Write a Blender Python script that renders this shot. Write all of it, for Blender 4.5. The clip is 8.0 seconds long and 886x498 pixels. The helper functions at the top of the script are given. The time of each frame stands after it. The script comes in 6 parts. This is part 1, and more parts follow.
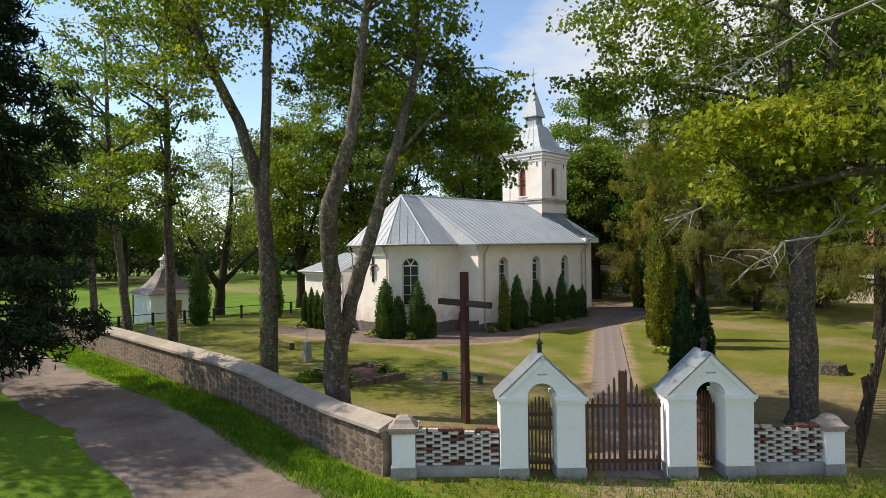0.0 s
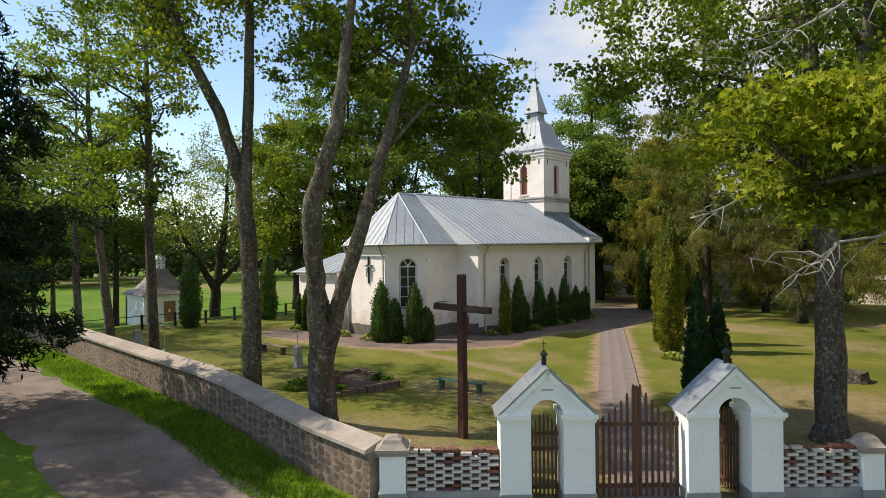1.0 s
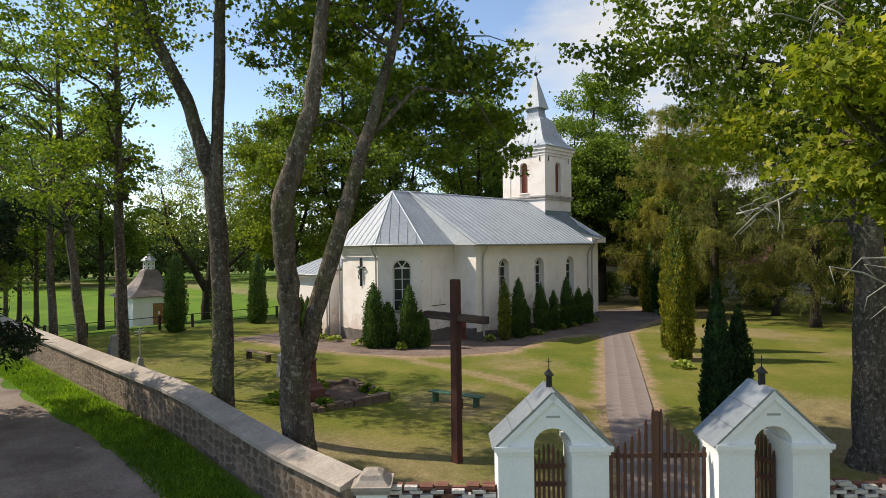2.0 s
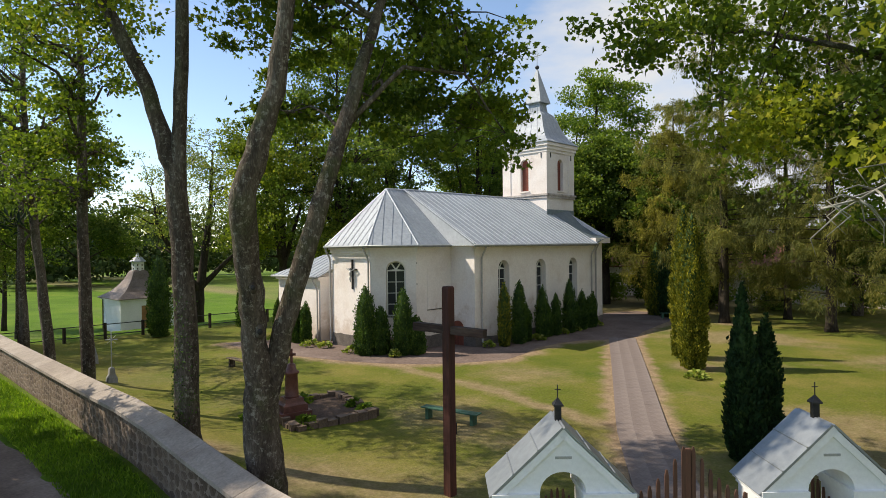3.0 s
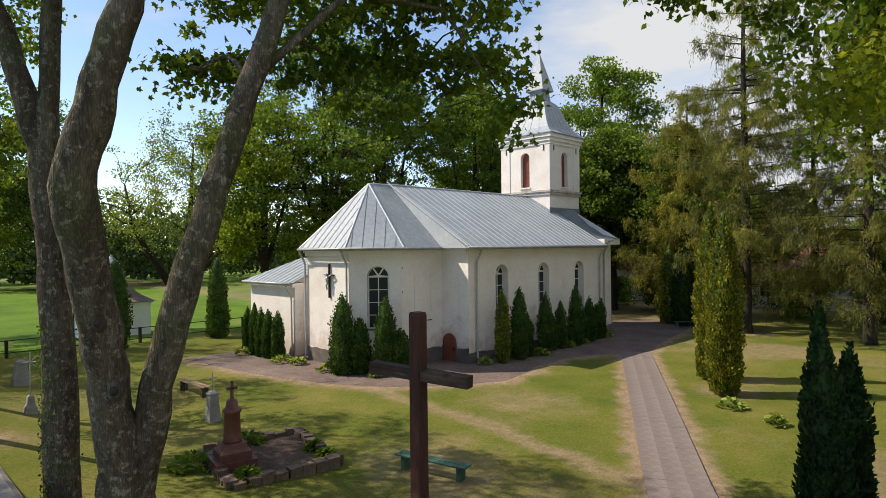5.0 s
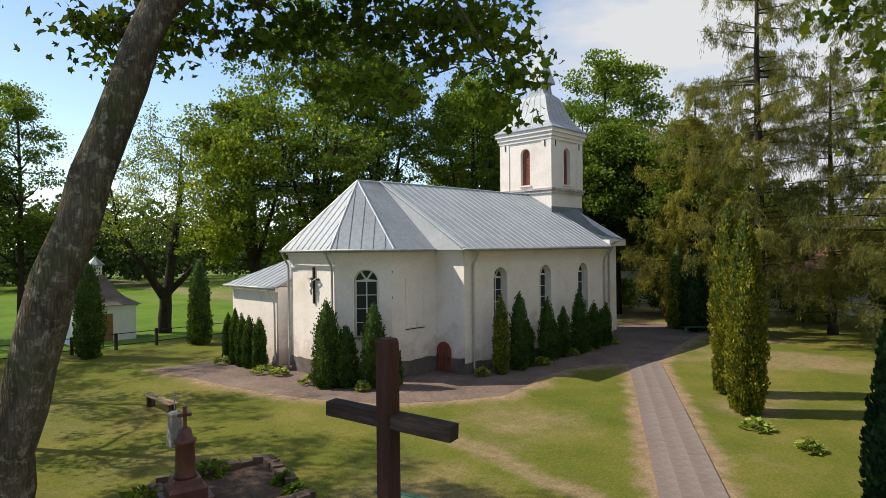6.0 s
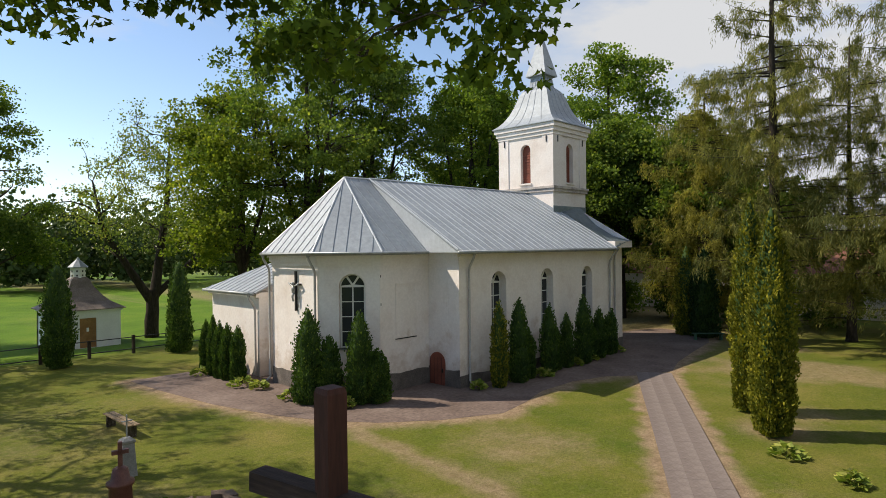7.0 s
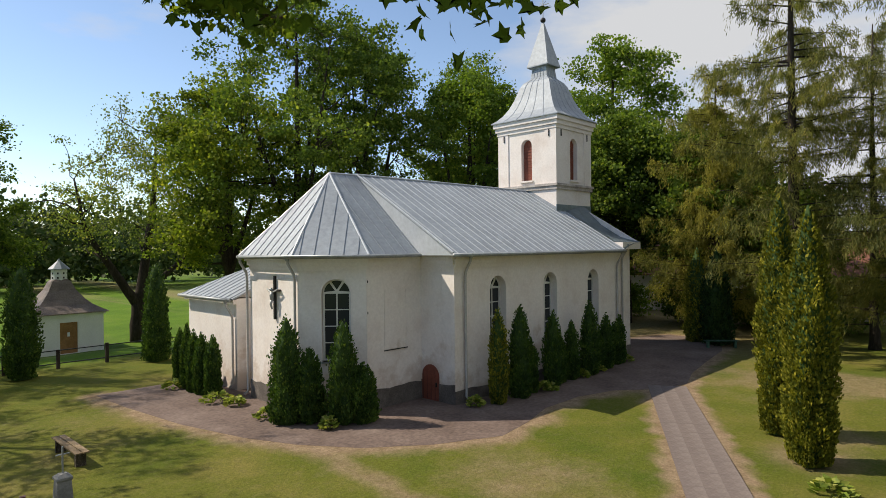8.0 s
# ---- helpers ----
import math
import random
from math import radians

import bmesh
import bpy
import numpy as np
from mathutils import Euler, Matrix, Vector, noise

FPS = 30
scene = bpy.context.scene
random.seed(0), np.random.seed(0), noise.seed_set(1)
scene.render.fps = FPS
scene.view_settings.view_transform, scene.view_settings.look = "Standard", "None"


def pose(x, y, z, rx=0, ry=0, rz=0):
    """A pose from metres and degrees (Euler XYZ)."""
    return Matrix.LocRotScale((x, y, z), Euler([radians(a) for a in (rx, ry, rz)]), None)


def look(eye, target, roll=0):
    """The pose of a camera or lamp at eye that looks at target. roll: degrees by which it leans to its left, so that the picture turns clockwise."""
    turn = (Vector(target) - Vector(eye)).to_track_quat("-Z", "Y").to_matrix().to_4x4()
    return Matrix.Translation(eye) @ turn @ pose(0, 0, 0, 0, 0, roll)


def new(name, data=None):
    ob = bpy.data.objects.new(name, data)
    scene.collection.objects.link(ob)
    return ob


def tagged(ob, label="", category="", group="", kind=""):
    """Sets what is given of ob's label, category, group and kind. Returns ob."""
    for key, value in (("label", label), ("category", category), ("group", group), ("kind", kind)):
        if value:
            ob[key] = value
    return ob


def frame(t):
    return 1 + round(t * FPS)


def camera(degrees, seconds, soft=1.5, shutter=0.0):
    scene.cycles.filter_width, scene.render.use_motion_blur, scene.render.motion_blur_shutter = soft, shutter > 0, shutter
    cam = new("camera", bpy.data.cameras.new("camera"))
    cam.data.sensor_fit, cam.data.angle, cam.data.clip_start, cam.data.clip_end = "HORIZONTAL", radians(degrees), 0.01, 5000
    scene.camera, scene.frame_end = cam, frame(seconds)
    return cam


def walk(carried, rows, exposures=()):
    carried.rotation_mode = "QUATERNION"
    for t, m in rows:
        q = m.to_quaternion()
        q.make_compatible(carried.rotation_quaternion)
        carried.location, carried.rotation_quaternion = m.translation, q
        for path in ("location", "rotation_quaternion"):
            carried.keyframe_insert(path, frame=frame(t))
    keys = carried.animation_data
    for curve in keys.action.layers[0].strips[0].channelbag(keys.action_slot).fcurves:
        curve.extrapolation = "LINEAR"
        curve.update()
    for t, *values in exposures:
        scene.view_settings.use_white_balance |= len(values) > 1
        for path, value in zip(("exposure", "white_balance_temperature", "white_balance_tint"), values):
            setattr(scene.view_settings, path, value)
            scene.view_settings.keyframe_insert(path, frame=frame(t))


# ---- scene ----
cam = camera(72.4, 8.0, soft=0.7)
PATH = [
    (0, (-31.533, -26.349, 5.824), (-30.094, -24.96, 5.817), -0.65),
    (0.5, (-31.008, -25.941, 5.83), (-29.571, -24.551, 5.822), -0.65),
    (1, (-30.312, -25.403, 5.846), (-28.875, -24.011, 5.838), -0.65),
    (1.5, (-29.536, -24.803, 5.861), (-28.099, -23.412, 5.853), -0.65),
    (3, (-27.114, -22.92, 5.947), (-25.677, -21.529, 5.938), -0.65),
    (3.5, (-26.286, -22.247, 5.967), (-24.848, -20.857, 5.958), -0.65),
    (4, (-25.386, -21.579, 5.989), (-23.948, -20.189, 5.981), -0.65),
    (4.5, (-24.512, -20.944, 6.035), (-23.075, -19.553, 6.026), -0.65),
    (6, (-21.707, -18.845, 6.162), (-20.27, -17.455, 6.152), -0.65),
    (6.5, (-20.798, -18.16, 6.201), (-19.36, -16.77, 6.192), -0.65),
    (7, (-19.843, -17.459, 6.245), (-18.405, -16.068, 6.236), -0.65),
    (7.5, (-18.917, -16.737, 6.273), (-17.479, -15.347, 6.264), -0.65),
    (8, (-17.933, -15.959, 6.33), (-16.495, -14.569, 6.321), -0.65),
]
GAIN = [(0, 0.84), (1.5, 0.80), (3, 0.76), (4.5, 0.74), (6.5, 0.68), (8, 0.54)]
walk(cam, [(t, look(eye, target, roll)) for t, eye, target, roll in PATH], [(t, stops, 6750, 11) for t, stops in GAIN])


# ---- world, sun ----
SUN_DIR = Vector((0.58, -0.815, 0)).normalized()      # the way the sunlight travels over the ground
SUN_EL = radians(45.5)
world = bpy.data.worlds.new("sky")
scene.world = world
world.use_nodes = True
wn, wl = world.node_tree.nodes, world.node_tree.links
wn.clear()
w_out = wn.new("ShaderNodeOutputWorld")
w_bg = wn.new("ShaderNodeBackground")
w_sky = wn.new("ShaderNodeTexSky")
w_sky.sky_type = "NISHITA"
w_sky.sun_disc = False
w_sky.sun_elevation = SUN_EL
w_sky.sun_rotation = math.atan2(-SUN_DIR.x, -SUN_DIR.y)
w_sky.air_density, w_sky.dust_density = 0.9, 0.1
w_tc = wn.new("ShaderNodeTexCoord")
w_map = wn.new("ShaderNodeMapping")
w_map.inputs["Scale"].default_value = (1.3, 1.3, 4.0)
w_no = wn.new("ShaderNodeTexNoise")
w_no.inputs["Scale"].default_value = 1.6
w_no.inputs["Detail"].default_value = 7
w_no.inputs["Roughness"].default_value = 0.55
w_ramp = wn.new("ShaderNodeValToRGB")
w_ramp.color_ramp.elements[0].position = 0.46
w_ramp.color_ramp.elements[1].position = 0.64
w_mix = wn.new("ShaderNodeMix")
w_mix.data_type = "RGBA"
w_mix.inputs[7].default_value = (3.7, 3.85, 4.05, 1)
wl.new(w_tc.outputs["Generated"], w_map.inputs["Vector"])
wl.new(w_map.outputs["Vector"], w_no.inputs["Vector"])
w_dot = wn.new("ShaderNodeVectorMath")
w_dot.operation = "DOT_PRODUCT"
w_dot.inputs[1].default_value = (0.20, -0.17, 0.0)
wl.new(w_tc.outputs["Generated"], w_dot.inputs[0])
w_add = wn.new("ShaderNodeMath")
w_add.operation = "ADD"
wl.new(w_no.outputs["Fac"], w_add.inputs[0])
wl.new(w_dot.outputs["Value"], w_add.inputs[1])
wl.new(w_add.outputs[0], w_ramp.inputs["Fac"])
wl.new(w_ramp.outputs["Color"], w_mix.inputs[0])
wl.new(w_sky.outputs["Color"], w_mix.inputs[6])
wl.new(w_mix.outputs[2], w_bg.inputs["Color"])
w_bg.inputs["Strength"].default_value = 0.122
wl.new(w_bg.outputs["Background"], w_out.inputs["Surface"])
sun_data = bpy.data.lights.new("sun", "SUN")
sun_data.energy, sun_data.angle, sun_data.color = 3.55, radians(0.6), (1.0, 0.905, 0.74)
sun = new("sun", sun_data)
sun.matrix_world = look((-30, 20, 40), Vector((-30, 20, 40)) + SUN_DIR * math.cos(SUN_EL) + Vector((0, 0, -math.sin(SUN_EL))))


# ---- materials ----
def ramp(nt, fac, stops):
    n = nt.nodes.new("ShaderNodeValToRGB")
    e = n.color_ramp.elements
    while len(e) < len(stops):
        e.new(0.5)
    for el, (p, c) in zip(e, stops):
        el.position, el.color = p, (*c, 1)
    nt.links.new(fac, n.inputs["Fac"])
    return n.outputs["Color"]


def noise_fac(nt, scale, detail=6, rough=0.6, stretch=(1, 1, 1), coords="Object"):
    tc = nt.nodes.new("ShaderNodeTexCoord")
    mp = nt.nodes.new("ShaderNodeMapping")
    mp.inputs["Scale"].default_value = stretch
    no = nt.nodes.new("ShaderNodeTexNoise")
    no.inputs["Scale"].default_value, no.inputs["Detail"].default_value, no.inputs["Roughness"].default_value = scale, detail, rough
    nt.links.new(tc.outputs[coords], mp.inputs["Vector"])
    nt.links.new(mp.outputs["Vector"], no.inputs["Vector"])
    return no.outputs["Fac"]


def blend(nt, fac, a, b, mode="MIX"):
    n = nt.nodes.new("ShaderNodeMix")
    n.data_type, n.blend_type = "RGBA", mode
    for k, v in ((0, fac), (6, a), (7, b)):
        if isinstance(v, (int, float)):
            n.inputs[k].default_value = v
        elif isinstance(v, tuple):
            n.inputs[k].default_value = (*v, 1)
        else:
            nt.links.new(v, n.inputs[k])
    return n.outputs[2]


def surface(name, stops, scale=2.0, fine=25.0, fine_amount=0.35, rough=0.8, metal=0.0, bump=0.3, stretch=(1, 1, 1), island=0.0, pieces=0.0, spec=0.4):
    """A weathered surface: colours of a broad noise, darkened by a fine one, with relief."""
    m = bpy.data.materials.new(name)
    m.use_nodes = True
    nt = m.node_tree
    p = nt.nodes["Principled BSDF"]
    broad = noise_fac(nt, scale, stretch=stretch)
    small = noise_fac(nt, fine, stretch=stretch)
    col = ramp(nt, broad, stops)
    grain = ramp(nt, small, [(0.3, (1 - fine_amount,) * 3), (0.7, (1, 1, 1))])
    col = blend(nt, 1.0, col, grain, "MULTIPLY")
    for amount, socket in ((island, "island"), (pieces, "object")):
        if amount:
            if socket == "island":
                r = nt.nodes.new("ShaderNodeNewGeometry").outputs["Random Per Island"]
            else:
                r = nt.nodes.new("ShaderNodeObjectInfo").outputs["Random"]
            col = blend(nt, 1.0, col, ramp(nt, r, [(0, (1 - amount,) * 3), (1, (1, 1, 1))]), "MULTIPLY")
    nt.links.new(col, p.inputs["Base Color"])
    p.inputs["Roughness"].default_value, p.inputs["Metallic"].default_value = rough, metal
    p.inputs["Specular IOR Level"].default_value = spec
    if bump:
        b = nt.nodes.new("ShaderNodeBump")
        b.inputs["Strength"].default_value, b.inputs["Distance"].default_value = bump, 0.02
        nt.links.new(small, b.inputs["Height"])
        nt.links.new(b.outputs["Normal"], p.inputs["Normal"])
    return m


def foliage(name, dark, light, glow, patch=0.35, through_light=0.45):
    """Leaves: colour by leaf and by bough, some of the light passing through."""
    m = bpy.data.materials.new(name)
    m.use_nodes = True
    nt = m.node_tree
    nt.nodes.remove(nt.nodes["Principled BSDF"])
    out = nt.nodes["Material Output"]
    geo = nt.nodes.new("ShaderNodeNewGeometry")
    col = ramp(nt, geo.outputs["Random Per Island"], [(0, dark), (0.8, light), (1, glow)])
    big = ramp(nt, noise_fac(nt, patch, 3), [(0.35, (0.55, 0.60, 0.62)), (0.65, (1.2, 1.15, 0.9))])
    col = blend(nt, 1.0, col, big, "MULTIPLY")
    d = nt.nodes.new("ShaderNodeBsdfPrincipled")
    d.inputs["Roughness"].default_value = 0.65
    d.inputs["Specular IOR Level"].default_value = 0.12
    t = nt.nodes.new("ShaderNodeBsdfTranslucent")
    mix = nt.nodes.new("ShaderNodeMixShader")
    mix.inputs[0].default_value = through_light
    nt.links.new(col, d.inputs["Base Color"])
    warm = blend(nt, 1.0, col, (1.25, 1.3, 0.6), "MULTIPLY")
    nt.links.new(warm, t.inputs["Color"])
    nt.links.new(d.outputs[0], mix.inputs[1])
    nt.links.new(t.outputs[0], mix.inputs[2])
    nt.links.new(mix.outputs[0], out.inputs["Surface"])
    return m


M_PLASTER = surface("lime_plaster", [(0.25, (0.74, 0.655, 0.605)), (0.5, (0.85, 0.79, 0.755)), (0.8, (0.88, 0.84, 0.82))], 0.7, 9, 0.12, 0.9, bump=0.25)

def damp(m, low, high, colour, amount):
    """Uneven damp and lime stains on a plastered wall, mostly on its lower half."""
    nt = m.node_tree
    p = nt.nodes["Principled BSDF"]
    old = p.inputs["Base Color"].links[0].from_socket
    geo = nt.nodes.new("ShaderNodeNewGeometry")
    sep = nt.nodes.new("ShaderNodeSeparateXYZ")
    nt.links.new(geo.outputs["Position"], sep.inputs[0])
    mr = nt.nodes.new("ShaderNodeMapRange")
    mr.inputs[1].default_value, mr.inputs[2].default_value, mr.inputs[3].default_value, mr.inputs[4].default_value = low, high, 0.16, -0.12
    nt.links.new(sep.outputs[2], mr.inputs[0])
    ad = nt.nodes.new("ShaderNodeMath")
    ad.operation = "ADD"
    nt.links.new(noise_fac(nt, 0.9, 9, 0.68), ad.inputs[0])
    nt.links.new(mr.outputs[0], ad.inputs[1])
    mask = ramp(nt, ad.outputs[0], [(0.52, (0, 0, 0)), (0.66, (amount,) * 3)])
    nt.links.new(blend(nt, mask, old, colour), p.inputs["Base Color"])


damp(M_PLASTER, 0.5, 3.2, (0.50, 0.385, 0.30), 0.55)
M_COURSE = surface("weathered_course", [(0.3, (0.30, 0.27, 0.25)), (0.5, (0.52, 0.47, 0.44)), (0.75, (0.74, 0.70, 0.67))], 1.6, 14, 0.3, 0.95, bump=0.5)
M_WHITE = surface("whitewash", [(0.2, (0.74, 0.75, 0.76)), (0.6, (0.82, 0.83, 0.84))], 1.2, 14, 0.1, 0.85, bump=0.25)
M_PLINTH = surface("grey_plinth", [(0.3, (0.11, 0.095, 0.085)), (0.6, (0.19, 0.165, 0.15)), (0.8, (0.36, 0.31, 0.27))], 1.5, 16, 0.4, 0.95)
M_METAL = surface("zinc_roof", [(0.25, (0.27, 0.30, 0.34)), (0.5, (0.33, 0.37, 0.42)), (0.8, (0.40, 0.44, 0.49))], 0.5, 5, 0.25, 0.6, 0.12, 0.05)
# lighter zinc with sun and reflections put in its colour; rolls use it too
M_LITZINC = surface("sunlit_zinc_sheet", [(0.25, (0.46, 0.50, 0.55)), (0.7, (0.60, 0.64, 0.69))], 0.8, 7, 0.15, 0.45, 0.2, 0.05)
M_GATEROOF = surface("gate_roof_sheet", [(0.25, (0.22, 0.245, 0.27)), (0.7, (0.34, 0.365, 0.39))], 0.9, 8, 0.2, 0.4, 0.4, 0.05)
M_METAL_BLUE = surface("old_blue_roof", [(0.25, (0.20, 0.26, 0.30)), (0.7, (0.34, 0.41, 0.45))], 0.6, 6, 0.2, 0.45, 0.4, 0.05)
M_GUTTER = surface("galvanised_gutter", [(0.3, (0.30, 0.32, 0.33)), (0.7, (0.46, 0.48, 0.49))], 2, 20, 0.2, 0.5, 0.5, 0.05)
M_PIPE = surface("painted_pipe", [(0.3, (0.36, 0.35, 0.34)), (0.7, (0.52, 0.50, 0.48))], 2, 20, 0.2, 0.6, 0.0, 0.05)
M_RED = surface("red_oxide_paint", [(0.3, (0.19, 0.055, 0.035)), (0.7, (0.30, 0.09, 0.055))], 2.5, 22, 0.3, 0.7)
M_BROWN = surface("brown_picket_paint", [(0.3, (0.10, 0.046, 0.030)), (0.7, (0.20, 0.092, 0.06))], 3, 26, 0.35, 0.65, stretch=(1, 1, 0.15), pieces=0.35)
M_CROSSWOOD = surface("stained_cross_wood", [(0.3, (0.05, 0.018, 0.013)), (0.7, (0.13, 0.042, 0.03))], 3, 22, 0.5, 0.7, stretch=(1, 1, 0.12))
M_CROSSBAR = surface("weathered_cross_bar", [(0.3, (0.028, 0.015, 0.012)), (0.55, (0.065, 0.038, 0.03)), (0.75, (0.14, 0.11, 0.09))], 3.5, 24, 0.55, 0.85, stretch=(0.15, 1, 1), bump=0.8)
M_FRAME = surface("white_window_paint", [(0.3, (0.62, 0.62, 0.60)), (0.7, (0.76, 0.76, 0.74))], 3, 22, 0.15, 0.6)
M_DARKROOM = surface("dark_interior", [(0.3, (0.03, 0.03, 0.03)), (0.7, (0.06, 0.055, 0.05))], 1, 8)
M_BLACK = surface("black_iron", [(0.3, (0.015, 0.015, 0.017)), (0.7, (0.04, 0.04, 0.042))], 5, 30, 0.3, 0.5, 0.3)
M_BARK = surface("grey_bark", [(0.25, (0.06, 0.048, 0.039)), (0.5, (0.15, 0.123, 0.10)), (0.75, (0.27, 0.235, 0.20))], 2.0, 12, 0.6, 0.95, bump=1.0, stretch=(1, 1, 0.3), spec=0.1)
M_BARK_DARK = surface("dark_bark", [(0.25, (0.03, 0.025, 0.02)), (0.7, (0.085, 0.07, 0.055))], 2.5, 12, 0.6, 0.95, bump=1.0, stretch=(1, 1, 0.3), spec=0.1)


def fissured(m, depth):
    """Deep upright cracks in bark, by a stretched cell pattern that darkens and dents."""
    nt = m.node_tree
    p = nt.nodes["Principled BSDF"]
    tc = nt.nodes.new("ShaderNodeTexCoord")
    mp = nt.nodes.new("ShaderNodeMapping")
    mp.inputs["Scale"].default_value = (1, 1, 0.16)
    wob = nt.nodes.new("ShaderNodeMix")
    wob.data_type = "RGBA"
    wob.inputs[0].default_value = 0.16
    nz = nt.nodes.new("ShaderNodeTexNoise")
    nz.inputs["Scale"].default_value = 5.0
    nz.inputs["Detail"].default_value = 5.0
    nt.links.new(tc.outputs["Object"], mp.inputs["Vector"])
    nt.links.new(mp.outputs["Vector"], wob.inputs[6])
    nt.links.new(nz.outputs["Color"], wob.inputs[7])
    vo = nt.nodes.new("ShaderNodeTexVoronoi")
    vo.feature = "DISTANCE_TO_EDGE"
    vo.inputs["Scale"].default_value = 42
    nt.links.new(wob.outputs[2], vo.inputs["Vector"])
    crack = ramp(nt, vo.outputs["Distance"], [(0.0, (0.62, 0.60, 0.58)), (0.3, (1, 1, 1))])
    old = p.inputs["Base Color"].links[0].from_socket
    moss = ramp(nt, noise_fac(nt, 1.1, 5), [(0.52, (0, 0, 0)), (0.70, (0.55, 0.55, 0.55))])
    col = blend(nt, moss, old, (0.10, 0.115, 0.05))
    lichen = ramp(nt, noise_fac(nt, 9, 7, 0.7), [(0.54, (0, 0, 0)), (0.62, (0.6, 0.6, 0.6))])
    col = blend(nt, lichen, col, (0.36, 0.34, 0.295))
    nt.links.new(blend(nt, 1.0, col, crack, "MULTIPLY"), p.inputs["Base Color"])
    b = nt.nodes.new("ShaderNodeBump")
    b.inputs["Strength"].default_value, b.inputs["Distance"].default_value = 1.0, depth
    nt.links.new(crack, b.inputs["Height"])
    nt.links.new(p.inputs["Normal"].links[0].from_socket, b.inputs["Normal"])
    nt.links.new(b.outputs["Normal"], p.inputs["Normal"])


fissured(M_BARK, 0.015)
M_TWIG = surface("lichen_twig", [(0.3, (0.22, 0.21, 0.18)), (0.7, (0.42, 0.41, 0.36))], 4, 20, 0.4, 0.95)
M_STONE = surface("field_stone", [(0.25, (0.11, 0.075, 0.055)), (0.5, (0.21, 0.15, 0.11)), (0.75, (0.31, 0.23, 0.17))], 1.6, 18, 0.45, 0.95, bump=0.7, pieces=0.4)
M_MORTAR = surface("lime_mortar", [(0.3, (0.18, 0.135, 0.105)), (0.7, (0.30, 0.235, 0.19))], 2.5, 20, 0.35, 0.95, bump=0.6)
M_COPING = surface("concrete_coping", [(0.3, (0.30, 0.255, 0.22)), (0.7, (0.46, 0.405, 0.355))], 1.3, 16, 0.3, 0.95, bump=0.4, pieces=0.12)
M_CONCRETE = surface("grey_concrete", [(0.3, (0.24, 0.24, 0.235)), (0.7, (0.38, 0.38, 0.37))], 1.5, 18, 0.3, 0.95, bump=0.3)
M_GRANITE = surface("red_granite", [(0.3, (0.12, 0.045, 0.036)), (0.7, (0.21, 0.085, 0.065))], 6, 40, 0.35, 0.45)
M_WOOD = surface("weathered_wood", [(0.3, (0.22, 0.155, 0.09)), (0.7, (0.42, 0.31, 0.19))], 2.5, 20, 0.4, 0.85, stretch=(1, 1, 1), pieces=0.3)
M_GREEN = surface("green_bench_paint", [(0.3, (0.03, 0.09, 0.06)), (0.7, (0.06, 0.16, 0.10))], 3, 22, 0.3, 0.6, pieces=0.2)
M_SOIL = surface("bare_soil", [(0.3, (0.06, 0.038, 0.026)), (0.7, (0.13, 0.085, 0.06))], 2.5, 20, 0.5, 1.0, bump=0.8)
M_PAVE = surface("worn_paving", [(0.25, (0.115, 0.078, 0.064)), (0.5, (0.19, 0.138, 0.118)), (0.8, (0.28, 0.215, 0.185))], 0.5, 7, 0.45, 0.95, bump=0.4)
M_TILE = surface("path_slab", [(0.3, (0.165, 0.13, 0.12)), (0.7, (0.265, 0.22, 0.202))], 0.8, 14, 0.3, 0.95, bump=0.4, pieces=0.06)
M_ROAD = surface("gravel_road", [(0.25, (0.10, 0.07, 0.055)), (0.5, (0.20, 0.155, 0.13)), (0.8, (0.30, 0.25, 0.215))], 0.6, 14, 0.4, 0.95, bump=0.6)
M_OLDROOF = surface("rusty_roof", [(0.3, (0.16, 0.13, 0.12)), (0.6, (0.26, 0.21, 0.19)), (0.8, (0.36, 0.32, 0.30))], 1.0, 10, 0.4, 0.7, 0.1)
M_TILEROOF = surface("red_clay_roof", [(0.3, (0.19, 0.075, 0.05)), (0.7, (0.30, 0.13, 0.09))], 1.0, 12, 0.4, 0.85)
M_OCHRE = surface("ochre_door_paint", [(0.3, (0.28, 0.14, 0.05)), (0.7, (0.42, 0.23, 0.09))], 2, 18, 0.3, 0.7)

M_GLASS = bpy.data.materials.new("window_glass")
M_GLASS.use_nodes = True
gp = M_GLASS.node_tree.nodes["Principled BSDF"]
gp.inputs["Base Color"].default_value = (0.03, 0.035, 0.04, 1)
gp.inputs["Roughness"].default_value = 0.12
gp.inputs["Specular IOR Level"].default_value = 0.3

L_MAPLE = foliage("maple_leaves", (0.078, 0.125, 0.022), (0.166, 0.240, 0.038), (0.33, 0.37, 0.06))
# maple leaves with the sun on them put into a yellower colour
L_SUNNY = foliage("sunlit_maple_leaves", (0.15, 0.20, 0.02), (0.28, 0.31, 0.035), (0.42, 0.40, 0.05), 0.5)
L_WOOD = foliage("wood_leaves", (0.076, 0.128, 0.028), (0.162, 0.240, 0.048), (0.30, 0.35, 0.075), 0.12)
# yellower, lighter leaves: the sunlit look is put into the colour
L_LIME = foliage("sunlit_lime_leaves", (0.11, 0.16, 0.025), (0.225, 0.29, 0.04), (0.42, 0.42, 0.07), 0.15)
L_LEAFY = foliage("fresh_maple_leaves", (0.09, 0.155, 0.026), (0.185, 0.28, 0.044), (0.35, 0.41, 0.07), 0.14)
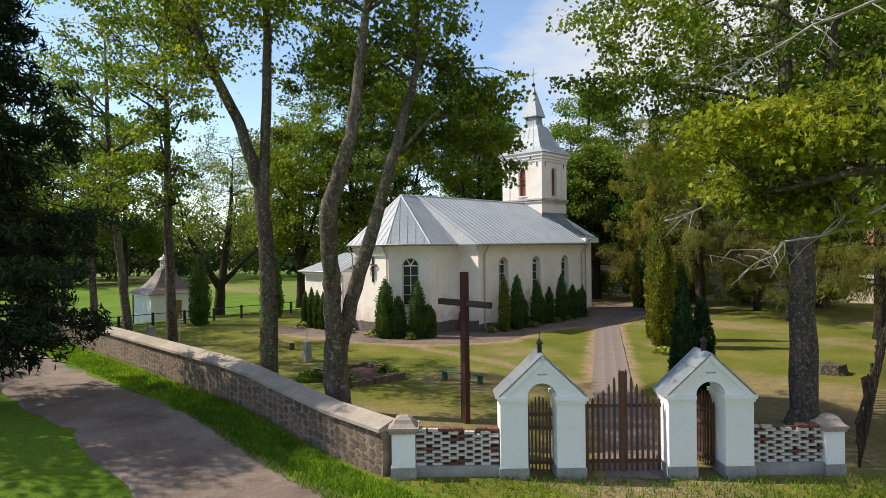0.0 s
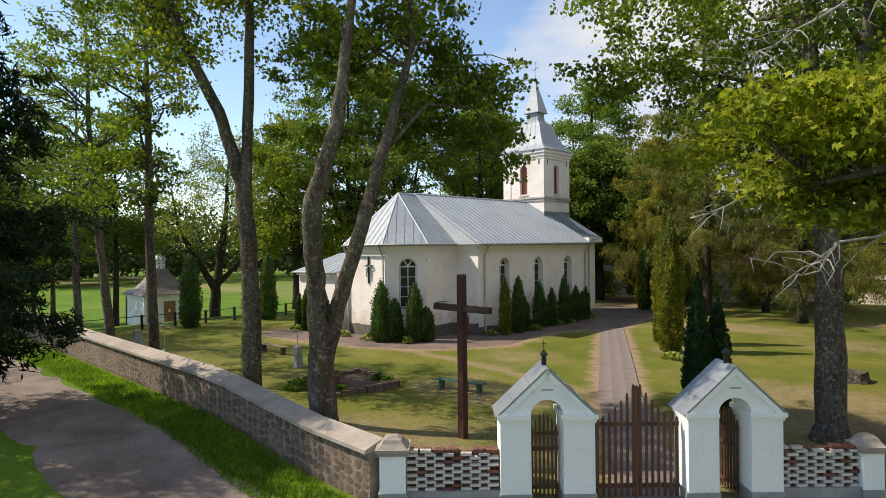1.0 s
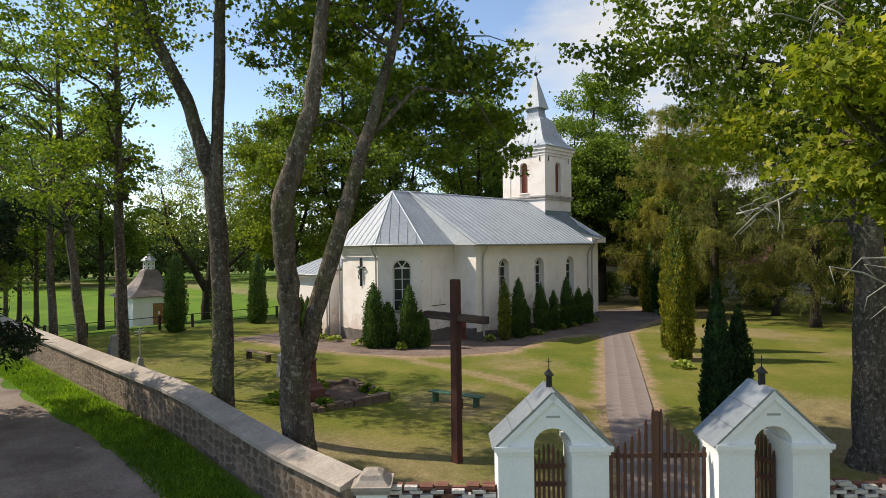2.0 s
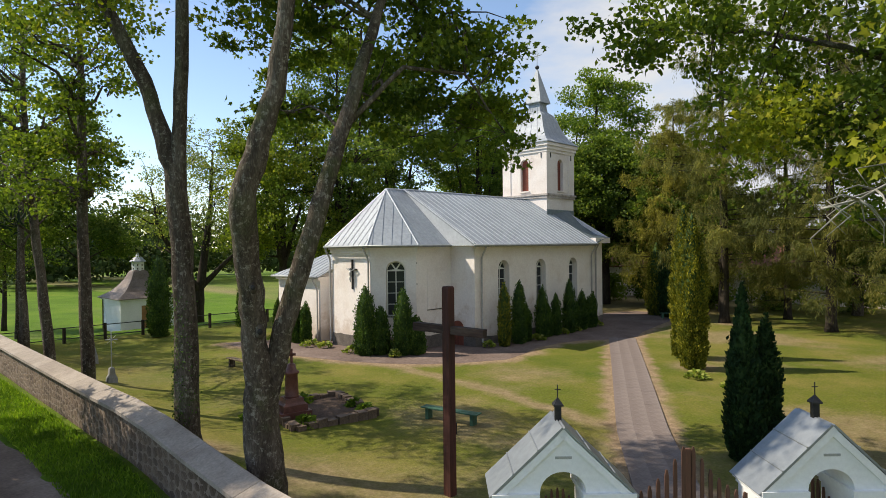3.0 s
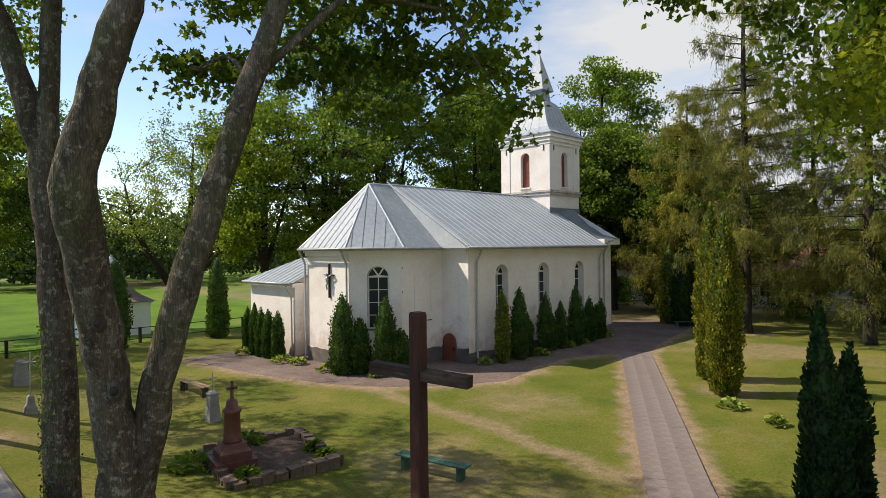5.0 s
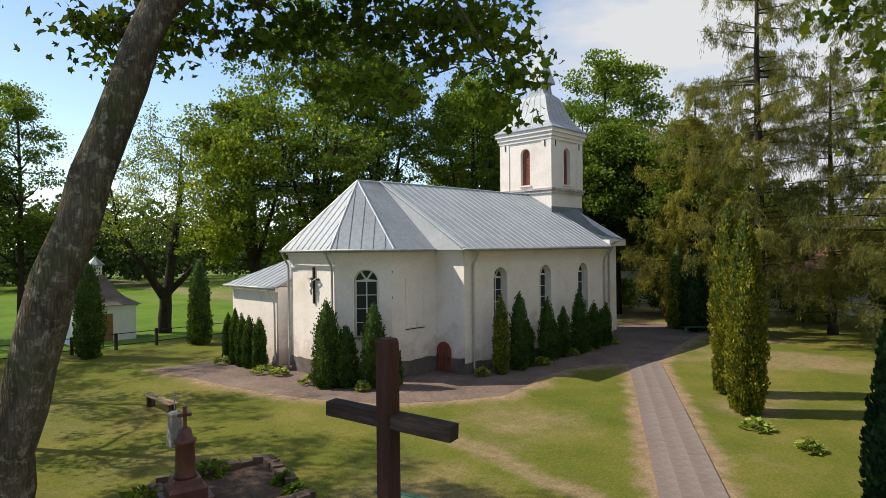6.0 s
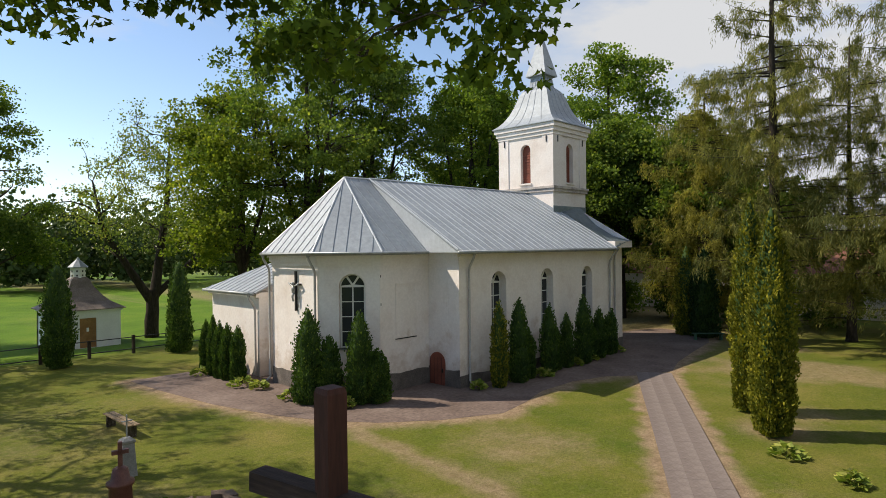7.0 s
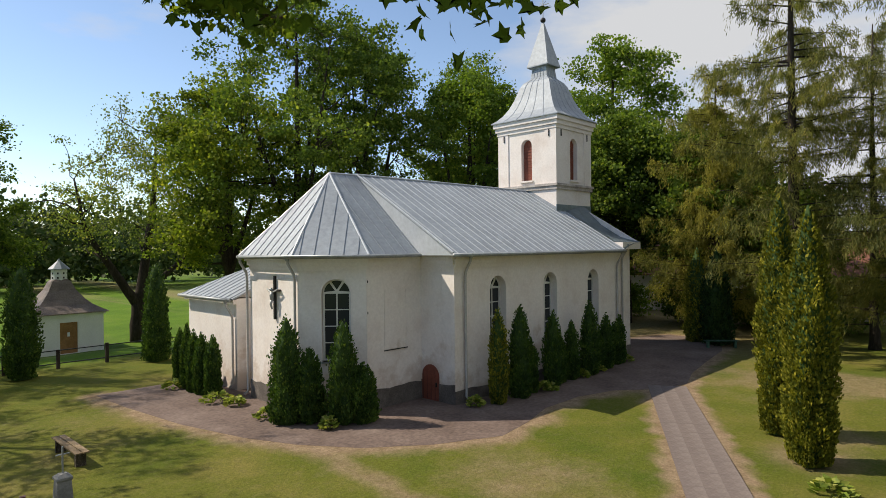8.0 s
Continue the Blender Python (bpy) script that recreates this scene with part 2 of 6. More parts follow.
L_THIN = foliage("thin_autumn_leaves", (0.12, 0.165, 0.045), (0.22, 0.27, 0.075), (0.40, 0.38, 0.13), 0.2)
L_THUJA = foliage("thuja_sprays", (0.038, 0.082, 0.020), (0.085, 0.155, 0.034), (0.16, 0.225, 0.05), 1.5, 0.2)
L_THUJA_GOLD = foliage("golden_thuja_sprays", (0.10, 0.12, 0.016), (0.24, 0.24, 0.034), (0.44, 0.39, 0.06), 1.6, 0.25)
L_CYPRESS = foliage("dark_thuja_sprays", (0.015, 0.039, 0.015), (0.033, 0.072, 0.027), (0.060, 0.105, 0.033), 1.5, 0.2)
L_SPRUCE = foliage("spruce_needles", (0.013, 0.027, 0.015), (0.027, 0.050, 0.025), (0.044, 0.069, 0.031), 0.8, 0.15)
L_LARCH_GOLD = foliage("golden_larch_needles", (0.20, 0.20, 0.055), (0.33, 0.31, 0.085), (0.48, 0.43, 0.13), 0.2, 0.5)
L_LARCH = foliage("larch_needles", (0.155, 0.172, 0.062), (0.26, 0.262, 0.092), (0.40, 0.35, 0.13), 0.16, 0.5)
L_FAR = foliage("far_leaves", (0.04, 0.07, 0.025), (0.075, 0.115, 0.04), (0.13, 0.16, 0.05), 0.05, 0.15)
L_HOSTA = foliage("hosta_leaves", (0.16, 0.24, 0.04), (0.34, 0.38, 0.09), (0.55, 0.52, 0.20), 3, 0.3)
L_GRASS = foliage("grass_blades", (0.105, 0.205, 0.020), (0.20, 0.33, 0.034), (0.32, 0.42, 0.07), 0.5, 0.5)


# ---- builders ----
def bm_box(bm, x0, x1, y0, y1, z0, z1, m=None):
    vs = [bm.verts.new((x, y, z)) for z in (z0, z1) for x, y in ((x0, y0), (x1, y0), (x1, y1), (x0, y1))]
    for f in ((3, 2, 1, 0), (4, 5, 6, 7), (0, 1, 5, 4), (1, 2, 6, 5), (2, 3, 7, 6), (3, 0, 4, 7)):
        bm.faces.new([vs[i] for i in f])
    if m is not None:
        for v in vs:
            v.co = m @ v.co
    return vs


def bm_prism(bm, poly, z0, z1, m=None):
    """A polygon in x, y drawn up from z0 to z1."""
    a = [bm.verts.new((x, y, z0)) for x, y in poly]
    b = [bm.verts.new((x, y, z1)) for x, y in poly]
    n = len(poly)
    bm.faces.new(a[::-1])
    bm.faces.new(b)
    for i in range(n):
        bm.faces.new((a[i], a[(i + 1) % n], b[(i + 1) % n], b[i]))
    if m is not None:
        for v in a + b:
            v.co = m @ v.co
    return a + b


def bm_tube(bm, pts, radii, sides=8, wobble=0.0, rng=None):
    """A tapered tube through points."""
    pts = [Vector(p) for p in pts]
    rings = []
    for i, p in enumerate(pts):
        d = (pts[min(i + 1, len(pts) - 1)] - pts[max(i - 1, 0)]).normalized()
        side = d.cross(Vector((0.31, 0.95, 0.05))).normalized()
        up = side.cross(d)
        r = radii[i] if hasattr(radii, "__len__") else radii
        ring = []
        for k in range(sides):
            a = 2 * math.pi * k / sides
            q = r * (1 + (rng.uniform(-wobble, wobble) if rng else 0))
            ring.append(bm.verts.new(p + side * (q * math.cos(a)) + up * (q * math.sin(a))))
        rings.append(ring)
    for a, b in zip(rings, rings[1:]):
        for k in range(sides):
            bm.faces.new((a[k], a[(k + 1) % sides], b[(k + 1) % sides], b[k]))
    bm.faces.new(rings[0][::-1])
    bm.faces.new(rings[-1])


def bm_lathe(bm, profile, sides=12, cx=0.0, cy=0.0, half=(1, 1), square=False):
    """Rings of (z, radius); square: four-sided rings of half extents radius * half."""
    rings = []
    for z, r in profile:
        if square:
            ring = [(cx + sx * r * half[0], cy + sy * r * half[1]) for sx, sy in ((-1, -1), (1, -1), (1, 1), (-1, 1))]
        else:
            ring = [(cx + r * math.cos(2 * math.pi * k / sides), cy + r * math.sin(2 * math.pi * k / sides)) for k in range(sides)]
        rings.append([bm.verts.new((x, y, z)) for x, y in ring])
    n = len(rings[0])
    for a, b in zip(rings, rings[1:]):
        for k in range(n):
            bm.faces.new((a[k], a[(k + 1) % n], b[(k + 1) % n], b[k]))
    bm.faces.new(rings[0][::-1])
    bm.faces.new(rings[-1])


def mesh_of(name, bm, material, smooth=False, bevel=0.0):
    if bevel:
        bmesh.ops.bevel(bm, geom=[e for e in bm.edges if e.is_manifold and e.calc_face_angle(0) > 0.5], offset=bevel, segments=1, affect="EDGES")
    bmesh.ops.recalc_face_normals(bm, faces=bm.faces)
    me = bpy.data.meshes.new(name)
    bm.to_mesh(me)
    bm.free()
    me.materials.append(material)
    if smooth:
        me.polygons.foreach_set("use_smooth", [True] * len(me.polygons))
    return me


def part(name, bm, material, parent=None, label="", smooth=False, bevel=0.0):
    ob = new(name, mesh_of(name, bm, material, smooth, bevel))
    if parent is not None:
        ob.parent = parent
    if label:
        tagged(ob, label)
    return ob


def thing(name, label, category, m=None, group="", kind=""):
    """An Empty at a thing's base, whose parts are built in its own coordinates."""
    ob = new(name)
    ob.matrix_basis = m if m is not None else Matrix.Identity(4)
    return tagged(ob, label, category, group, kind)


def piece(name, me, parent, m):
    ob = new(name, me)
    ob.parent = parent
    ob.matrix_basis = m
    return ob


def cards(name, centres, ways, sizes, material, parent, rng, aspect=0.6, fold=0.25, label="", lobed=False):
    """Many small leaves: centres, the way each leaf points, its length. Plain ones are two triangles folded along the middle, lobed ones have five points."""
    n = len(centres)
    c = np.asarray(centres, float)
    w = np.asarray(ways, float)
    w = w / np.maximum(np.linalg.norm(w, axis=1, keepdims=True), 1e-6)
    rnd = rng.normal(size=(n, 3))
    side = np.cross(w, rnd)
    side /= np.maximum(np.linalg.norm(side, axis=1, keepdims=True), 1e-6)
    nrm = np.cross(w, side)
    s = np.asarray(sizes, float)[:, None]
    if lobed:
        outline = ((0, -0.45, 0), (-0.38, -0.32, 0.06), (-0.26, -0.06, 0.05), (-0.58, 0.12, 0.14), (-0.20, 0.16, 0.03), (0, 0.54, -0.06), (0.20, 0.16, 0.03), (0.58, 0.12, 0.14), (0.26, -0.06, 0.05), (0.38, -0.32, 0.06))
        tris = [0, 2, 1, 0, 3, 2, 0, 4, 3, 0, 5, 4, 0, 6, 5, 0, 7, 6, 0, 8, 7, 0, 9, 8]
    else:
        outline = ((0, -0.5, 0), (aspect * 0.5, -0.05, fold * 0.3), (0, 0.5, 0), (-aspect * 0.5, -0.05, fold * 0.3))
        tris = [0, 1, 2, 0, 2, 3]
    v, f = len(outline), len(tris) // 3
    co = np.stack([c + side * s * u + w * s * y + nrm * s * z for u, y, z in outline], 1).reshape(-1)
    me = bpy.data.meshes.new(name)
    me.vertices.add(v * n)
    me.vertices.foreach_set("co", co)
    me.loops.add(3 * f * n)
    me.loops.foreach_set("vertex_index", (np.arange(n)[:, None] * v + np.array(tris)).reshape(-1))
    me.polygons.add(f * n)
    me.polygons.foreach_set("loop_start", np.arange(f * n) * 3)
    me.polygons.foreach_set("loop_total", np.full(f * n, 3))
    me.update(calc_edges=True)
    me.materials.append(material)
    ob = new(name, me)
    if parent is not None:
        ob.parent = parent
    if label:
        tagged(ob, label)
    return ob


def smooth_step(a, b, x):
    k = min(max((x - a) / (b - a), 0.0), 1.0)
    return k * k * (3 - 2 * k)


# the line of the entrance: from the corner pier along U, with N pointing into the churchyard
GATE0 = Vector((-21.65, -15.02, 0))
U = Vector((0.694, -0.72, 0)).normalized()
N = Vector((0.72, 0.694, 0)).normalized()


def ground_z(x, y):
    bank = 0.06 + 0.60 * smooth_step(-14, -6, y)
    a = 1 - smooth_step(-20.8, -16.8, x)
    inside = (x - GATE0.x) * N.x + (y - GATE0.y) * N.y
    b = 1 - smooth_step(0.0, 4.0, inside)
    far = smooth_step(60, 160, math.hypot(x, y))
    return max(bank * a, 0.02 * b) * (1 - far) - 2.8 * smooth_step(23, 46, y)


def arch_loop(cx, w, z0, top, n=10):
    """The outline of a round-headed opening."""
    r = w / 2
    zs = top - r
    pts = [(cx - r, z0), (cx + r, z0)]
    return pts + [(cx + r * math.cos(math.pi * k / n), zs + r * math.sin(math.pi * k / n)) for k in range(n + 1)]


def bm_panel(bm, outer, holes, t, m):
    """A slab standing in x, z, of thickness t along +y, with holes through it, set at the pose m."""
    sheets = []
    for y in (0.0, t):
        loops, edges = [], []
        for loop in (outer, *holes):
            vs = [bm.verts.new(m @ Vector((u, y, z))) for u, z in loop]
            edges += [bm.edges.new((vs[i], vs[(i + 1) % len(vs)])) for i in range(len(vs))]
            loops.append(vs)
        bmesh.ops.triangle_fill(bm, use_beauty=True, edges=edges)
        sheets.append(loops)
    for a, b in zip(*sheets):
        for i in range(len(a)):
            j = (i + 1) % len(a)
            bm.faces.new((a[i], a[j], b[j], b[i]))


def wall_pose(a, b, z=0.0):
    """The pose whose x runs from a to b and whose y points to the right of that way turned left: into the building for walls drawn clockwise."""
    d = Vector((b[0] - a[0], b[1] - a[1], 0))
    return pose(a[0], a[1], z, 0, 0, math.degrees(math.atan2(d.y, d.x))), d.length


def rect(x0, x1, z0, z1):
    return [(x0, z0), (x1, z0), (x1, z1), (x0, z1)]


def bm_slope(bm, corners, thick):
    """A flat roof plane of the given corners with thickness."""
    c = [Vector(p) for p in corners]
    n = (c[1] - c[0]).cross(c[2] - c[0]).normalized()
    if n.z < 0:
        n = -n
    a = [bm.verts.new(p) for p in c]
    b = [bm.verts.new(p - n * thick) for p in c]
    bm.faces.new(a)
    bm.faces.new(b[::-1])
    for i in range(len(c)):
        j = (i + 1) % len(c)
        bm.faces.new((a[i], b[i], b[j], a[j]))


def seam_bars(corners, step, high=0.028, wide=0.026, lead=0.0):
    """Standing seams up a roof plane whose first two corners are its eave, one bmesh each."""
    bars = []
    c = [Vector(p) for p in corners]
    e = (c[1] - c[0]).normalized()
    n = e.cross(c[2] - c[0]).normalized()
    if n.z < 0:
        n = -n
    up = n.cross(e)
    if up.z < 0:
        up = -up
    flat = [((p - c[0]).dot(e), (p - c[0]).dot(up)) for p in c]
    lo, hi = min(f[0] for f in flat), max(f[0] for f in flat)
    k = lo + step * 0.5 + lead
    while k < hi:
        hits = []
        for (x0, y0), (x1, y1) in zip(flat, flat[1:] + flat[:1]):
            if (x0 - k) * (x1 - k) < 0:
                hits.append(y0 + (y1 - y0) * (k - x0) / (x1 - x0))
        if len(hits) == 2 and abs(hits[0] - hits[1]) > 0.15:
            s0, s1 = min(hits), max(hits)
            o = c[0] + e * k
            bm = bmesh.new()
            bars.append(bm)
            vs = [bm.verts.new(o + e * du + up * s + n * dn) for s in (s0, s1) for du, dn in ((-wide / 2, 0), (wide / 2, 0), (wide / 2, high), (-wide / 2, high))]
            for f in ((0, 1, 2, 3), (7, 6, 5, 4), (0, 4, 5, 1), (1, 5, 6, 2), (2, 6, 7, 3), (3, 7, 4, 0)):
                bm.faces.new([vs[i] for i in f])
        k += step
    return bars


def roof_plane(church_ob, corners, step, material=None, lead=0.0, name="roof_slope", seam=None):
    bm = bmesh.new()
    bm_slope(bm, corners, 0.07)
    ob = part(name, bm, material or M_METAL, church_ob)
    for bm in seam_bars(corners, step, lead=lead):
        part("standing_seam", bm, seam or material or M_METAL, ob)
    return ob


def window(parent, m, w, z0, top, cols, rows, depth, name="window"):
    """A round-headed window set back in its opening: frame with bars, panes, sill."""
    r = w / 2
    zs = top - r
    bar = 0.055
    holes = []
    x0, x1 = -r + bar, r - bar
    cw, rh = (x1 - x0) / cols, (zs - z0 - bar) / rows
    for i in range(cols):
        for j in range(rows):
            holes.append(rect(x0 + i * cw + bar / 2, x0 + (i + 1) * cw - bar / 2, z0 + bar + j * rh + bar / 3, z0 + bar + (j + 1) * rh - bar / 3))
    ri = r - bar
    for k in range(3):
        a0, a1 = math.pi * k / 3 + 0.09, math.pi * (k + 1) / 3 - 0.09
        loop = [(0.16 * ri * math.cos((a0 + a1) / 2), zs + bar + 0.16 * ri * math.sin((a0 + a1) / 2))]
        loop += [(ri * math.cos(a), max(zs + bar, zs + ri * math.sin(a))) for a in np.linspace(a0, a1, 6)]
        holes.append(loop)
    win = new(name, None)
    win.parent = parent
    win.matrix_basis = m
    bm = bmesh.new()
    bm_panel(bm, arch_loop(0, w, z0, top, 14), holes, 0.07, pose(0, depth, 0))
    part("window_frame", bm, M_FRAME, win)
    for h in holes:
        bm = bmesh.new()
        bm_panel(bm, h, [], 0.008, pose(0, depth + 0.03, 0))
        part("pane", bm, M_GLASS, win)
    bm = bmesh.new()
    bm_box(bm, -r - 0.06, r + 0.06, -0.06, depth + 0.02, z0 - 0.06, z0 - 0.01)
    part("window_sill", bm, M_GUTTER, win, "grey metal sill", bevel=0.008)
    return win


def drainpipe(parent, x, y, z_eave, out, z0=0.15):
    """A downpipe: hopper at the gutter, swan neck back to the wall, straight run, shoe. out: the way off the wall."""
    o = Vector((out[0], out[1], 0)).normalized()
    w = Vector((x, y, 0))
    bm = bmesh.new()
    pts = [w + o * 0.42 + Vector((0, 0, z_eave - 0.12)), w + o * 0.40 + Vector((0, 0, z_eave - 0.30)), w + o * 0.13 + Vector((0, 0, z_eave - 0.75)),
           w + o * 0.10 + Vector((0, 0, z_eave - 0.95)), w + o * 0.10 + Vector((0, 0, z0 + 0.15)), w + o * 0.28 + Vector((0, 0, z0))]
    bm_tube(bm, pts, 0.055, 8)
    ob = part("drainpipe", bm, M_PIPE, parent, "grey painted downpipe", smooth=True)
    bm = bmesh.new()
    bm_lathe(bm, [(z_eave - 0.22, 0.06), (z_eave - 0.06, 0.12), (z_eave - 0.02, 0.12)], 8, pts[0].x, pts[0].y)
    part("hopper", bm, M_GUTTER, ob)


def gutter(parent, pts):
    bm = bmesh.new()
    bm_tube(bm, pts, 0.075, 6)
    part("gutter", bm, M_GUTTER, parent, "galvanised gutter along the eaves", smooth=True)


# ---- ground ----
AXIS = 5.95
EAVE = 6.05
RIDGE = 9.6


def seg_dist(x, y, pts):
    best = 1e9
    for (x0, y0), (x1, y1) in zip(pts, pts[1:]):
        dx, dy = x1 - x0, y1 - y0
        k = min(max(((x - x0) * dx + (y - y0) * dy) / (dx * dx + dy * dy), 0), 1)
        best = min(best, math.hypot(x - x0 - k * dx, y - y0 - k * dy))
    return best


apron = [(-9.6, 13.2), (-9.4, 10.0), (-8.9, 6.0), (-8.1, 2.8), (-7.3, 0.9), (-6.1, -0.9), (-4.4, -2.3), (-2.2, -3.4), (-0.4, -3.1), (1.6, -2.5), (4.0, -2.5),
         (6.0, -3.1), (7.3, -4.3), (9.2, -4.9), (11.5, -4.2), (15.0, -3.6), (19.0, -3.0), (23.0, -1.5), (23.0, 2.0), (16.0, 5.0), (13.5, 8.0), (0.0, 8.0), (-3.0, 13.2)]
PATH_LINE = [(-17.2, -19.3), (-13.5, -17.0), (-9.0, -14.1), (-4.0, -11.3), (1.5, -8.2), (5.2, -6.1), (8.2, -4.4)]
TRAIL = [(-7.1, 0.4), (-7.5, -2.6), (-7.6, -4.6), (-8.0, -7.7), (-8.75, -10.7), (-9.3, -12.7)]
ROAD_LINE = [(-24.6, 60), (-25.2, 22), (-25.3, 2), (-25.0, -6), (-24.9, -13), (-24.3, -20), (-21.6, -29), (-17.2, -40)]


def build_ground():
    near = np.arange(-32, 26.01, 0.4)
    xs = np.unique(np.concatenate([[-1500, -600, -300, -160, -90, -60, -45, -37], near, [30, 36, 45, 60, 90, 160, 300, 600, 1500]]))
    near = np.arange(-34, 34.01, 0.4)
    ys = np.unique(np.concatenate([[-1500, -600, -300, -160, -90, -60, -45, -38], near, [38, 45, 60, 90, 160, 300, 600, 1500]]))
    verts, dirt, lush = [], [], []
    for y in ys:
        for x in xs:
            h = noise.noise((x * 0.35, y * 0.35, 1.7)) * 0.035 + noise.noise((x * 1.3, y * 1.3, 4.1)) * 0.012
            if -12 < x < 26 and abs(y) < 16:
                k = 1 - smooth_step(0.3, 1.3, seg_dist(x, y, apron))
                h = h * (1 - k) + 0.022 * k
            verts.append((x, y, ground_z(x, y) + h * (1 if abs(x) < 50 and abs(y) < 50 else 0)))
            d = 1 - smooth_step(0.15, 0.6, seg_dist(x, y, TRAIL) + 0.35 * noise.noise((x, y, 3.0)))
            d = max(d * 0.75, (1 - smooth_step(0.95, 1.35, seg_dist(x, y, PATH_LINE) + 0.35 * noise.noise((x * 2, y * 2, 9.0)))) * 1.1)
            d = max(d, 0.6 * smooth_step(0.05, 0.45, noise.noise((x * 0.16, y * 0.16, 7.7)) + 0.25 * noise.noise((x * 0.8, y * 0.8, 2.2))) * (1 - 0.65 * smooth_step(-7, 0, y) * (1 - smooth_step(8, 14, x))) if x > -19 else 0)
            if x > -12 and x < 26 and abs(y) < 16:
                d = max(d, (1 - smooth_step(0.15, 1.0, seg_dist(x, y, apron) + 0.5 * noise.noise((x * 0.9, y * 0.9, 5.0)))) * 1.15)
            for tx, ty in ((-20.1, -6.9), (-20.2, -11.3), (-20.2, 1.6), (-9, -21), (2.3, -11.4), (19.5, -7.2)):
                d = max(d, 0.8 * (1 - smooth_step(0.4, 1.8, math.hypot(x - tx, y - ty))))
            ins = (x - GATE0.x) * N.x + (y - GATE0.y) * N.y
            if -3 < ins < 9 and x > -19.5 and y < -5:
                d = max(d, (0.30 + 0.5 * noise.noise((x * 0.3, y * 0.3, 12.0))) * smooth_step(-1.5, 0.3, ins) * (1 - smooth_step(5.5, 9, ins)) * 1.3)
            if -2.5 < ins < 0.2 and -19.5 < x < -13.5:
                d = max(d, 0.75 * (1 - smooth_step(0.6, 2.5, abs(x + 17.4 - 0.9 * ins))))
            if x > 12 and abs(y) < 30:
                d = max(d, 0.5 * smooth_step(12, 20, x) * smooth_step(-9, -2, y))
            dirt.append(d)
            lush.append(max(smooth_step(21, 24, y), smooth_step(-21.4, -21.9, x) if x < -21.2 else 0.0, smooth_step(60, 80, abs(x) + abs(y))))
    nx = len(xs)
    faces = [(j * nx + i, j * nx + i + 1, (j + 1) * nx + i + 1, (j + 1) * nx + i) for j in range(len(ys) - 1) for i in range(nx - 1)]
    me = bpy.data.meshes.new("ground")
    me.from_pydata(verts, [], faces)
    me.polygons.foreach_set("use_smooth", [True] * len(faces))
    at = me.attributes.new("worn", "FLOAT", "POINT")
    at.data.foreach_set("value", dirt)
    at = me.attributes.new("lush", "FLOAT", "POINT")
    at.data.foreach_set("value", lush)
    m = bpy.data.materials.new("mown_grass")
    m.use_nodes = True
    nt = m.node_tree
    p = nt.nodes["Principled BSDF"]
    grass = ramp(nt, noise_fac(nt, 0.25, 5), [(0.3, (0.095, 0.130, 0.018)), (0.5, (0.145, 0.158, 0.027)), (0.72, (0.235, 0.20, 0.060))])
    rich = ramp(nt, noise_fac(nt, 0.12, 8, 0.65), [(0.3, (0.062, 0.125, 0.010)), (0.5, (0.10, 0.19, 0.014)), (0.7, (0.155, 0.225, 0.024))])
    al = nt.nodes.new("ShaderNodeAttribute")
    al.attribute_name = "lush"
    grass = blend(nt, al.outputs["Fac"], grass, rich)
    fine = ramp(nt, noise_fac(nt, 11, 8, 0.7), [(0.28, (0.55, 0.57, 0.52)), (0.72, (1.1, 1.1, 1.04))])
    grass = blend(nt, 1.0, grass, fine, "MULTIPLY")
    dry = ramp(nt, noise_fac(nt, 2.5, 6), [(0.3, (0.24, 0.165, 0.11)), (0.7, (0.40, 0.295, 0.205))])
    dry = blend(nt, 1.0, dry, fine, "MULTIPLY")
    a = nt.nodes.new("ShaderNodeAttribute")
    a.attribute_name = "worn"
    ma = nt.nodes.new("ShaderNodeMath")
    ma.operation = "MULTIPLY_ADD"
    nt.links.new(noise_fac(nt, 3.2, 6, 0.7), ma.inputs[0])
    ma.inputs[1].default_value = 0.9
    ma.inputs[2].default_value = -0.45
    mb = nt.nodes.new("ShaderNodeMath")
    mb.operation, mb.use_clamp = "ADD", True
    nt.links.new(a.outputs["Fac"], mb.inputs[0])
    nt.links.new(ma.outputs[0], mb.inputs[1])
    nt.links.new(blend(nt, mb.outputs[0], grass, dry), p.inputs["Base Color"])
    p.inputs["Roughness"].default_value = 0.95
    p.inputs["Specular IOR Level"].default_value = 0.1
    b = nt.nodes.new("ShaderNodeBump")
    b.inputs["Strength"].default_value, b.inputs["Distance"].default_value = 0.8, 0.05
    nt.links.new(noise_fac(nt, 14, 8, 0.75), b.inputs["Height"])
    nt.links.new(b.outputs["Normal"], p.inputs["Normal"])
    me.materials.append(m)
    tagged(new("ground", me), "mown churchyard lawn with dry and worn patches", "ground", kind="structure")


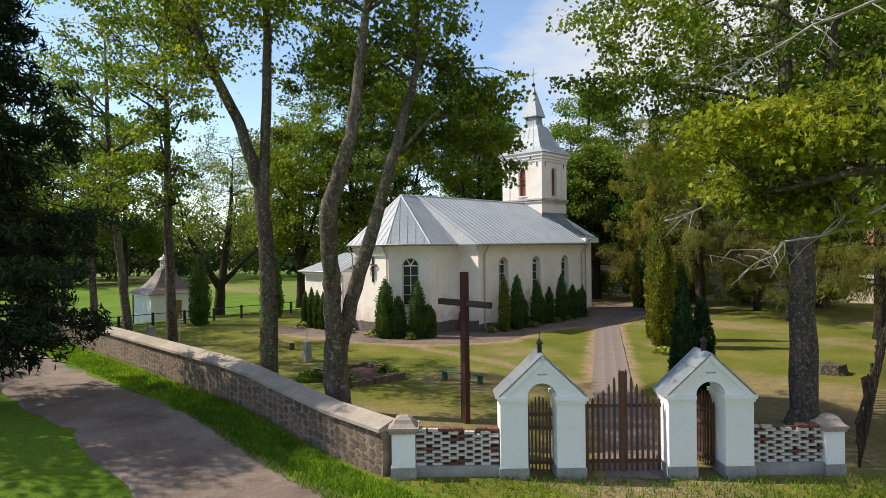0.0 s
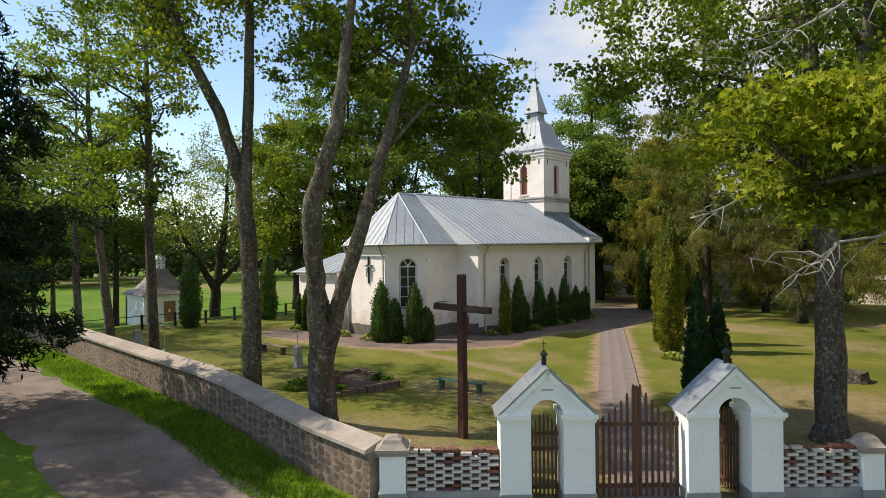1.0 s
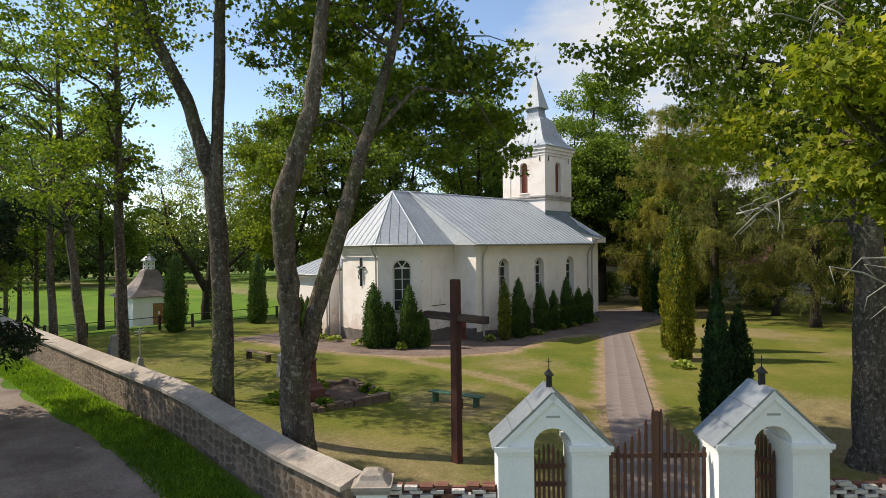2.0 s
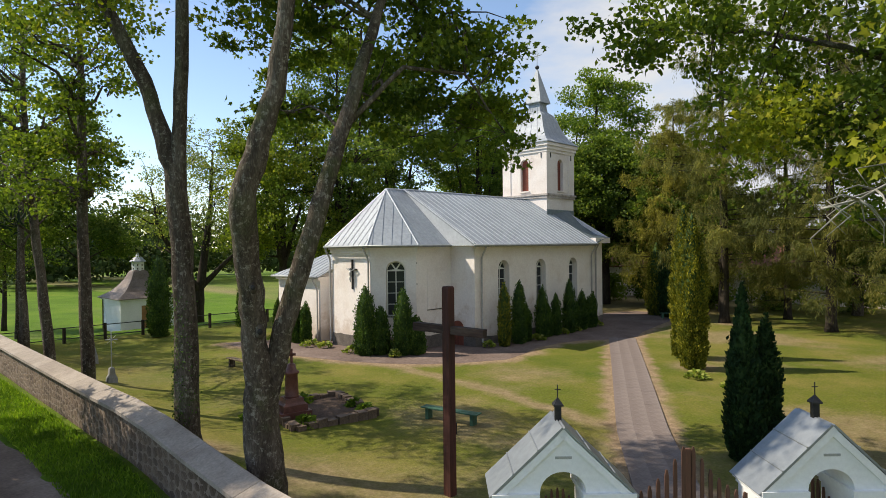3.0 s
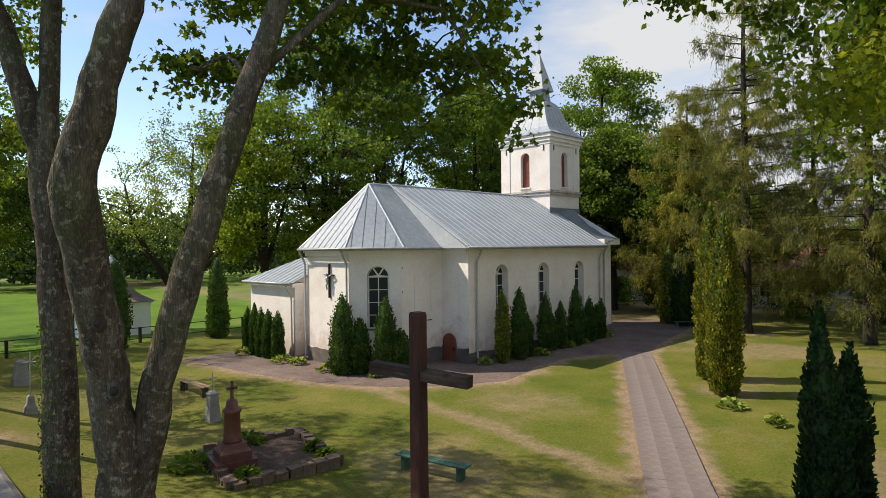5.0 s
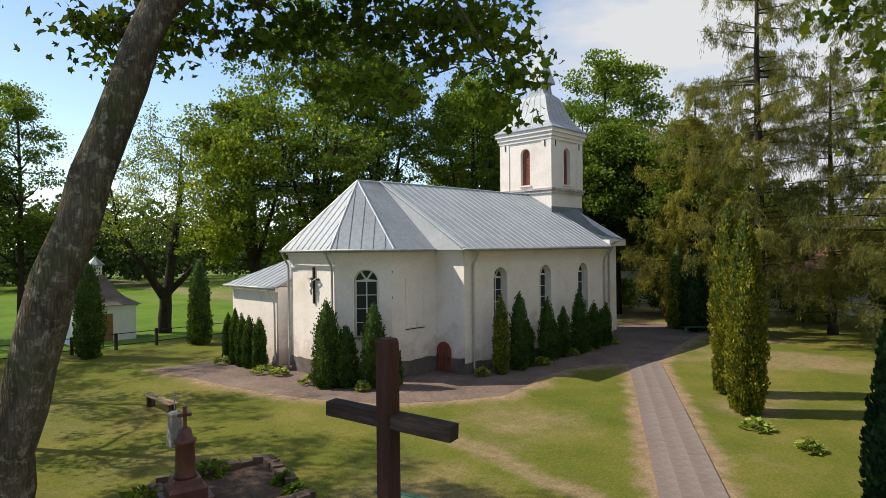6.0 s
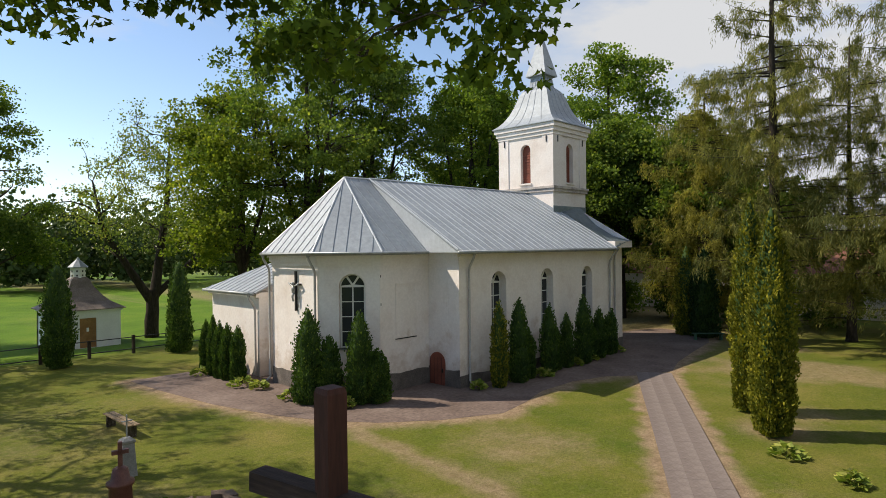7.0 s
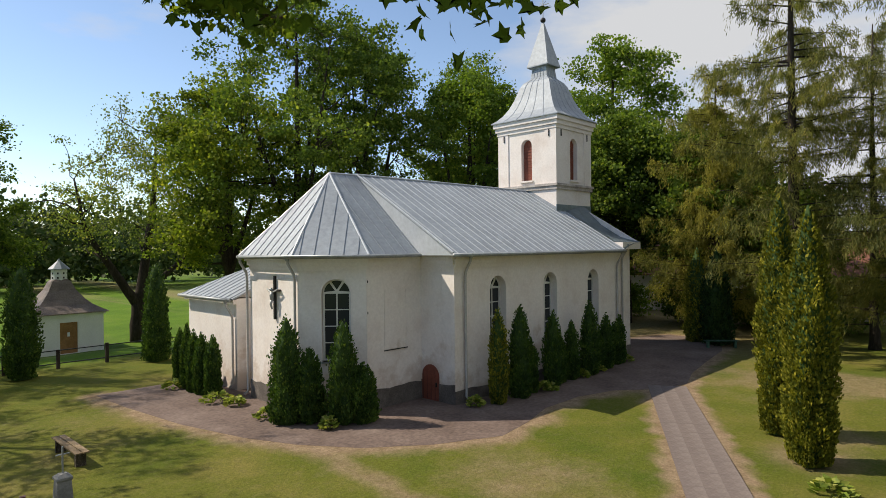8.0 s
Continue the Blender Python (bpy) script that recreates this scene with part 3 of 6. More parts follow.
def strip(name, line, half, lift, material, label, category, step=0.5, rough_edge=0.15):
    """A band that lies on the ground along a line, with uneven edges."""
    pts = [Vector((x, y, 0)) for x, y in line]
    dense = []
    for a, b in zip(pts, pts[1:]):
        k = max(1, int((b - a).length / step))
        dense += [a.lerp(b, i / k) for i in range(k)]
    dense.append(pts[-1])
    for _ in range(6):
        dense = [dense[0]] + [(a + b * 2 + c) / 4 for a, b, c in zip(dense, dense[1:], dense[2:])] + [dense[-1]]
    verts, faces, cols = [], [], 7
    for i, p in enumerate(dense):
        d = (dense[min(i + 1, len(dense) - 1)] - dense[max(i - 1, 0)]).normalized()
        s = Vector((d.y, -d.x, 0))
        for c in range(cols):
            k = c / (cols - 1) * 2 - 1
            e = half * k + (rough_edge * noise.noise((p.x * 0.8, p.y * 0.8, k * 5)) if abs(k) == 1 else 0)
            q = p + s * e
            verts.append((q.x, q.y, ground_z(q.x, q.y) + lift * (1.0 if abs(k) < 1 else 0.3) + 0.02 * noise.noise((q.x * 0.35, q.y * 0.35, 1.7))))
    for i in range(len(dense) - 1):
        for c in range(cols - 1):
            faces.append((i * cols + c, i * cols + c + 1, (i + 1) * cols + c + 1, (i + 1) * cols + c))
    me = bpy.data.meshes.new(name)
    me.from_pydata(verts, [], faces)
    me.polygons.foreach_set("use_smooth", [True] * len(faces))
    me.materials.append(material)
    return tagged(new(name, me), label, category, kind="structure")


build_ground()
strip("road", ROAD_LINE, 1.62, 0.03, M_ROAD, "pale gravel road beside the churchyard wall", "road", 1.0, 0.5)

# paved apron round the church and on to the west
bm = bmesh.new()
bm_prism(bm, apron, -0.3, 0.027)
tagged(part("pavement", bm, M_PAVE, None, bevel=0.02), "worn reddish paving round the church walls", "pavement", kind="structure")


# ---- church ----
church = thing("church", "white plastered church with a zinc roof and west tower", "church")
X0, X1, Y0, Y1 = -0.4, 12.9, 0.4, 11.5
APSE = [(X0, 2.3), (-3.3, 2.3), (-5.15, 4.1), (-5.15, 7.8), (-3.3, 9.6), (X0, 9.6)]


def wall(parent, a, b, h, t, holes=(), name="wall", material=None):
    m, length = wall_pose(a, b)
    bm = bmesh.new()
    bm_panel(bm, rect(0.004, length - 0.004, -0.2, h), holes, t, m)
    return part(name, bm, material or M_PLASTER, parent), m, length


# nave, long south wall with three deep windows
NW = [(2.36, 1.1), (6.32, 1.12), (10.25, 1.1)]
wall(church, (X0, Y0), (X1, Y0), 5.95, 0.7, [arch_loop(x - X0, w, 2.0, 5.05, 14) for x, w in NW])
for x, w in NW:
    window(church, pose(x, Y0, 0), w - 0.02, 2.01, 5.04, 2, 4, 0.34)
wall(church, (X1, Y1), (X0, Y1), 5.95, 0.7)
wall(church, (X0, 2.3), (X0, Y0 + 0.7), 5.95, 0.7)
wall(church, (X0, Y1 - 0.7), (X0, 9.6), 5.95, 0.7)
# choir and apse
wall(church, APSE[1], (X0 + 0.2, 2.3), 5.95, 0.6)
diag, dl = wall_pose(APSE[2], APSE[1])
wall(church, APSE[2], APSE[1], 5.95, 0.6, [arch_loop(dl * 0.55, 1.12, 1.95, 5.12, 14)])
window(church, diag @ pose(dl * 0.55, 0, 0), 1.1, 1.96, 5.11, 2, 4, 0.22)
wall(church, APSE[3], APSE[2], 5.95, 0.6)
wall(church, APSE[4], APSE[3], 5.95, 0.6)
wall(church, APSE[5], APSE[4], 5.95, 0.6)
bm = bmesh.new()
bm_prism(bm, [(-2.8, 2.95), (X1, 2.95), (X1, 9.0), (-2.8, 9.0), (-4.5, 7.4), (-4.5, 4.4)], 0.05, 0.1)
part("inner_floor", bm, M_DARKROOM, church)
# west bay, a little narrower
WX = 14.7
wall(church, (X1, 0.6), (WX, 0.6), 6.3, 0.6)
wall(church, (WX, 0.6), (WX, 11.3), 6.3, 0.6)
wall(church, (WX, 11.3), (X1, 11.3), 6.3, 0.6)

# plinths
for a, b in (((X0, Y0), (X1, Y0)), ((X0, 2.3), (X0, Y0)), (APSE[1], APSE[0]), (APSE[2], APSE[1]), (APSE[3], APSE[2]), (APSE[4], APSE[3]), ((X1, 0.6), (WX, 0.6))):
    m, length = wall_pose(a, b)
    bm = bmesh.new()
    n = max(2, int(length / 0.35))
    top = [(length * (1 - k / n), (0.78 if a[1] > 1.5 else 0.55) + 0.12 * noise.noise((k * 0.6, a[0], a[1]))) for k in range(n + 1)]
    bm_panel(bm, [(0, -0.2), (length, -0.2)] + top, [], 0.04, m @ pose(0, -0.035, 0))
    part("plinth", bm, M_PLINTH, church, "grey cracked plinth at the foot of the wall")

# cornice under the eaves
outline = [(WX, 0.6), (X1, Y0), (X0, Y0), (X0, 2.3), *APSE[1:5], (X0, 9.6), (X0, Y1), (X1, Y1)]
for a, b in zip(outline[1:], outline[2:]):
    m, length = wall_pose(b, a)
    for z0, z1, out in ((5.45, 5.62, 0.05), (5.62, 5.82, 0.13), (5.82, 5.96, 0.22)):
        bm = bmesh.new()
        bm_box(bm, -out * 0.4, length + out * 0.4, -out, 0.01, z0, z1, m)
        part("cornice", bm, M_PLASTER, church, bevel=0.012)

# roofs
S_ = lambda y: 2 * AXIS - y
APEX = (-2.35, AXIS, RIDGE - 0.02)
# seams of the south slope are lighter: sky reflections put into their colour
roof_plane(church, [(-0.85, 0, EAVE), (12.98, 0, EAVE), (12.98, AXIS, RIDGE), (-0.85, AXIS, RIDGE)], 0.52, seam=M_LITZINC)
roof_plane(church, [(12.98, S_(0), EAVE), (-0.85, S_(0), EAVE), (-0.85, AXIS, RIDGE), (12.98, AXIS, RIDGE)], 0.52)
roof_plane(church, [(-3.47, 1.9, EAVE), (-0.80, 1.9, EAVE), (-0.80, AXIS, RIDGE - 0.02), APEX], 0.55)
roof_plane(church, [(-5.55, 3.93, EAVE), (-3.47, 1.9, EAVE), APEX], 0.55)
roof_plane(church, [(-5.55, 7.97, EAVE), (-5.55, 3.93, EAVE), APEX], 0.5)
roof_plane(church, [(-3.47, 10.0, EAVE), (-5.55, 7.97, EAVE), APEX], 0.55)
roof_plane(church, [(-0.80, 10.0, EAVE), (-3.47, 10.0, EAVE), APEX, (-0.80, AXIS, RIDGE - 0.02)], 0.55)
bm = bmesh.new()
bm_panel(bm, [(0.05, EAVE - 0.08), (11.85, EAVE - 0.08), (AXIS, RIDGE - 0.03)], [], 0.05, pose(-0.79, 0, 0, 0, 0, 90))
# the gable's sunlit side is put into its lighter colour
part("gable", bm, M_LITZINC, church, "sheet metal gable over the choir in a sunlit tone")
for a, b in (((-0.85, AXIS, RIDGE + 0.03), (12.2, AXIS, RIDGE + 0.03)), (APEX, (-0.85, AXIS, RIDGE)), ((-0.85, 0, EAVE + 0.03), (-0.85, AXIS, RIDGE + 0.03)),
             ((-5.55, 3.93, EAVE), APEX), ((-3.47, 1.9, EAVE), APEX), ((-5.55, 7.97, EAVE), APEX)):
    bm = bmesh.new()
    bm_tube(bm, [a, b], 0.045, 6)
    part("ridge_roll", bm, M_LITZINC, church)
bm = bmesh.new()
low = [(0.0, EAVE), (1.5, EAVE + 0.895), (3.0, EAVE + 1.79), (4.5, EAVE + 2.68), (AXIS, RIDGE - 0.02)]
high = [(0.1, EAVE + 0.42), (1.3, EAVE + 0.72), (2.5, EAVE + 1.45), (3.6, EAVE + 2.5), (AXIS, RIDGE + 0.4)]
rows = [[bm.verts.new((x, p[0] * (1 - k) + q[0] * k, p[1] * (1 - k) + q[1] * k)) for p, q in zip(low, high)] for x, k in ((12.985, 0), (13.6, 0.45), (14.3, 0.8), (15.1, 1))]
rows2 = [[bm.verts.new((v.co.x, S_(v.co.y), v.co.z)) for v in r] for r in rows]
for rr in (rows, rows2):
    for a, b in zip(rr, rr[1:]):
        for i in range(4):
            bm.faces.new((a[i], b[i], b[i + 1], a[i + 1]))
bmesh.ops.solidify(bm, geom=bm.faces[:], thickness=0.06)
part("west_roof", bm, M_METAL_BLUE, church, "older bluish sheet roof over the west bay")
bm = bmesh.new()
bm_panel(bm, [(0.15, 6.1), (11.75, 6.1), (11.75, EAVE + 0.38), (8.3, EAVE + 2.4), (AXIS, 9.9), (3.6, EAVE + 2.4), (0.15, EAVE + 0.38)], [], 0.1, pose(15.05, 0, 0, 0, 0, 90))
part("west_gable", bm, M_PLASTER, church)
bm = bmesh.new()
bm_box(bm, 13.0, 15.1, 0.12, 0.62, 6.05, 6.45)
part("west_cornice", bm, M_PLASTER, church, bevel=0.03)

# gutters and downpipes
gutter(church, [(-0.9, -0.06, EAVE - 0.07), (13.0, -0.06, EAVE - 0.1)])
gutter(church, [(-0.85, 1.84, EAVE - 0.07), (-3.5, 1.84, EAVE - 0.07), (-5.61, 3.9, EAVE - 0.07), (-5.61, 8.0, EAVE - 0.07), (-3.5, 10.05, EAVE - 0.07)])
drainpipe(church, 0.15, Y0, EAVE, (0, -1))
drainpipe(church, X1 - 0.25, Y0, EAVE, (0, -1))
drainpipe(church, 13.6, 0.6, EAVE + 0.3, (0, -1))
drainpipe(church, -5.15, 4.22, EAVE, (-1, 0))
drainpipe(church, -5.15, 7.9, EAVE, (-1, 0))

# blind window panel on the choir
bm = bmesh.new()
bm_panel(bm, rect(-2.42, -1.22, 2.28, 4.65), [rect(-2.37, -1.27, 2.33, 4.60)], 0.03, pose(0, 2.275, 0))
part("blind_window", bm, M_PLASTER, church, "plastered-up window with a faint raised border")
bm = bmesh.new()
bm_box(bm, -2.45, -1.2, 2.262, 2.31, 2.22, 2.255)
part("old_sill", bm, M_BLACK, church, "thin dark sill line", bevel=0.01)
for z in (4.95, 3.75):
    bm = bmesh.new()
    bm_box(bm, -3.26, -3.23, 2.28, 2.31, z, z + 0.1)
    part("wall_tie", bm, M_BLACK, church)

# low red door in the return beside the choir
door = new("door", None)
door.parent = church
door.matrix_basis = pose(X0, 2.27, 0, 0, 0, -90)
bm = bmesh.new()
bm_panel(bm, arch_loop(0.52, 0.95, 0.0, 1.48, 10), [], 0.06, pose(0, -0.05, 0))
part("door_leaf", bm, M_RED, door, "low round-headed door, faded red paint")
for k in range(4):
    bm = bmesh.new()
    bm_box(bm, 0.1 + 0.23 * k, 0.1 + 0.23 * k + 0.012, -0.058, -0.048, 0.05, 1.25)
    part("board_joint", bm, M_BLACK, door)
bm = bmesh.new()
bm_box(bm, 0.86, 0.9, -0.1, -0.05, 0.6, 0.78)
part("door_handle", bm, M_BLACK, door, "black iron handle")

# sacristy on the north side
wall(church, (-5.0, 14.3), (-5.0, 9.35), 4.1, 0.5)
wall(church, (-5.0, 9.35), (-3.1, 9.35), 4.1, 0.5)
wall(church, (-0.5, 14.3), (-5.0, 14.3), 4.1, 0.5)
roof_plane(church, [(-5.3, 14.6, 4.12), (-5.3, 9.15, 4.12), (-2.4, 9.15, 5.45), (-2.4, 12.6, 5.45)], 0.5, name="sacristy_roof")
roof_plane(church, [(-0.4, 14.6, 4.12), (-5.3, 14.6, 4.12), (-2.4, 12.6, 5.45), (-0.4, 12.6, 5.45)], 0.5, name="sacristy_roof")
bm = bmesh.new()
bm_box(bm, -5.18, -4.99, 9.3, 14.4, 3.86, 4.06)
part("cornice", bm, M_PLASTER, church, bevel=0.02)
gutter(church, [(-5.36, 14.65, 4.05), (-5.36, 9.25, 4.05)])
drainpipe(church, -5.0, 9.55, 4.12, (-1, 0))

# tower
TX0, TX1, TY0, TY1 = 12.14, 15.94, 3.84, 8.06
TC = ((TX0 + TX1) / 2, (TY0 + TY1) / 2)
tower = new("tower", None)
tower.parent = church
TH = ((TX1 - TX0) / 2, (TY1 - TY0) / 2)
for a, b in (((TX0, TY1), (TX0, TY0)), ((TX0, TY0), (TX1, TY0)), ((TX1, TY0), (TX1, TY1)), ((TX1, TY1), (TX0, TY1))):
    m, length = wall_pose(a, b)
    bm = bmesh.new()
    c = length / 2
    bm_panel(bm, rect(0.004, length - 0.004, 6.2, 13.6), [arch_loop(c, 0.78, 10.25, 12.75, 12)], 0.45, m)
    part("tower_wall", bm, M_PLASTER, tower)
    bm = bmesh.new()
    bm_panel(bm, arch_loop(c, 0.76, 10.26, 12.74, 12), [], 0.05, m @ pose(0, 0.26, 0))
    sh = part("shutter", bm, M_RED, tower, "red-brown louvred belfry shutter")
    for k in range(11):
        bm = bmesh.new()
        bm_box(bm, c - 0.33, c + 0.33, 0.235, 0.262, 10.4 + k * 0.18, 10.5 + k * 0.18, m)
        part("slat", bm, M_RED, sh)
    bm = bmesh.new()
    bm_box(bm, c - 0.47, c + 0.47, -0.1, 0.25, 10.14, 10.24, m)
    part("window_sill", bm, M_PLASTER, tower, bevel=0.015)
    for x0, x1 in ((0.0, 0.75), (length - 0.75, length)):
        bm = bmesh.new()
        bm_box(bm, x0 if x0 else -0.044, x1 if x1 < length else length + 0.044, -0.05, 0.01, 9.95, 13.2, m)
        part("corner_pilaster", bm, M_PLASTER, tower, bevel=0.012)
    for z0, z1, out in ((9.62, 9.82, 0.10), (9.82, 9.96, 0.17), (13.2, 13.42, 0.09), (13.42, 13.68, 0.17), (13.68, 13.95, 0.27)):
        bm = bmesh.new()
        dz = 0.003 if a[0] == b[0] else 0.0
        bm_box(bm, -out + (0.03 if dz else 0), length + out - (0.03 if dz else 0), -out + (0.006 if dz else 0), 0.012, z0 + dz, z1 - dz, m)
        part("string_course", bm, M_COURSE if z0 < 10 else M_PLASTER, tower, bevel=0.015)
    for x in (0.45, length - 0.45):
        bm = bmesh.new()
        bm_box(bm, x - 0.025, x + 0.025, -0.1, -0.04, 12.75, 13.15, m)
        part("wall_tie", bm, M_BLACK, tower)
bm = bmesh.new()
bm_box(bm, TX0 - 0.02, TX1 + 0.02, TY0 - 0.03, TY0 + 0.02, 7.6, 8.72)
part("flashing", bm, M_METAL_BLUE, tower, "blue-grey sheet flashing at the foot of the tower")
bm = bmesh.new()
bm_panel(bm, [(0.0, 8.0), (2 * (AXIS - TY0), 8.0), (2 * (AXIS - TY0), 8.55), (AXIS - TY0, 9.75), (0.0, 8.55)], [], 0.03, pose(TX0 + 0.004, TY0, 0, 0, 0, 90))
part("flashing", bm, M_METAL, tower)
E0 = (TH[0] + 0.36, TH[1] + 0.36)
BELL = [(13.94, 1.0), (13.99, 1.0), (14.2, 0.88), (14.5, 0.765), (14.9, 0.66), (15.4, 0.565), (15.9, 0.495), (16.25, 0.445), (16.5, 0.385), (16.68, 0.30), (16.8, 0.245), (17.35, 0.215), (17.5, 0.235)]
bm = bmesh.new()
bm_lathe(bm, BELL, 4, TC[0], TC[1], E0, True)
bell = part("bell_roof", bm, M_METAL, tower, "bell-shaped zinc tower roof")
bm = bmesh.new()
bm_lathe(bm, [(17.48, 0.315), (17.55, 0.315), (20.35, 0.02)], 4, TC[0], TC[1], E0, True)
part("spire", bm, M_METAL, tower, "small four-sided zinc spire")
for axis in (0, 1):
    for sgn in (-1, 1):
        for k in (-0.6, -0.2, 0.2, 0.6):
            pts = []
            for z, r in BELL[1:12]:
                o = [0.0, 0.0]
                o[axis] = sgn * r * E0[axis]
                o[1 - axis] = k * r * E0[1 - axis]
                pts.append((TC[0] + o[0], TC[1] + o[1], z))
            bm = bmesh.new()
            bm_tube(bm, pts, 0.022, 5)
            part("standing_seam", bm, M_METAL, bell)
bm = bmesh.new()
bmesh.ops.create_uvsphere(bm, u_segments=14, v_segments=10, radius=0.17, matrix=pose(TC[0], TC[1], 20.5))
part("ball", bm, M_BLACK, tower, "dark ball under the cross", smooth=True)
bm = bmesh.new()
bm_tube(bm, [(TC[0], TC[1], 20.6), (TC[0], TC[1], 22.0)], 0.03, 6)
bm_tube(bm, [(TC[0], TC[1] - 0.42, 21.45), (TC[0], TC[1] + 0.42, 21.45)], 0.028, 6)
for k in (-1, 1):
    bm_tube(bm, [(TC[0], TC[1] + k * 0.22, 21.23), (TC[0], TC[1], 21.45), (TC[0], TC[1] + k * 0.22, 21.67)], 0.015, 5)
part("tower_cross", bm, M_GUTTER, tower, "thin iron cross")

# crucifix on the east wall, one plain carved piece
bm = bmesh.new()
bm_box(bm, -0.09, 0, -0.045, 0.045, 0.0, 1.74)
bm_box(bm, -0.10, -0.01, -0.40, 0.40, 1.13, 1.21)
part_c = part("crucifix", bm, M_BLACK, None, bevel=0.01)
part_c.matrix_basis = pose(-5.155, 5.75, 3.48)
tagged(part_c, "dark wooden crucifix hung on the white east wall", "crucifix")
bm = bmesh.new()
bm_tube(bm, [(-0.2, 0, 0.42), (-0.24, 0.02, 0.62), (-0.2, 0, 0.8)], [0.035, 0.05, 0.06], 6)
bm_tube(bm, [(-0.2, 0, 0.8), (-0.21, 0, 0.98), (-0.2, 0, 1.1)], [0.07, 0.09, 0.05], 7)
bm_tube(bm, [(-0.18, -0.4, 1.22), (-0.2, -0.2, 1.13), (-0.2, 0, 1.07), (-0.2, 0.2, 1.13), (-0.18, 0.4, 1.22)], 0.03, 6)
bmesh.ops.create_icosphere(bm, subdivisions=2, radius=0.075, matrix=pose(-0.22, 0.02, 1.2))
fig = part("crucifix_figure", bm, M_GUTTER, None, smooth=True)
fig.matrix_basis = pose(-5.13, 5.75, 3.48)
tagged(fig, "plain grey cast figure on the wall crucifix", "statue")


# ---- entrance: gate houses, gates, pierced brick walls, piers ----
GZ = 0.04


def gate_pose(s, back=0.0, z=GZ):
    """s metres along the entrance line from its corner; x along it, y into the churchyard."""
    p = GATE0 + U * s + N * back
    return pose(p.x, p.y, z, 0, 0, math.degrees(math.atan2(U.y, U.x)))


def gate_house(m, label):
    g = thing("gate_house", label, "gate", m, "gate houses")
    W, D = 2.1, 0.85
    bm = bmesh.new()
    outer = [(0, 0.0), (0.68, 0.0)]
    arch = [(1.04 - 0.36 * math.cos(math.pi * k / 12), 2.05 + 0.33 * math.sin(math.pi * k / 12)) for k in range(13)]
    outer += arch + [(1.40, 0.0), (W, 0.0), (W, 2.05), (W / 2, 3.04), (0, 2.05)]
    bm_panel(bm, outer, [], D, Matrix.Identity(4))
    part("body", bm, M_WHITE, g)
    for x0, x1 in ((-0.03, 0.70), (1.38, W + 0.03)):
        bm = bmesh.new()
        bm_box(bm, x0, x1, -0.03, D + 0.03, -0.3, 0.28)
        part("plinth", bm, M_CONCRETE, g, "grey concrete plinth", bevel=0.015)
        for z0, z1, o in ((1.87, 1.95, 0.03), (1.95, 2.05, 0.07)):
            bm = bmesh.new()
            bm_box(bm, x0 + 0.03 - o, x1 - 0.03 + (o if x1 > W else 0), -o, D + o, z0, z1)
            part("impost", bm, M_WHITE, g, bevel=0.012)
    for sgn in (-1, 1):
        a = Vector((W / 2, 0, 3.06))
        b = Vector((W / 2 + sgn * (W / 2 + 0.09), 0, 3.06 - (W / 2 + 0.09) * 0.943))
        bm = bmesh.new()
        d = (b - a).normalized()
        n = Vector((-d.z * sgn, 0, d.x * sgn))
        if n.z < 0:
            n = -n
        for y0, y1, th, off in ((-0.05, D + 0.08, 0.035, 0.0),):
            vs = [bm.verts.new(p + n * o + Vector((0, y, 0))) for o in (off, off + th) for p, y in ((a, y0), (b, y0), (b, y1), (a, y1))]
            for f in ((3, 2, 1, 0), (4, 5, 6, 7), (0, 1, 5, 4), (1, 2, 6, 5), (2, 3, 7, 6), (3, 0, 4, 7)):
                bm.faces.new([vs[i] for i in f])
        sl = part("roof_slope", bm, M_GATEROOF, g, "grey sheet metal roof")
        for k in (0.33, 0.67):
            bm = bmesh.new()
            q = a.lerp(b, k) + n * 0.06
            bm_tube(bm, [q + Vector((0, -0.05, 0)) - n * 0.02, q + Vector((0, D + 0.08, 0)) - n * 0.02], 0.012, 5)
            part("standing_seam", bm, M_GATEROOF, sl)
        bm = bmesh.new()
        vs = []
        for y in (-0.04, 0.0):
            for p, o in ((a, -0.12), (a, -0.01), (b, -0.01), (b, -0.12)):
                vs.append(bm.verts.new(p + n * o + Vector((0, y, 0))))
        for f in ((0, 1, 2, 3), (7, 6, 5, 4), (0, 4, 5, 1), (1, 5, 6, 2), (2, 6, 7, 3), (3, 7, 4, 0)):
            bm.faces.new([vs[i] for i in f])
        part("gable_moulding", bm, M_WHITE, g)
    bm = bmesh.new()
    bm_box(bm, W / 2 - 0.13, W / 2 + 0.13, -0.006, 0.004, 2.58, 2.62)
    part("number_bar", bm, M_GUTTER, g)
    # small black lantern-like finial with its own roof and cross
    bm = bmesh.new()
    bm_box(bm, W / 2 - 0.05, W / 2 + 0.05, D / 2 - 0.045, D / 2 + 0.045, 2.98, 3.30)
    f = part("finial", bm, M_BLACK, g, "small black iron shrine on the ridge", bevel=0.012)
    bm = bmesh.new()
    bm_lathe(bm, [(3.30, 0.08), (3.325, 0.08), (3.43, 0.008)], 4, W / 2, D / 2, (1, 1), True)
    bm_tube(bm, [(W / 2, D / 2, 3.40), (W / 2, D / 2, 3.64)], 0.009, 5)
    bm_tube(bm, [(W / 2 - 0.05, D / 2, 3.56), (W / 2 + 0.05, D / 2, 3.56)], 0.008, 5)
    part("finial_top", bm, M_BLACK, f)
    return g


gate_house(gate_pose(2.66, -0.02), "whitewashed masonry wicket gate with a sheet metal gable roof")
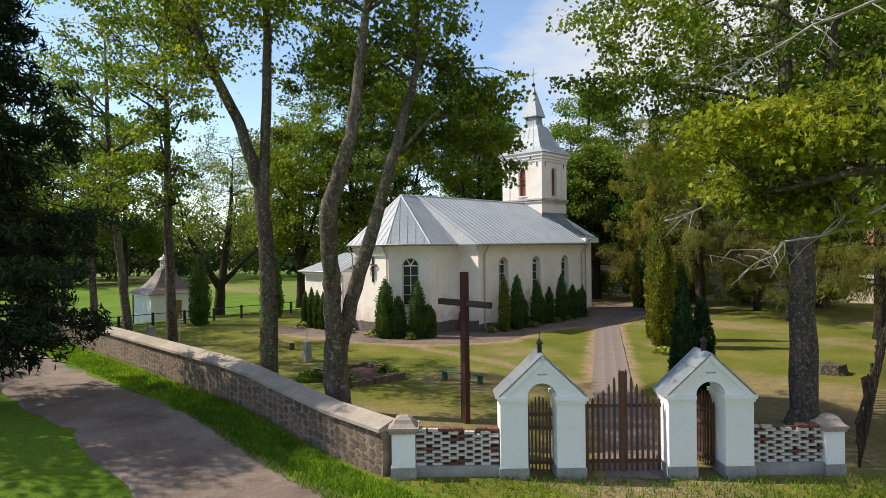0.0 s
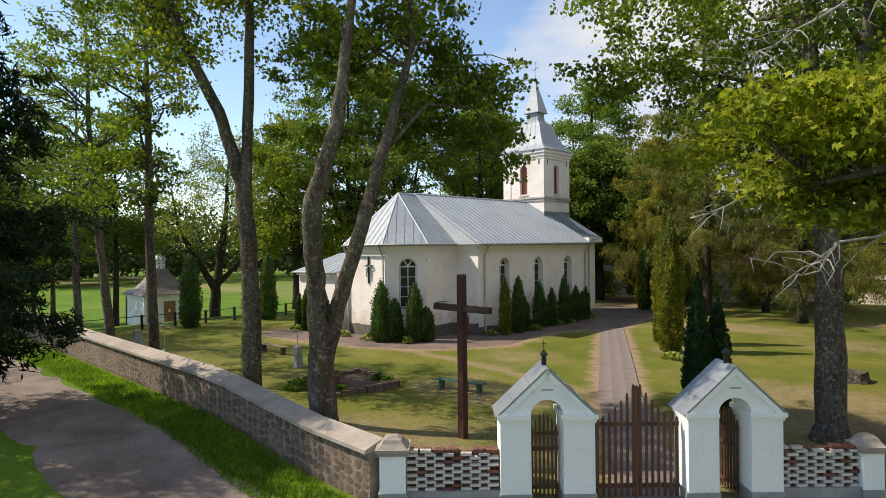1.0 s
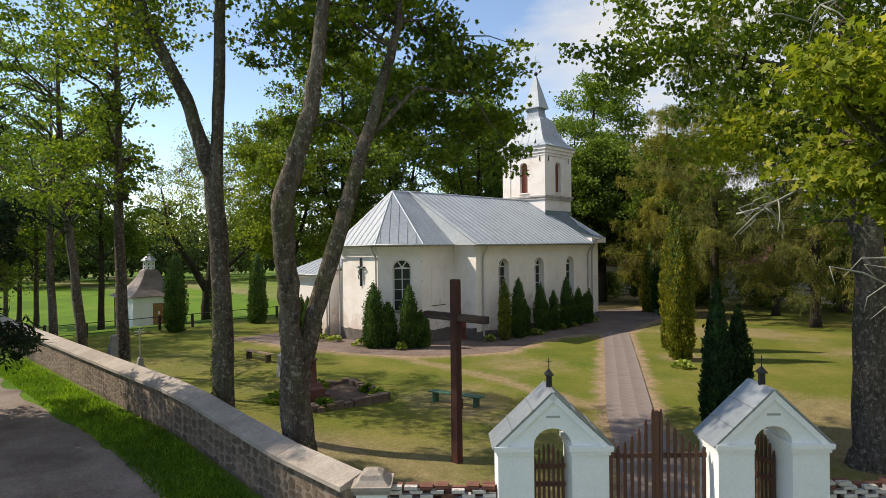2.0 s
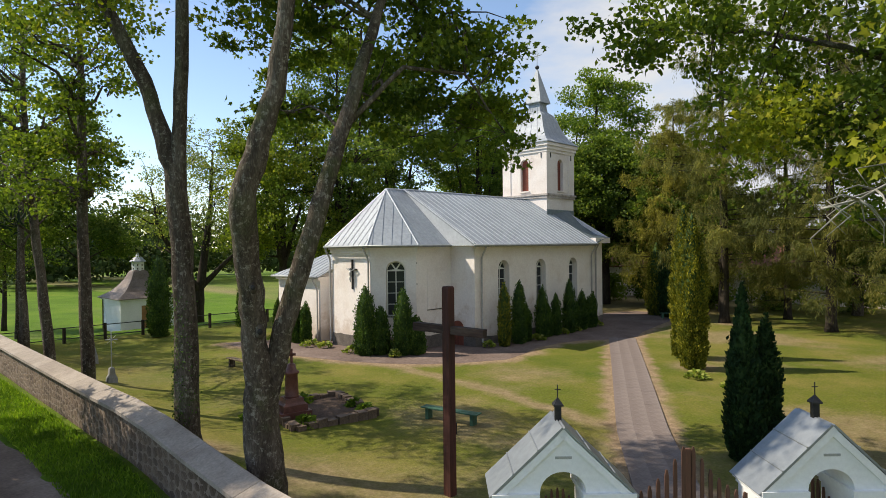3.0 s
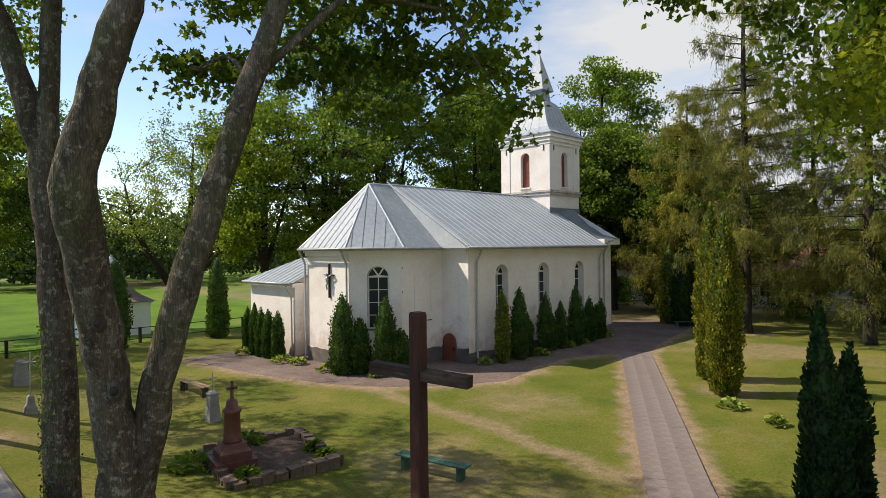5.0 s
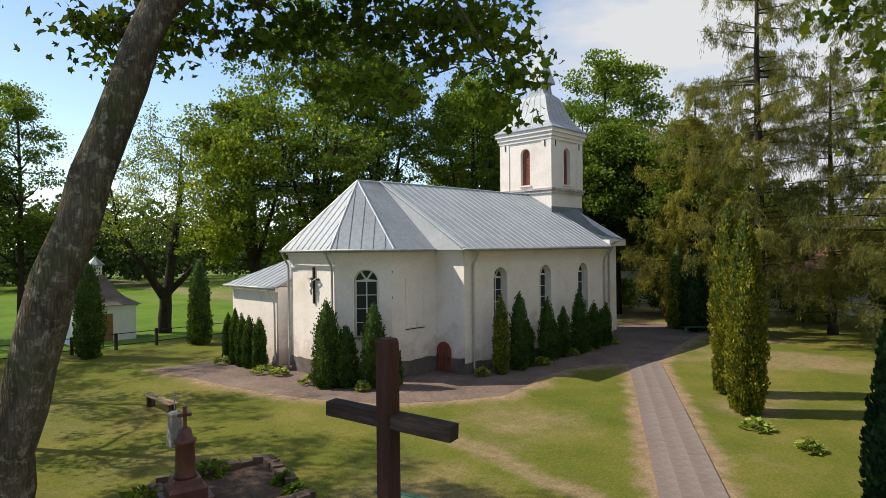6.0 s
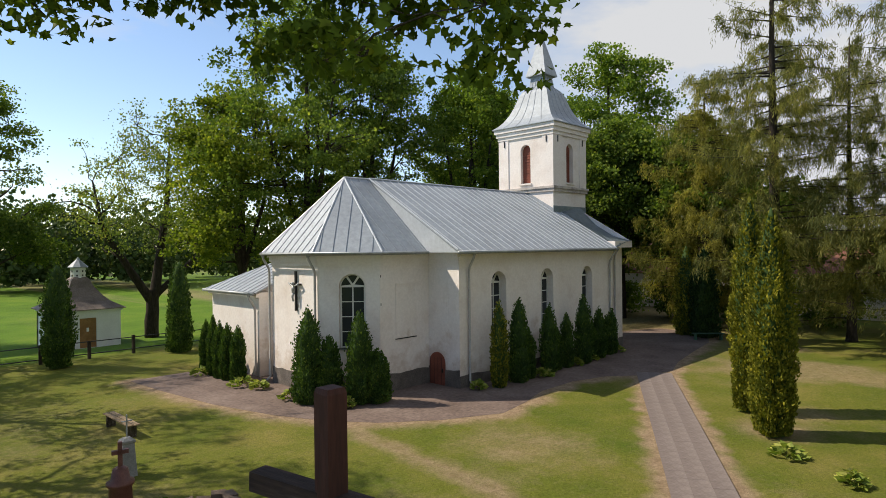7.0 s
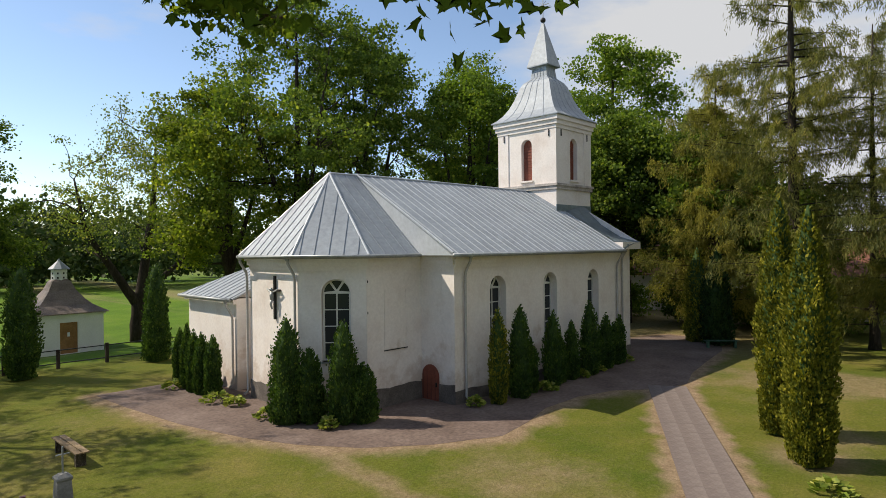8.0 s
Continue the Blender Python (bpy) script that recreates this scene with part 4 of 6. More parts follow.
gate_house(gate_pose(6.83, -0.02), "whitewashed masonry wicket gate standing beside the carriage gate")


def picket_mesh(h, w=0.07, t=0.028):
    bm = bmesh.new()
    bm_panel(bm, [(-w / 2, 0), (w / 2, 0), (w / 2, h - 0.09), (w * 0.2, h), (-w * 0.2, h), (-w / 2, h - 0.09)], [], t, Matrix.Identity(4))
    return mesh_of("picket", bm, M_BROWN)


def picket_leaf(m, width, heights, label, rails=(0.28, 1.36), category="gate"):
    g = thing("picket_gate", label, category, m, "picket gates")
    n = len(heights)
    for i, h in enumerate(heights):
        x = width * (i + 0.5) / n
        piece("picket", picket_mesh(h, min(0.062, width / n * 0.5)), g, pose(x, 0, 0.06))
    for z in rails:
        bm = bmesh.new()
        bm_box(bm, 0, width, 0.03, 0.075, z, z + 0.09)
        part("rail", bm, M_BROWN, g, bevel=0.006)
    for x in (0.05, width - 0.05):
        bm = bmesh.new()
        bm_box(bm, x - 0.03, x + 0.03, 0.02, 0.035, 0.1, rails[-1] + 0.2)
        part("stile", bm, M_BROWN, g)
    return g


def swoop(n, low, high, rising):
    hs = [low + (high - low) * (k / (n - 1)) ** 1.7 for k in range(n)]
    return hs if rising else hs[::-1]


# carriage gate, two leaves whose pickets rise to the middle
S0, S1 = 4.80, 6.81
half_w = (S1 - S0) / 2
picket_leaf(gate_pose(S0 + 0.03, 0.35), half_w - 0.04, swoop(7, 1.82, 2.56, True), "tall brown picket leaf of the carriage gate, closed", (0.25, 1.66))
picket_leaf(gate_pose(S0 + half_w + 0.01, 0.35), half_w - 0.04, swoop(7, 1.82, 2.56, False), "tall brown picket leaf of the carriage gate, closed", (0.25, 1.66))
bm = bmesh.new()
bm_box(bm, -0.042, 0.042, -0.04, 0.04, -0.3, 2.58)
gp_ = part("gate_post", bm, M_BROWN, None, bevel=0.012)
gp_.matrix_basis = gate_pose(S0 + half_w, 0.40)
tagged(gp_, "brown timber post in the middle of the gateway", "post")
picket_leaf(gate_pose(2.66 + 0.70, 0.4), 0.66, [1.66, 1.78, 1.88, 1.9, 1.88, 1.78, 1.66], "brown picket wicket, closed", (0.22, 1.1, 1.45))
picket_leaf(gate_pose(6.83 + 1.38, 0.5) @ pose(0, 0, 0, 0, 0, 112), 0.66, [1.66, 1.78, 1.88, 1.9, 1.88, 1.78, 1.66], "brown picket wicket, standing open", (0.22, 1.1, 1.45))

# bricks
M_BRICK = surface("whitewashed_brick", [(0.30, (0.20, 0.085, 0.06)), (0.42, (0.62, 0.58, 0.54)), (0.8, (0.76, 0.74, 0.71))], 3.5, 22, 0.3, 0.9, bump=0.5, pieces=0.2)
M_BRICK_RAW = surface("raw_red_brick", [(0.3, (0.16, 0.07, 0.05)), (0.7, (0.30, 0.13, 0.09))], 3, 22, 0.35, 0.95, bump=0.5, pieces=0.3)


def brick_mesh(l, mat):
    bm = bmesh.new()
    bm_box(bm, 0, l, 0, 0.12, 0, 0.064)
    return mesh_of("brick", bm, mat, bevel=0.006)


BRICKS = [brick_mesh(0.25, M_BRICK), brick_mesh(0.25, M_BRICK_RAW), brick_mesh(0.13, M_BRICK)]


def brick_screen(s0, s1, seed, label):
    rng = random.Random(seed)
    g = thing("brick_wall", label, "wall", gate_pose(s0, 0.18), kind="structure")
    L = s1 - s0
    bm = bmesh.new()
    bm_box(bm, 0, L, -0.06, 0.30, -0.4, 0.30)
    part("footing", bm, M_CONCRETE, g, "grey concrete footing", bevel=0.012)
    pitch = 0.405
    for r in range(11):
        z = 0.305 + r * 0.077
        x = -(r % 2) * pitch / 2
        while x < L:
            a, b = max(x, 0), min(x + 0.25, L)
            if b - a > 0.12:
                me = BRICKS[1] if rng.random() < 0.10 else BRICKS[0]
                piece("brick", me, g, pose(a, rng.uniform(-0.008, 0.008), z, 0, 0, rng.uniform(-1, 1)) @ Matrix.Diagonal(((b - a) / 0.25, 1, 1, 1)))
            x += pitch
    bm = bmesh.new()
    bm_box(bm, 0, L, 0.15, 0.24, 0.3, 1.15)
    part("backing", bm, M_BRICK_RAW, g, "red brick seen through the gaps")
    n = int(L / 0.27)
    for i in range(n):
        if rng.random() < 0.93:
            piece("brick", BRICKS[1] if rng.random() < 0.4 else BRICKS[0], g, pose(i * L / n, 0.0 + rng.uniform(-0.02, 0.03), 1.155, 0, 0, rng.uniform(-3, 3)))
            piece("brick", BRICKS[1], g, pose(i * L / n + 0.02, 0.125 + rng.uniform(-0.02, 0.02), 1.155, 0, 0, rng.uniform(-3, 3)))


brick_screen(0.56, 2.66, 3, "pierced screen wall of flaking whitewashed brick")
brick_screen(8.93, 10.76, 4, "pierced brick screen wall with worn whitewash")


def pier(m, label, cap=True):
    g = thing("pier", label, "pier", m)
    bm = bmesh.new()
    bm_box(bm, 0, 0.58, 0, 0.58, 0.1, 1.12)
    part("shaft", bm, M_WHITE, g, bevel=0.02)
    bm = bmesh.new()
    bm_box(bm, -0.03, 0.61, -0.03, 0.61, -0.5, 0.28)
    part("plinth", bm, M_CONCRETE, g, bevel=0.02)
    for z0, z1, o in ((1.12, 1.2, 0.05), (1.2, 1.27, 0.09)):
        bm = bmesh.new()
        bm_box(bm, -o, 0.58 + o, -o, 0.58 + o, z0, z1)
        part("cap_slab", bm, M_COPING, g, bevel=0.012)
    bm = bmesh.new()
    bm_lathe(bm, [(1.27, 0.34), (1.36, 0.24), (1.44, 0.2), (1.5, 0.1)], 4, 0.29, 0.29, (1, 1), True)
    part("cap", bm, M_COPING, g, bevel=0.01)
    return g


pier(gate_pose(-0.04, 0.0, 0.08), "white corner pier with a stepped concrete cap")
pier(gate_pose(10.76, 0.06, 0.04) @ Matrix.Diagonal((0.8, 0.8, 0.97, 1)), "white end pier with a stepped concrete cap")

# ---- field stone wall along the road ----
WALL_LINE = [(-21.46, -14.65), (-21.52, -10.0), (-21.54, -4.0), (-21.48, 4.0), (-21.36, 14.0), (-21.1, 30.0)]
WALL_H = 1.12


def stone_wall():
    rng = random.Random(11)
    g = thing("stone_wall", "field stone churchyard wall with a broad concrete coping", "wall", kind="structure")
    dense = []
    for a, b in zip(WALL_LINE, WALL_LINE[1:]):
        k = int(math.hypot(b[0] - a[0], b[1] - a[1]) / 1.7)
        dense += [(a[0] + (b[0] - a[0]) * i / k, a[1] + (b[1] - a[1]) * i / k) for i in range(k)]
    dense.append(WALL_LINE[-1])
    bm = bmesh.new()
    rows = []
    for x, y in dense:
        z = ground_z(x - 0.3, y)
        rows.append([bm.verts.new((x + dx, y, z + dz)) for dx, dz in ((-0.22, -0.8), (-0.22, WALL_H), (0.22, WALL_H), (0.22, -0.8))])
    for a, b in zip(rows, rows[1:]):
        for i in range(4):
            bm.faces.new((a[i], b[i], b[(i + 1) % 4], a[(i + 1) % 4]))
    bm.faces.new(rows[0])
    bm.faces.new(rows[-1][::-1])
    part("core", bm, M_MORTAR, g)
    meshes = []
    for k in range(14):
        bm = bmesh.new()
        n = rng.choice((5, 6, 7))
        ring = [(math.cos(2 * math.pi * i / n) * rng.uniform(0.8, 1.1), math.sin(2 * math.pi * i / n) * rng.uniform(0.8, 1.1)) for i in range(n)]
        a = [bm.verts.new((0.1, y, z)) for y, z in ring]
        b = [bm.verts.new((-0.35, y * 0.92, z * 0.92)) for y, z in ring]
        c = [bm.verts.new((-0.5, y * 0.6, z * 0.6)) for y, z in ring]
        for p, q in ((a, b), (b, c)):
            for i in range(n):
                bm.faces.new((p[i], p[(i + 1) % n], q[(i + 1) % n], q[i]))
        bm.faces.new(c)
        meshes.append(mesh_of("stone", bm, M_STONE))
    y, count = WALL_LINE[0][1], 0
    rest = bmesh.new()
    while y < 26:
        x = np.interp(y, [p[1] for p in WALL_LINE], [p[0] for p in WALL_LINE])
        z0 = ground_z(x - 0.3, y)
        z = z0 - 0.02
        w = rng.uniform(0.2, 0.36)
        while z < z0 + WALL_H - 0.08:
            h = min(rng.uniform(0.15, 0.30), z0 + WALL_H - z)
            m = pose(x - 0.215, y + rng.uniform(-0.05, 0.05) + w / 2, z + h / 2, rng.uniform(-8, 8)) @ Matrix.Diagonal((0.032, w * 0.54, h * 0.55, 1))
            if count < 300:
                piece("stone", rng.choice(meshes), g, m)
                count += 1
            else:
                tmp = rng.choice(meshes)
                add = [rest.verts.new(m @ v.co) for v in tmp.vertices]
                for p in tmp.polygons:
                    rest.faces.new([add[i] for i in p.vertices])
            z += h
        y += w
    tagged(part("stones", rest, M_STONE, g), kind="stuff")
    # coping slabs, slightly pitched, laid end to end
    for (x0, y0), (x1, y1) in zip(dense, dense[1:]):
        bm = bmesh.new()
        vs = []
        for x, y in ((x0, y0 + 0.008), (x1, y1 - 0.008)):
            z = ground_z(x - 0.3, y) + WALL_H + 0.002
            vs.append([bm.verts.new((x + dx, y, z + dz)) for dx, dz in ((-0.34, 0), (-0.34, 0.09), (0.22, 0.25), (0.34, 0.16), (0.34, 0))])
        for i in range(5):
            bm.faces.new((vs[0][i], vs[1][i], vs[1][(i + 1) % 5], vs[0][(i + 1) % 5]))
        bm.faces.new(vs[0])
        bm.faces.new(vs[1][::-1])
        part("coping_slab", bm, M_COPING, g, bevel=0.015)


# ---- plants ----
def grown(base, tips, rng, bm, r_of, jitter=0.25, steps=4, sides=6):
    """Branches from a start to an end, curving up and out."""
    for a, b, ra, rb in tips:
        a, b = Vector(a), Vector(b)
        pts = []
        for k in range(steps + 1):
            t = k / steps
            p = a.lerp(b, t)
            p.z += 0.12 * (b - a).length * math.sin(math.pi * t) * 0.6
            if 0 < k < steps:
                p += Vector((rng.uniform(-1, 1), rng.uniform(-1, 1), rng.uniform(-1, 1))) * jitter
            pts.append(p)
        bm_tube(bm, pts, [ra + (rb - ra) * k / steps for k in range(steps + 1)], sides)


def crown_points(blobs, n, nrng, shell=0.55):
    """Places of leaf clumps in a crown made of ellipsoids, denser towards the outside."""
    vol = np.array([b[1][0] * b[1][1] * b[1][2] if len(b) < 3 else b[2] for b in blobs])
    pick = nrng.choice(len(blobs), n, p=vol / vol.sum())
    d = nrng.normal(size=(n, 3))
    d /= np.linalg.norm(d, axis=1, keepdims=True)
    r = (shell + (1 - shell) * nrng.random(n) ** 0.6)[:, None] * (1 + 0.16 * nrng.normal(size=(n, 1)))
    c = np.array([b[0] for b in blobs])[pick]
    s = np.array([b[1] for b in blobs])[pick]
    return c + d * r * s


def leafy_tree(name, label, trunks, blobs, clumps, per_clump, leaf, spread, material, seed, bark=None, twigs=True, m=None, group="", limb_r=0.09, leaf_droop=0.3, second=None, lobed=False):
    """A tree: trunks are lists of (x, y, z, radius); boughs run from them to leaf clumps in the crown's ellipsoids."""
    rng, nrng = random.Random(seed), np.random.default_rng(seed)
    g = thing(name, label, "tree", m, group)
    bm = bmesh.new()
    for pts in trunks:
        dense, radii = [], []
        for a, b in zip(pts, pts[1:]):
            for k in range(4):
                t = k / 4
                dense.append(Vector(a[:3]).lerp(Vector(b[:3]), t) + Vector((rng.uniform(-1, 1), rng.uniform(-1, 1), 0)) * 0.03)
                radii.append(a[3] + (b[3] - a[3]) * t)
        dense.append(Vector(pts[-1][:3]))
        radii.append(pts[-1][3])
        bm_tube(bm, dense, radii, 12, 0.07, rng)
    part("trunk", bm, bark or M_BARK, g, smooth=True)
    pts = crown_points(blobs, clumps, nrng)
    # limbs: to a share of the clumps
    knots = [(Vector(a[:3]).lerp(Vector(b[:3]), t), a[3] + (b[3] - a[3]) * t) for tr in trunks for a, b in zip(tr, tr[1:]) for t in (0, 0.33, 0.67)]
    knots += [(Vector(tr[-1][:3]), tr[-1][3]) for tr in trunks]
    zmin = min(p[2] for p in pts) - 1.0
    knots = [k for k in knots if k[0].z > zmin - 1.5] or knots[-2:]
    bm = bmesh.new()
    limbs = []
    chosen = list(range(0, clumps, max(1, clumps // 26)))
    tips = []
    for i in chosen:
        e = Vector(pts[i])
        o, r = min(knots, key=lambda k: (k[0] - e).length + 0.6 * max(0, k[0].z - e.z + 1))
        tips.append((o, e, min(limb_r, r * 0.6), 0.018))
        limbs += [o.lerp(e, t) for t in (0.45, 0.7, 0.9)]
    grown(None, tips, rng, bm, None, 0.22, 4, 6)
    if twigs and limbs:
        L = np.array([tuple(v) for v in limbs])
        tips = []
        for i in range(0, clumps, 2):
            k = int(np.argmin(((L - pts[i]) ** 2).sum(1)))
            tips.append((Vector(L[k]), Vector(pts[i]), 0.028, 0.008))
        grown(None, tips, rng, bm, None, 0.08, 2, 4)
    tagged(part("branching", bm, bark or M_BARK, g, smooth=True), kind="stuff")
    n = clumps * per_clump
    base = np.repeat(pts, per_clump, axis=0)
    sp = np.repeat(nrng.uniform(0.6, 1.35, clumps), per_clump)[:, None] * spread
    off = nrng.normal(size=(n, 3)) * sp * np.array([1.1, 1.1, 0.5])
    ways = nrng.normal(size=(n, 3)) + np.array([0, 0, -leaf_droop])
    cards("crown", base + off, ways, leaf * nrng.uniform(0.6, 1.25, n), material, g, nrng, 0.85, lobed=lobed)
    # outer clumps whose sunlight is put into the leaf colour
    if second:
        more, k, count, mat2 = second
        p2 = np.repeat(crown_points(more, k, nrng), count, axis=0)
        p2 = p2 + nrng.normal(size=p2.shape) * spread * np.array([0.9, 0.9, 0.5])
        cards("sunlit_crown", p2, nrng.normal(size=p2.shape) + np.array([0, 0, -leaf_droop]), leaf * 0.85 * nrng.uniform(0.6, 1.25, len(p2)), mat2, g, nrng, 0.85, label="outer leaves in a sunlit yellow-green", lobed=True)
    return g


def thuja(name, label, x, y, h, r, n, seed, material, group="", lobes=4, tip=0.85, size=0.16):
    """A columnar conifer: uneven body under many upright sprays."""
    rng, nrng = random.Random(seed), np.random.default_rng(seed)
    g = thing(name, label, "conifer", pose(x, y, ground_z(x, y)), group)
    ph = rng.uniform(0, 6)

    def radius(t, a):
        prof = 1.0 - 0.22 * t if t < 0.5 else 0.89 * (1 - ((t - 0.5) / 0.5) ** 1.7) ** tip + 0.02
        prof *= 0.72 + 0.28 * min(1, t / 0.15)
        lump = 0.13 * math.sin(lobes * a + ph + 2.0 * math.sin(t * 5 + ph)) + 0.24 * noise.noise((math.cos(a) * 1.6 + seed, math.sin(a) * 1.6, t * h * 0.9)) + 0.26 * noise.noise((math.cos(a) * 4 + seed, math.sin(a) * 4, t * h * 3.2))
        return r * max(prof, 0.04) * (1 + lump)
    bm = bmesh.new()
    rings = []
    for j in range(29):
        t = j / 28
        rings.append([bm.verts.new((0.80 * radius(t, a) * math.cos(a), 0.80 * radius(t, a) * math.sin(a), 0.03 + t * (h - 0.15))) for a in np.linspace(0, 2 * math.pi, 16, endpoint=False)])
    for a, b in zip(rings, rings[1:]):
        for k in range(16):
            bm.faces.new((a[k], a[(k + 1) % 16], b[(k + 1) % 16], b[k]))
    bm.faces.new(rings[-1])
    # core in a darker green, standing for the shade between the sprays
    part("shaded_core", bm, L_CYPRESS, g, smooth=True)
    bm = bmesh.new()
    bm_tube(bm, [(0, 0, -0.1), (0, 0, h * 0.3)], [0.09, 0.06], 6)
    part("trunk", bm, M_BARK_DARK, g)
    ts = 1 - np.sqrt(nrng.random(n) * 0.985)
    an = nrng.random(n) * 2 * math.pi
    rr = np.array([radius(t, a) for t, a in zip(ts, an)]) * nrng.uniform(0.78, 1.10, n)
    c = np.stack([rr * np.cos(an), rr * np.sin(an), 0.06 + ts * h * 0.985], 1)
    w = np.stack([np.cos(an) * 0.55, np.sin(an) * 0.55, np.full(n, 1.0)], 1) + nrng.normal(size=(n, 3)) * 0.35
    cards("spray_cover", c, w, size * nrng.uniform(0.6, 1.3, n), material, g, nrng, 0.55)
    return g


def needle_tree(name, label, x, y, h, r0, reach, material, seed, z_low=1.5, per=26, whorls=34, droop=0.35, hang=0.5, bark=None, size=0.45, gaps=0.0, width=0.22):
    """A spruce or larch: a straight mast, uneven boughs that droop and turn up at the tip, side twigs and hanging needle sprays."""
    rng, nrng = random.Random(seed), np.random.default_rng(seed)
    g = thing(name, label, "conifer", pose(x, y, ground_z(x, y)))
    bm = bmesh.new()
    bm_tube(bm, [(0, 0, -0.2), (0, 0, 0.6), (0.05, 0, h * 0.3), (-0.05, 0.06, h * 0.65), (0, 0, h)], [r0 * 1.4, r0, r0 * 0.8, r0 * 0.45, 0.03], 10)
    part("trunk", bm, bark or M_BARK_DARK, g, smooth=True)
    bm = bmesh.new()
    cs, ws = [], []
    step = (h - z_low - 0.4) / (whorls - 1)
    for j in range(whorls):
        for k in range(rng.choice((4, 5, 6))):
            if rng.random() < gaps:
                continue
            z = min(h - 0.4, z_low + step * (j + rng.uniform(-0.9, 0.9)))
            t = max(0.0, (z - z_low) / (h - z_low))
            ln = reach * (1 - t) ** 0.5 * (0.55 + 0.45 * min(1, t / 0.15)) + 0.3
            a = rng.uniform(0, 2 * math.pi)
            l = ln * rng.uniform(0.5, 1.2)
            sag = droop * rng.uniform(0.5, 1.7)
            bend = rng.uniform(-0.25, 0.25)
            d = Vector((math.cos(a), math.sin(a), 0))
            cross = Vector((-d.y, d.x, 0))
            pts = [Vector((0, 0, z)) + d * (l * s) + cross * (bend * l * s * s) + Vector((0, 0, l * (0.12 * s - sag * s * s + 0.18 * s ** 4))) for s in (0, 0.35, 0.7, 1)]
            bm_tube(bm, pts, [0.045 + 0.01 * l / 3, 0.03, 0.018, 0.006], 5)
            m = max(6, int(per * l / reach) + 4)
            twigs = max(4, int(l * 3))
            lean = [(rng.uniform(0.15, 1.0), rng.uniform(-1, 1) * 0.30 * l, rng.uniform(0.25, 1.0) * hang * 1.6) for _ in range(twigs)]
            for _ in range(m):
                s, out, fall = rng.choice(lean)
                p = pts[0].lerp(pts[1], s / 0.35) if s < 0.35 else (pts[1].lerp(pts[2], (s - 0.35) / 0.35) if s < 0.7 else pts[2].lerp(pts[3], (s - 0.7) / 0.3))
                u = rng.random()
                side = cross * (out * u * (1 - 0.4 * s)) + d * (0.25 * abs(out) * u)
                cs.append(tuple(p + side + Vector((0, 0, -fall * u * u))))
                ws.append(tuple(side * 0.5 + d * 0.2 + Vector((0, 0, -hang * (0.4 + u)))))
    tagged(part("branching", bm, bark or M_BARK_DARK, g), kind="stuff")
    cs, ws = np.repeat(cs, 3, axis=0), np.repeat(ws, 3, axis=0)
    cs = cs + nrng.normal(size=cs.shape) * 0.13
    ws = ws + nrng.normal(size=ws.shape) * 0.4
    cards("needle_cover", cs, ws, size * nrng.uniform(0.5, 1.3, len(cs)), material, g, nrng, width)
    return g


stone_wall()

# maples along the wall: A forks high up, B forks low, C and D are slender
leafy_tree("maple_tree", "tall forked maple with grey bark beside the wall", [
    [(-20.05, -6.9, 0.3, 0.42), (-20.1, -6.95, 1.2, 0.32), (-20.25, -7.1, 5.5, 0.275), (-20.36, -6.97, 8.0, 0.265), (-20.55, -6.75, 9.0, 0.22), (-20.9, -6.35, 10.5, 0.19), (-21.7, -5.6, 12.8, 0.16), (-22.2, -5.0, 15.0, 0.10), (-22.4, -4.4, 18, 0.04)],
    [(-20.30, -7.02, 6.9, 0.17), (-20.31, -7.06, 8.2, 0.19), (-20.25, -7.2, 10.8, 0.17), (-20.2, -7.25, 14.5, 0.13), (-20.0, -7.0, 18.5, 0.05)]],
    [((-21.5, -5, 17), (3.6, 3.6, 3.8)), ((-19.3, -6.5, 18.5), (3.2, 3.2, 3.2)), ((-22.6, -2.5, 14.0), (2.2, 2.4, 1.8)), ((-22.8, -6.2, 12.6), (1.2, 1.2, 0.9))],
    230, 90, 0.16, 0.36, L_MAPLE, 21, m=pose(-0.25, 0.02, -0.15), second=([((-22.6, -7.6, 11.3), (1.5, 1.4, 0.9)), ((-21.6, -6.6, 14.2), (2.0, 2.0, 1.2))], 34, 46, L_SUNNY))
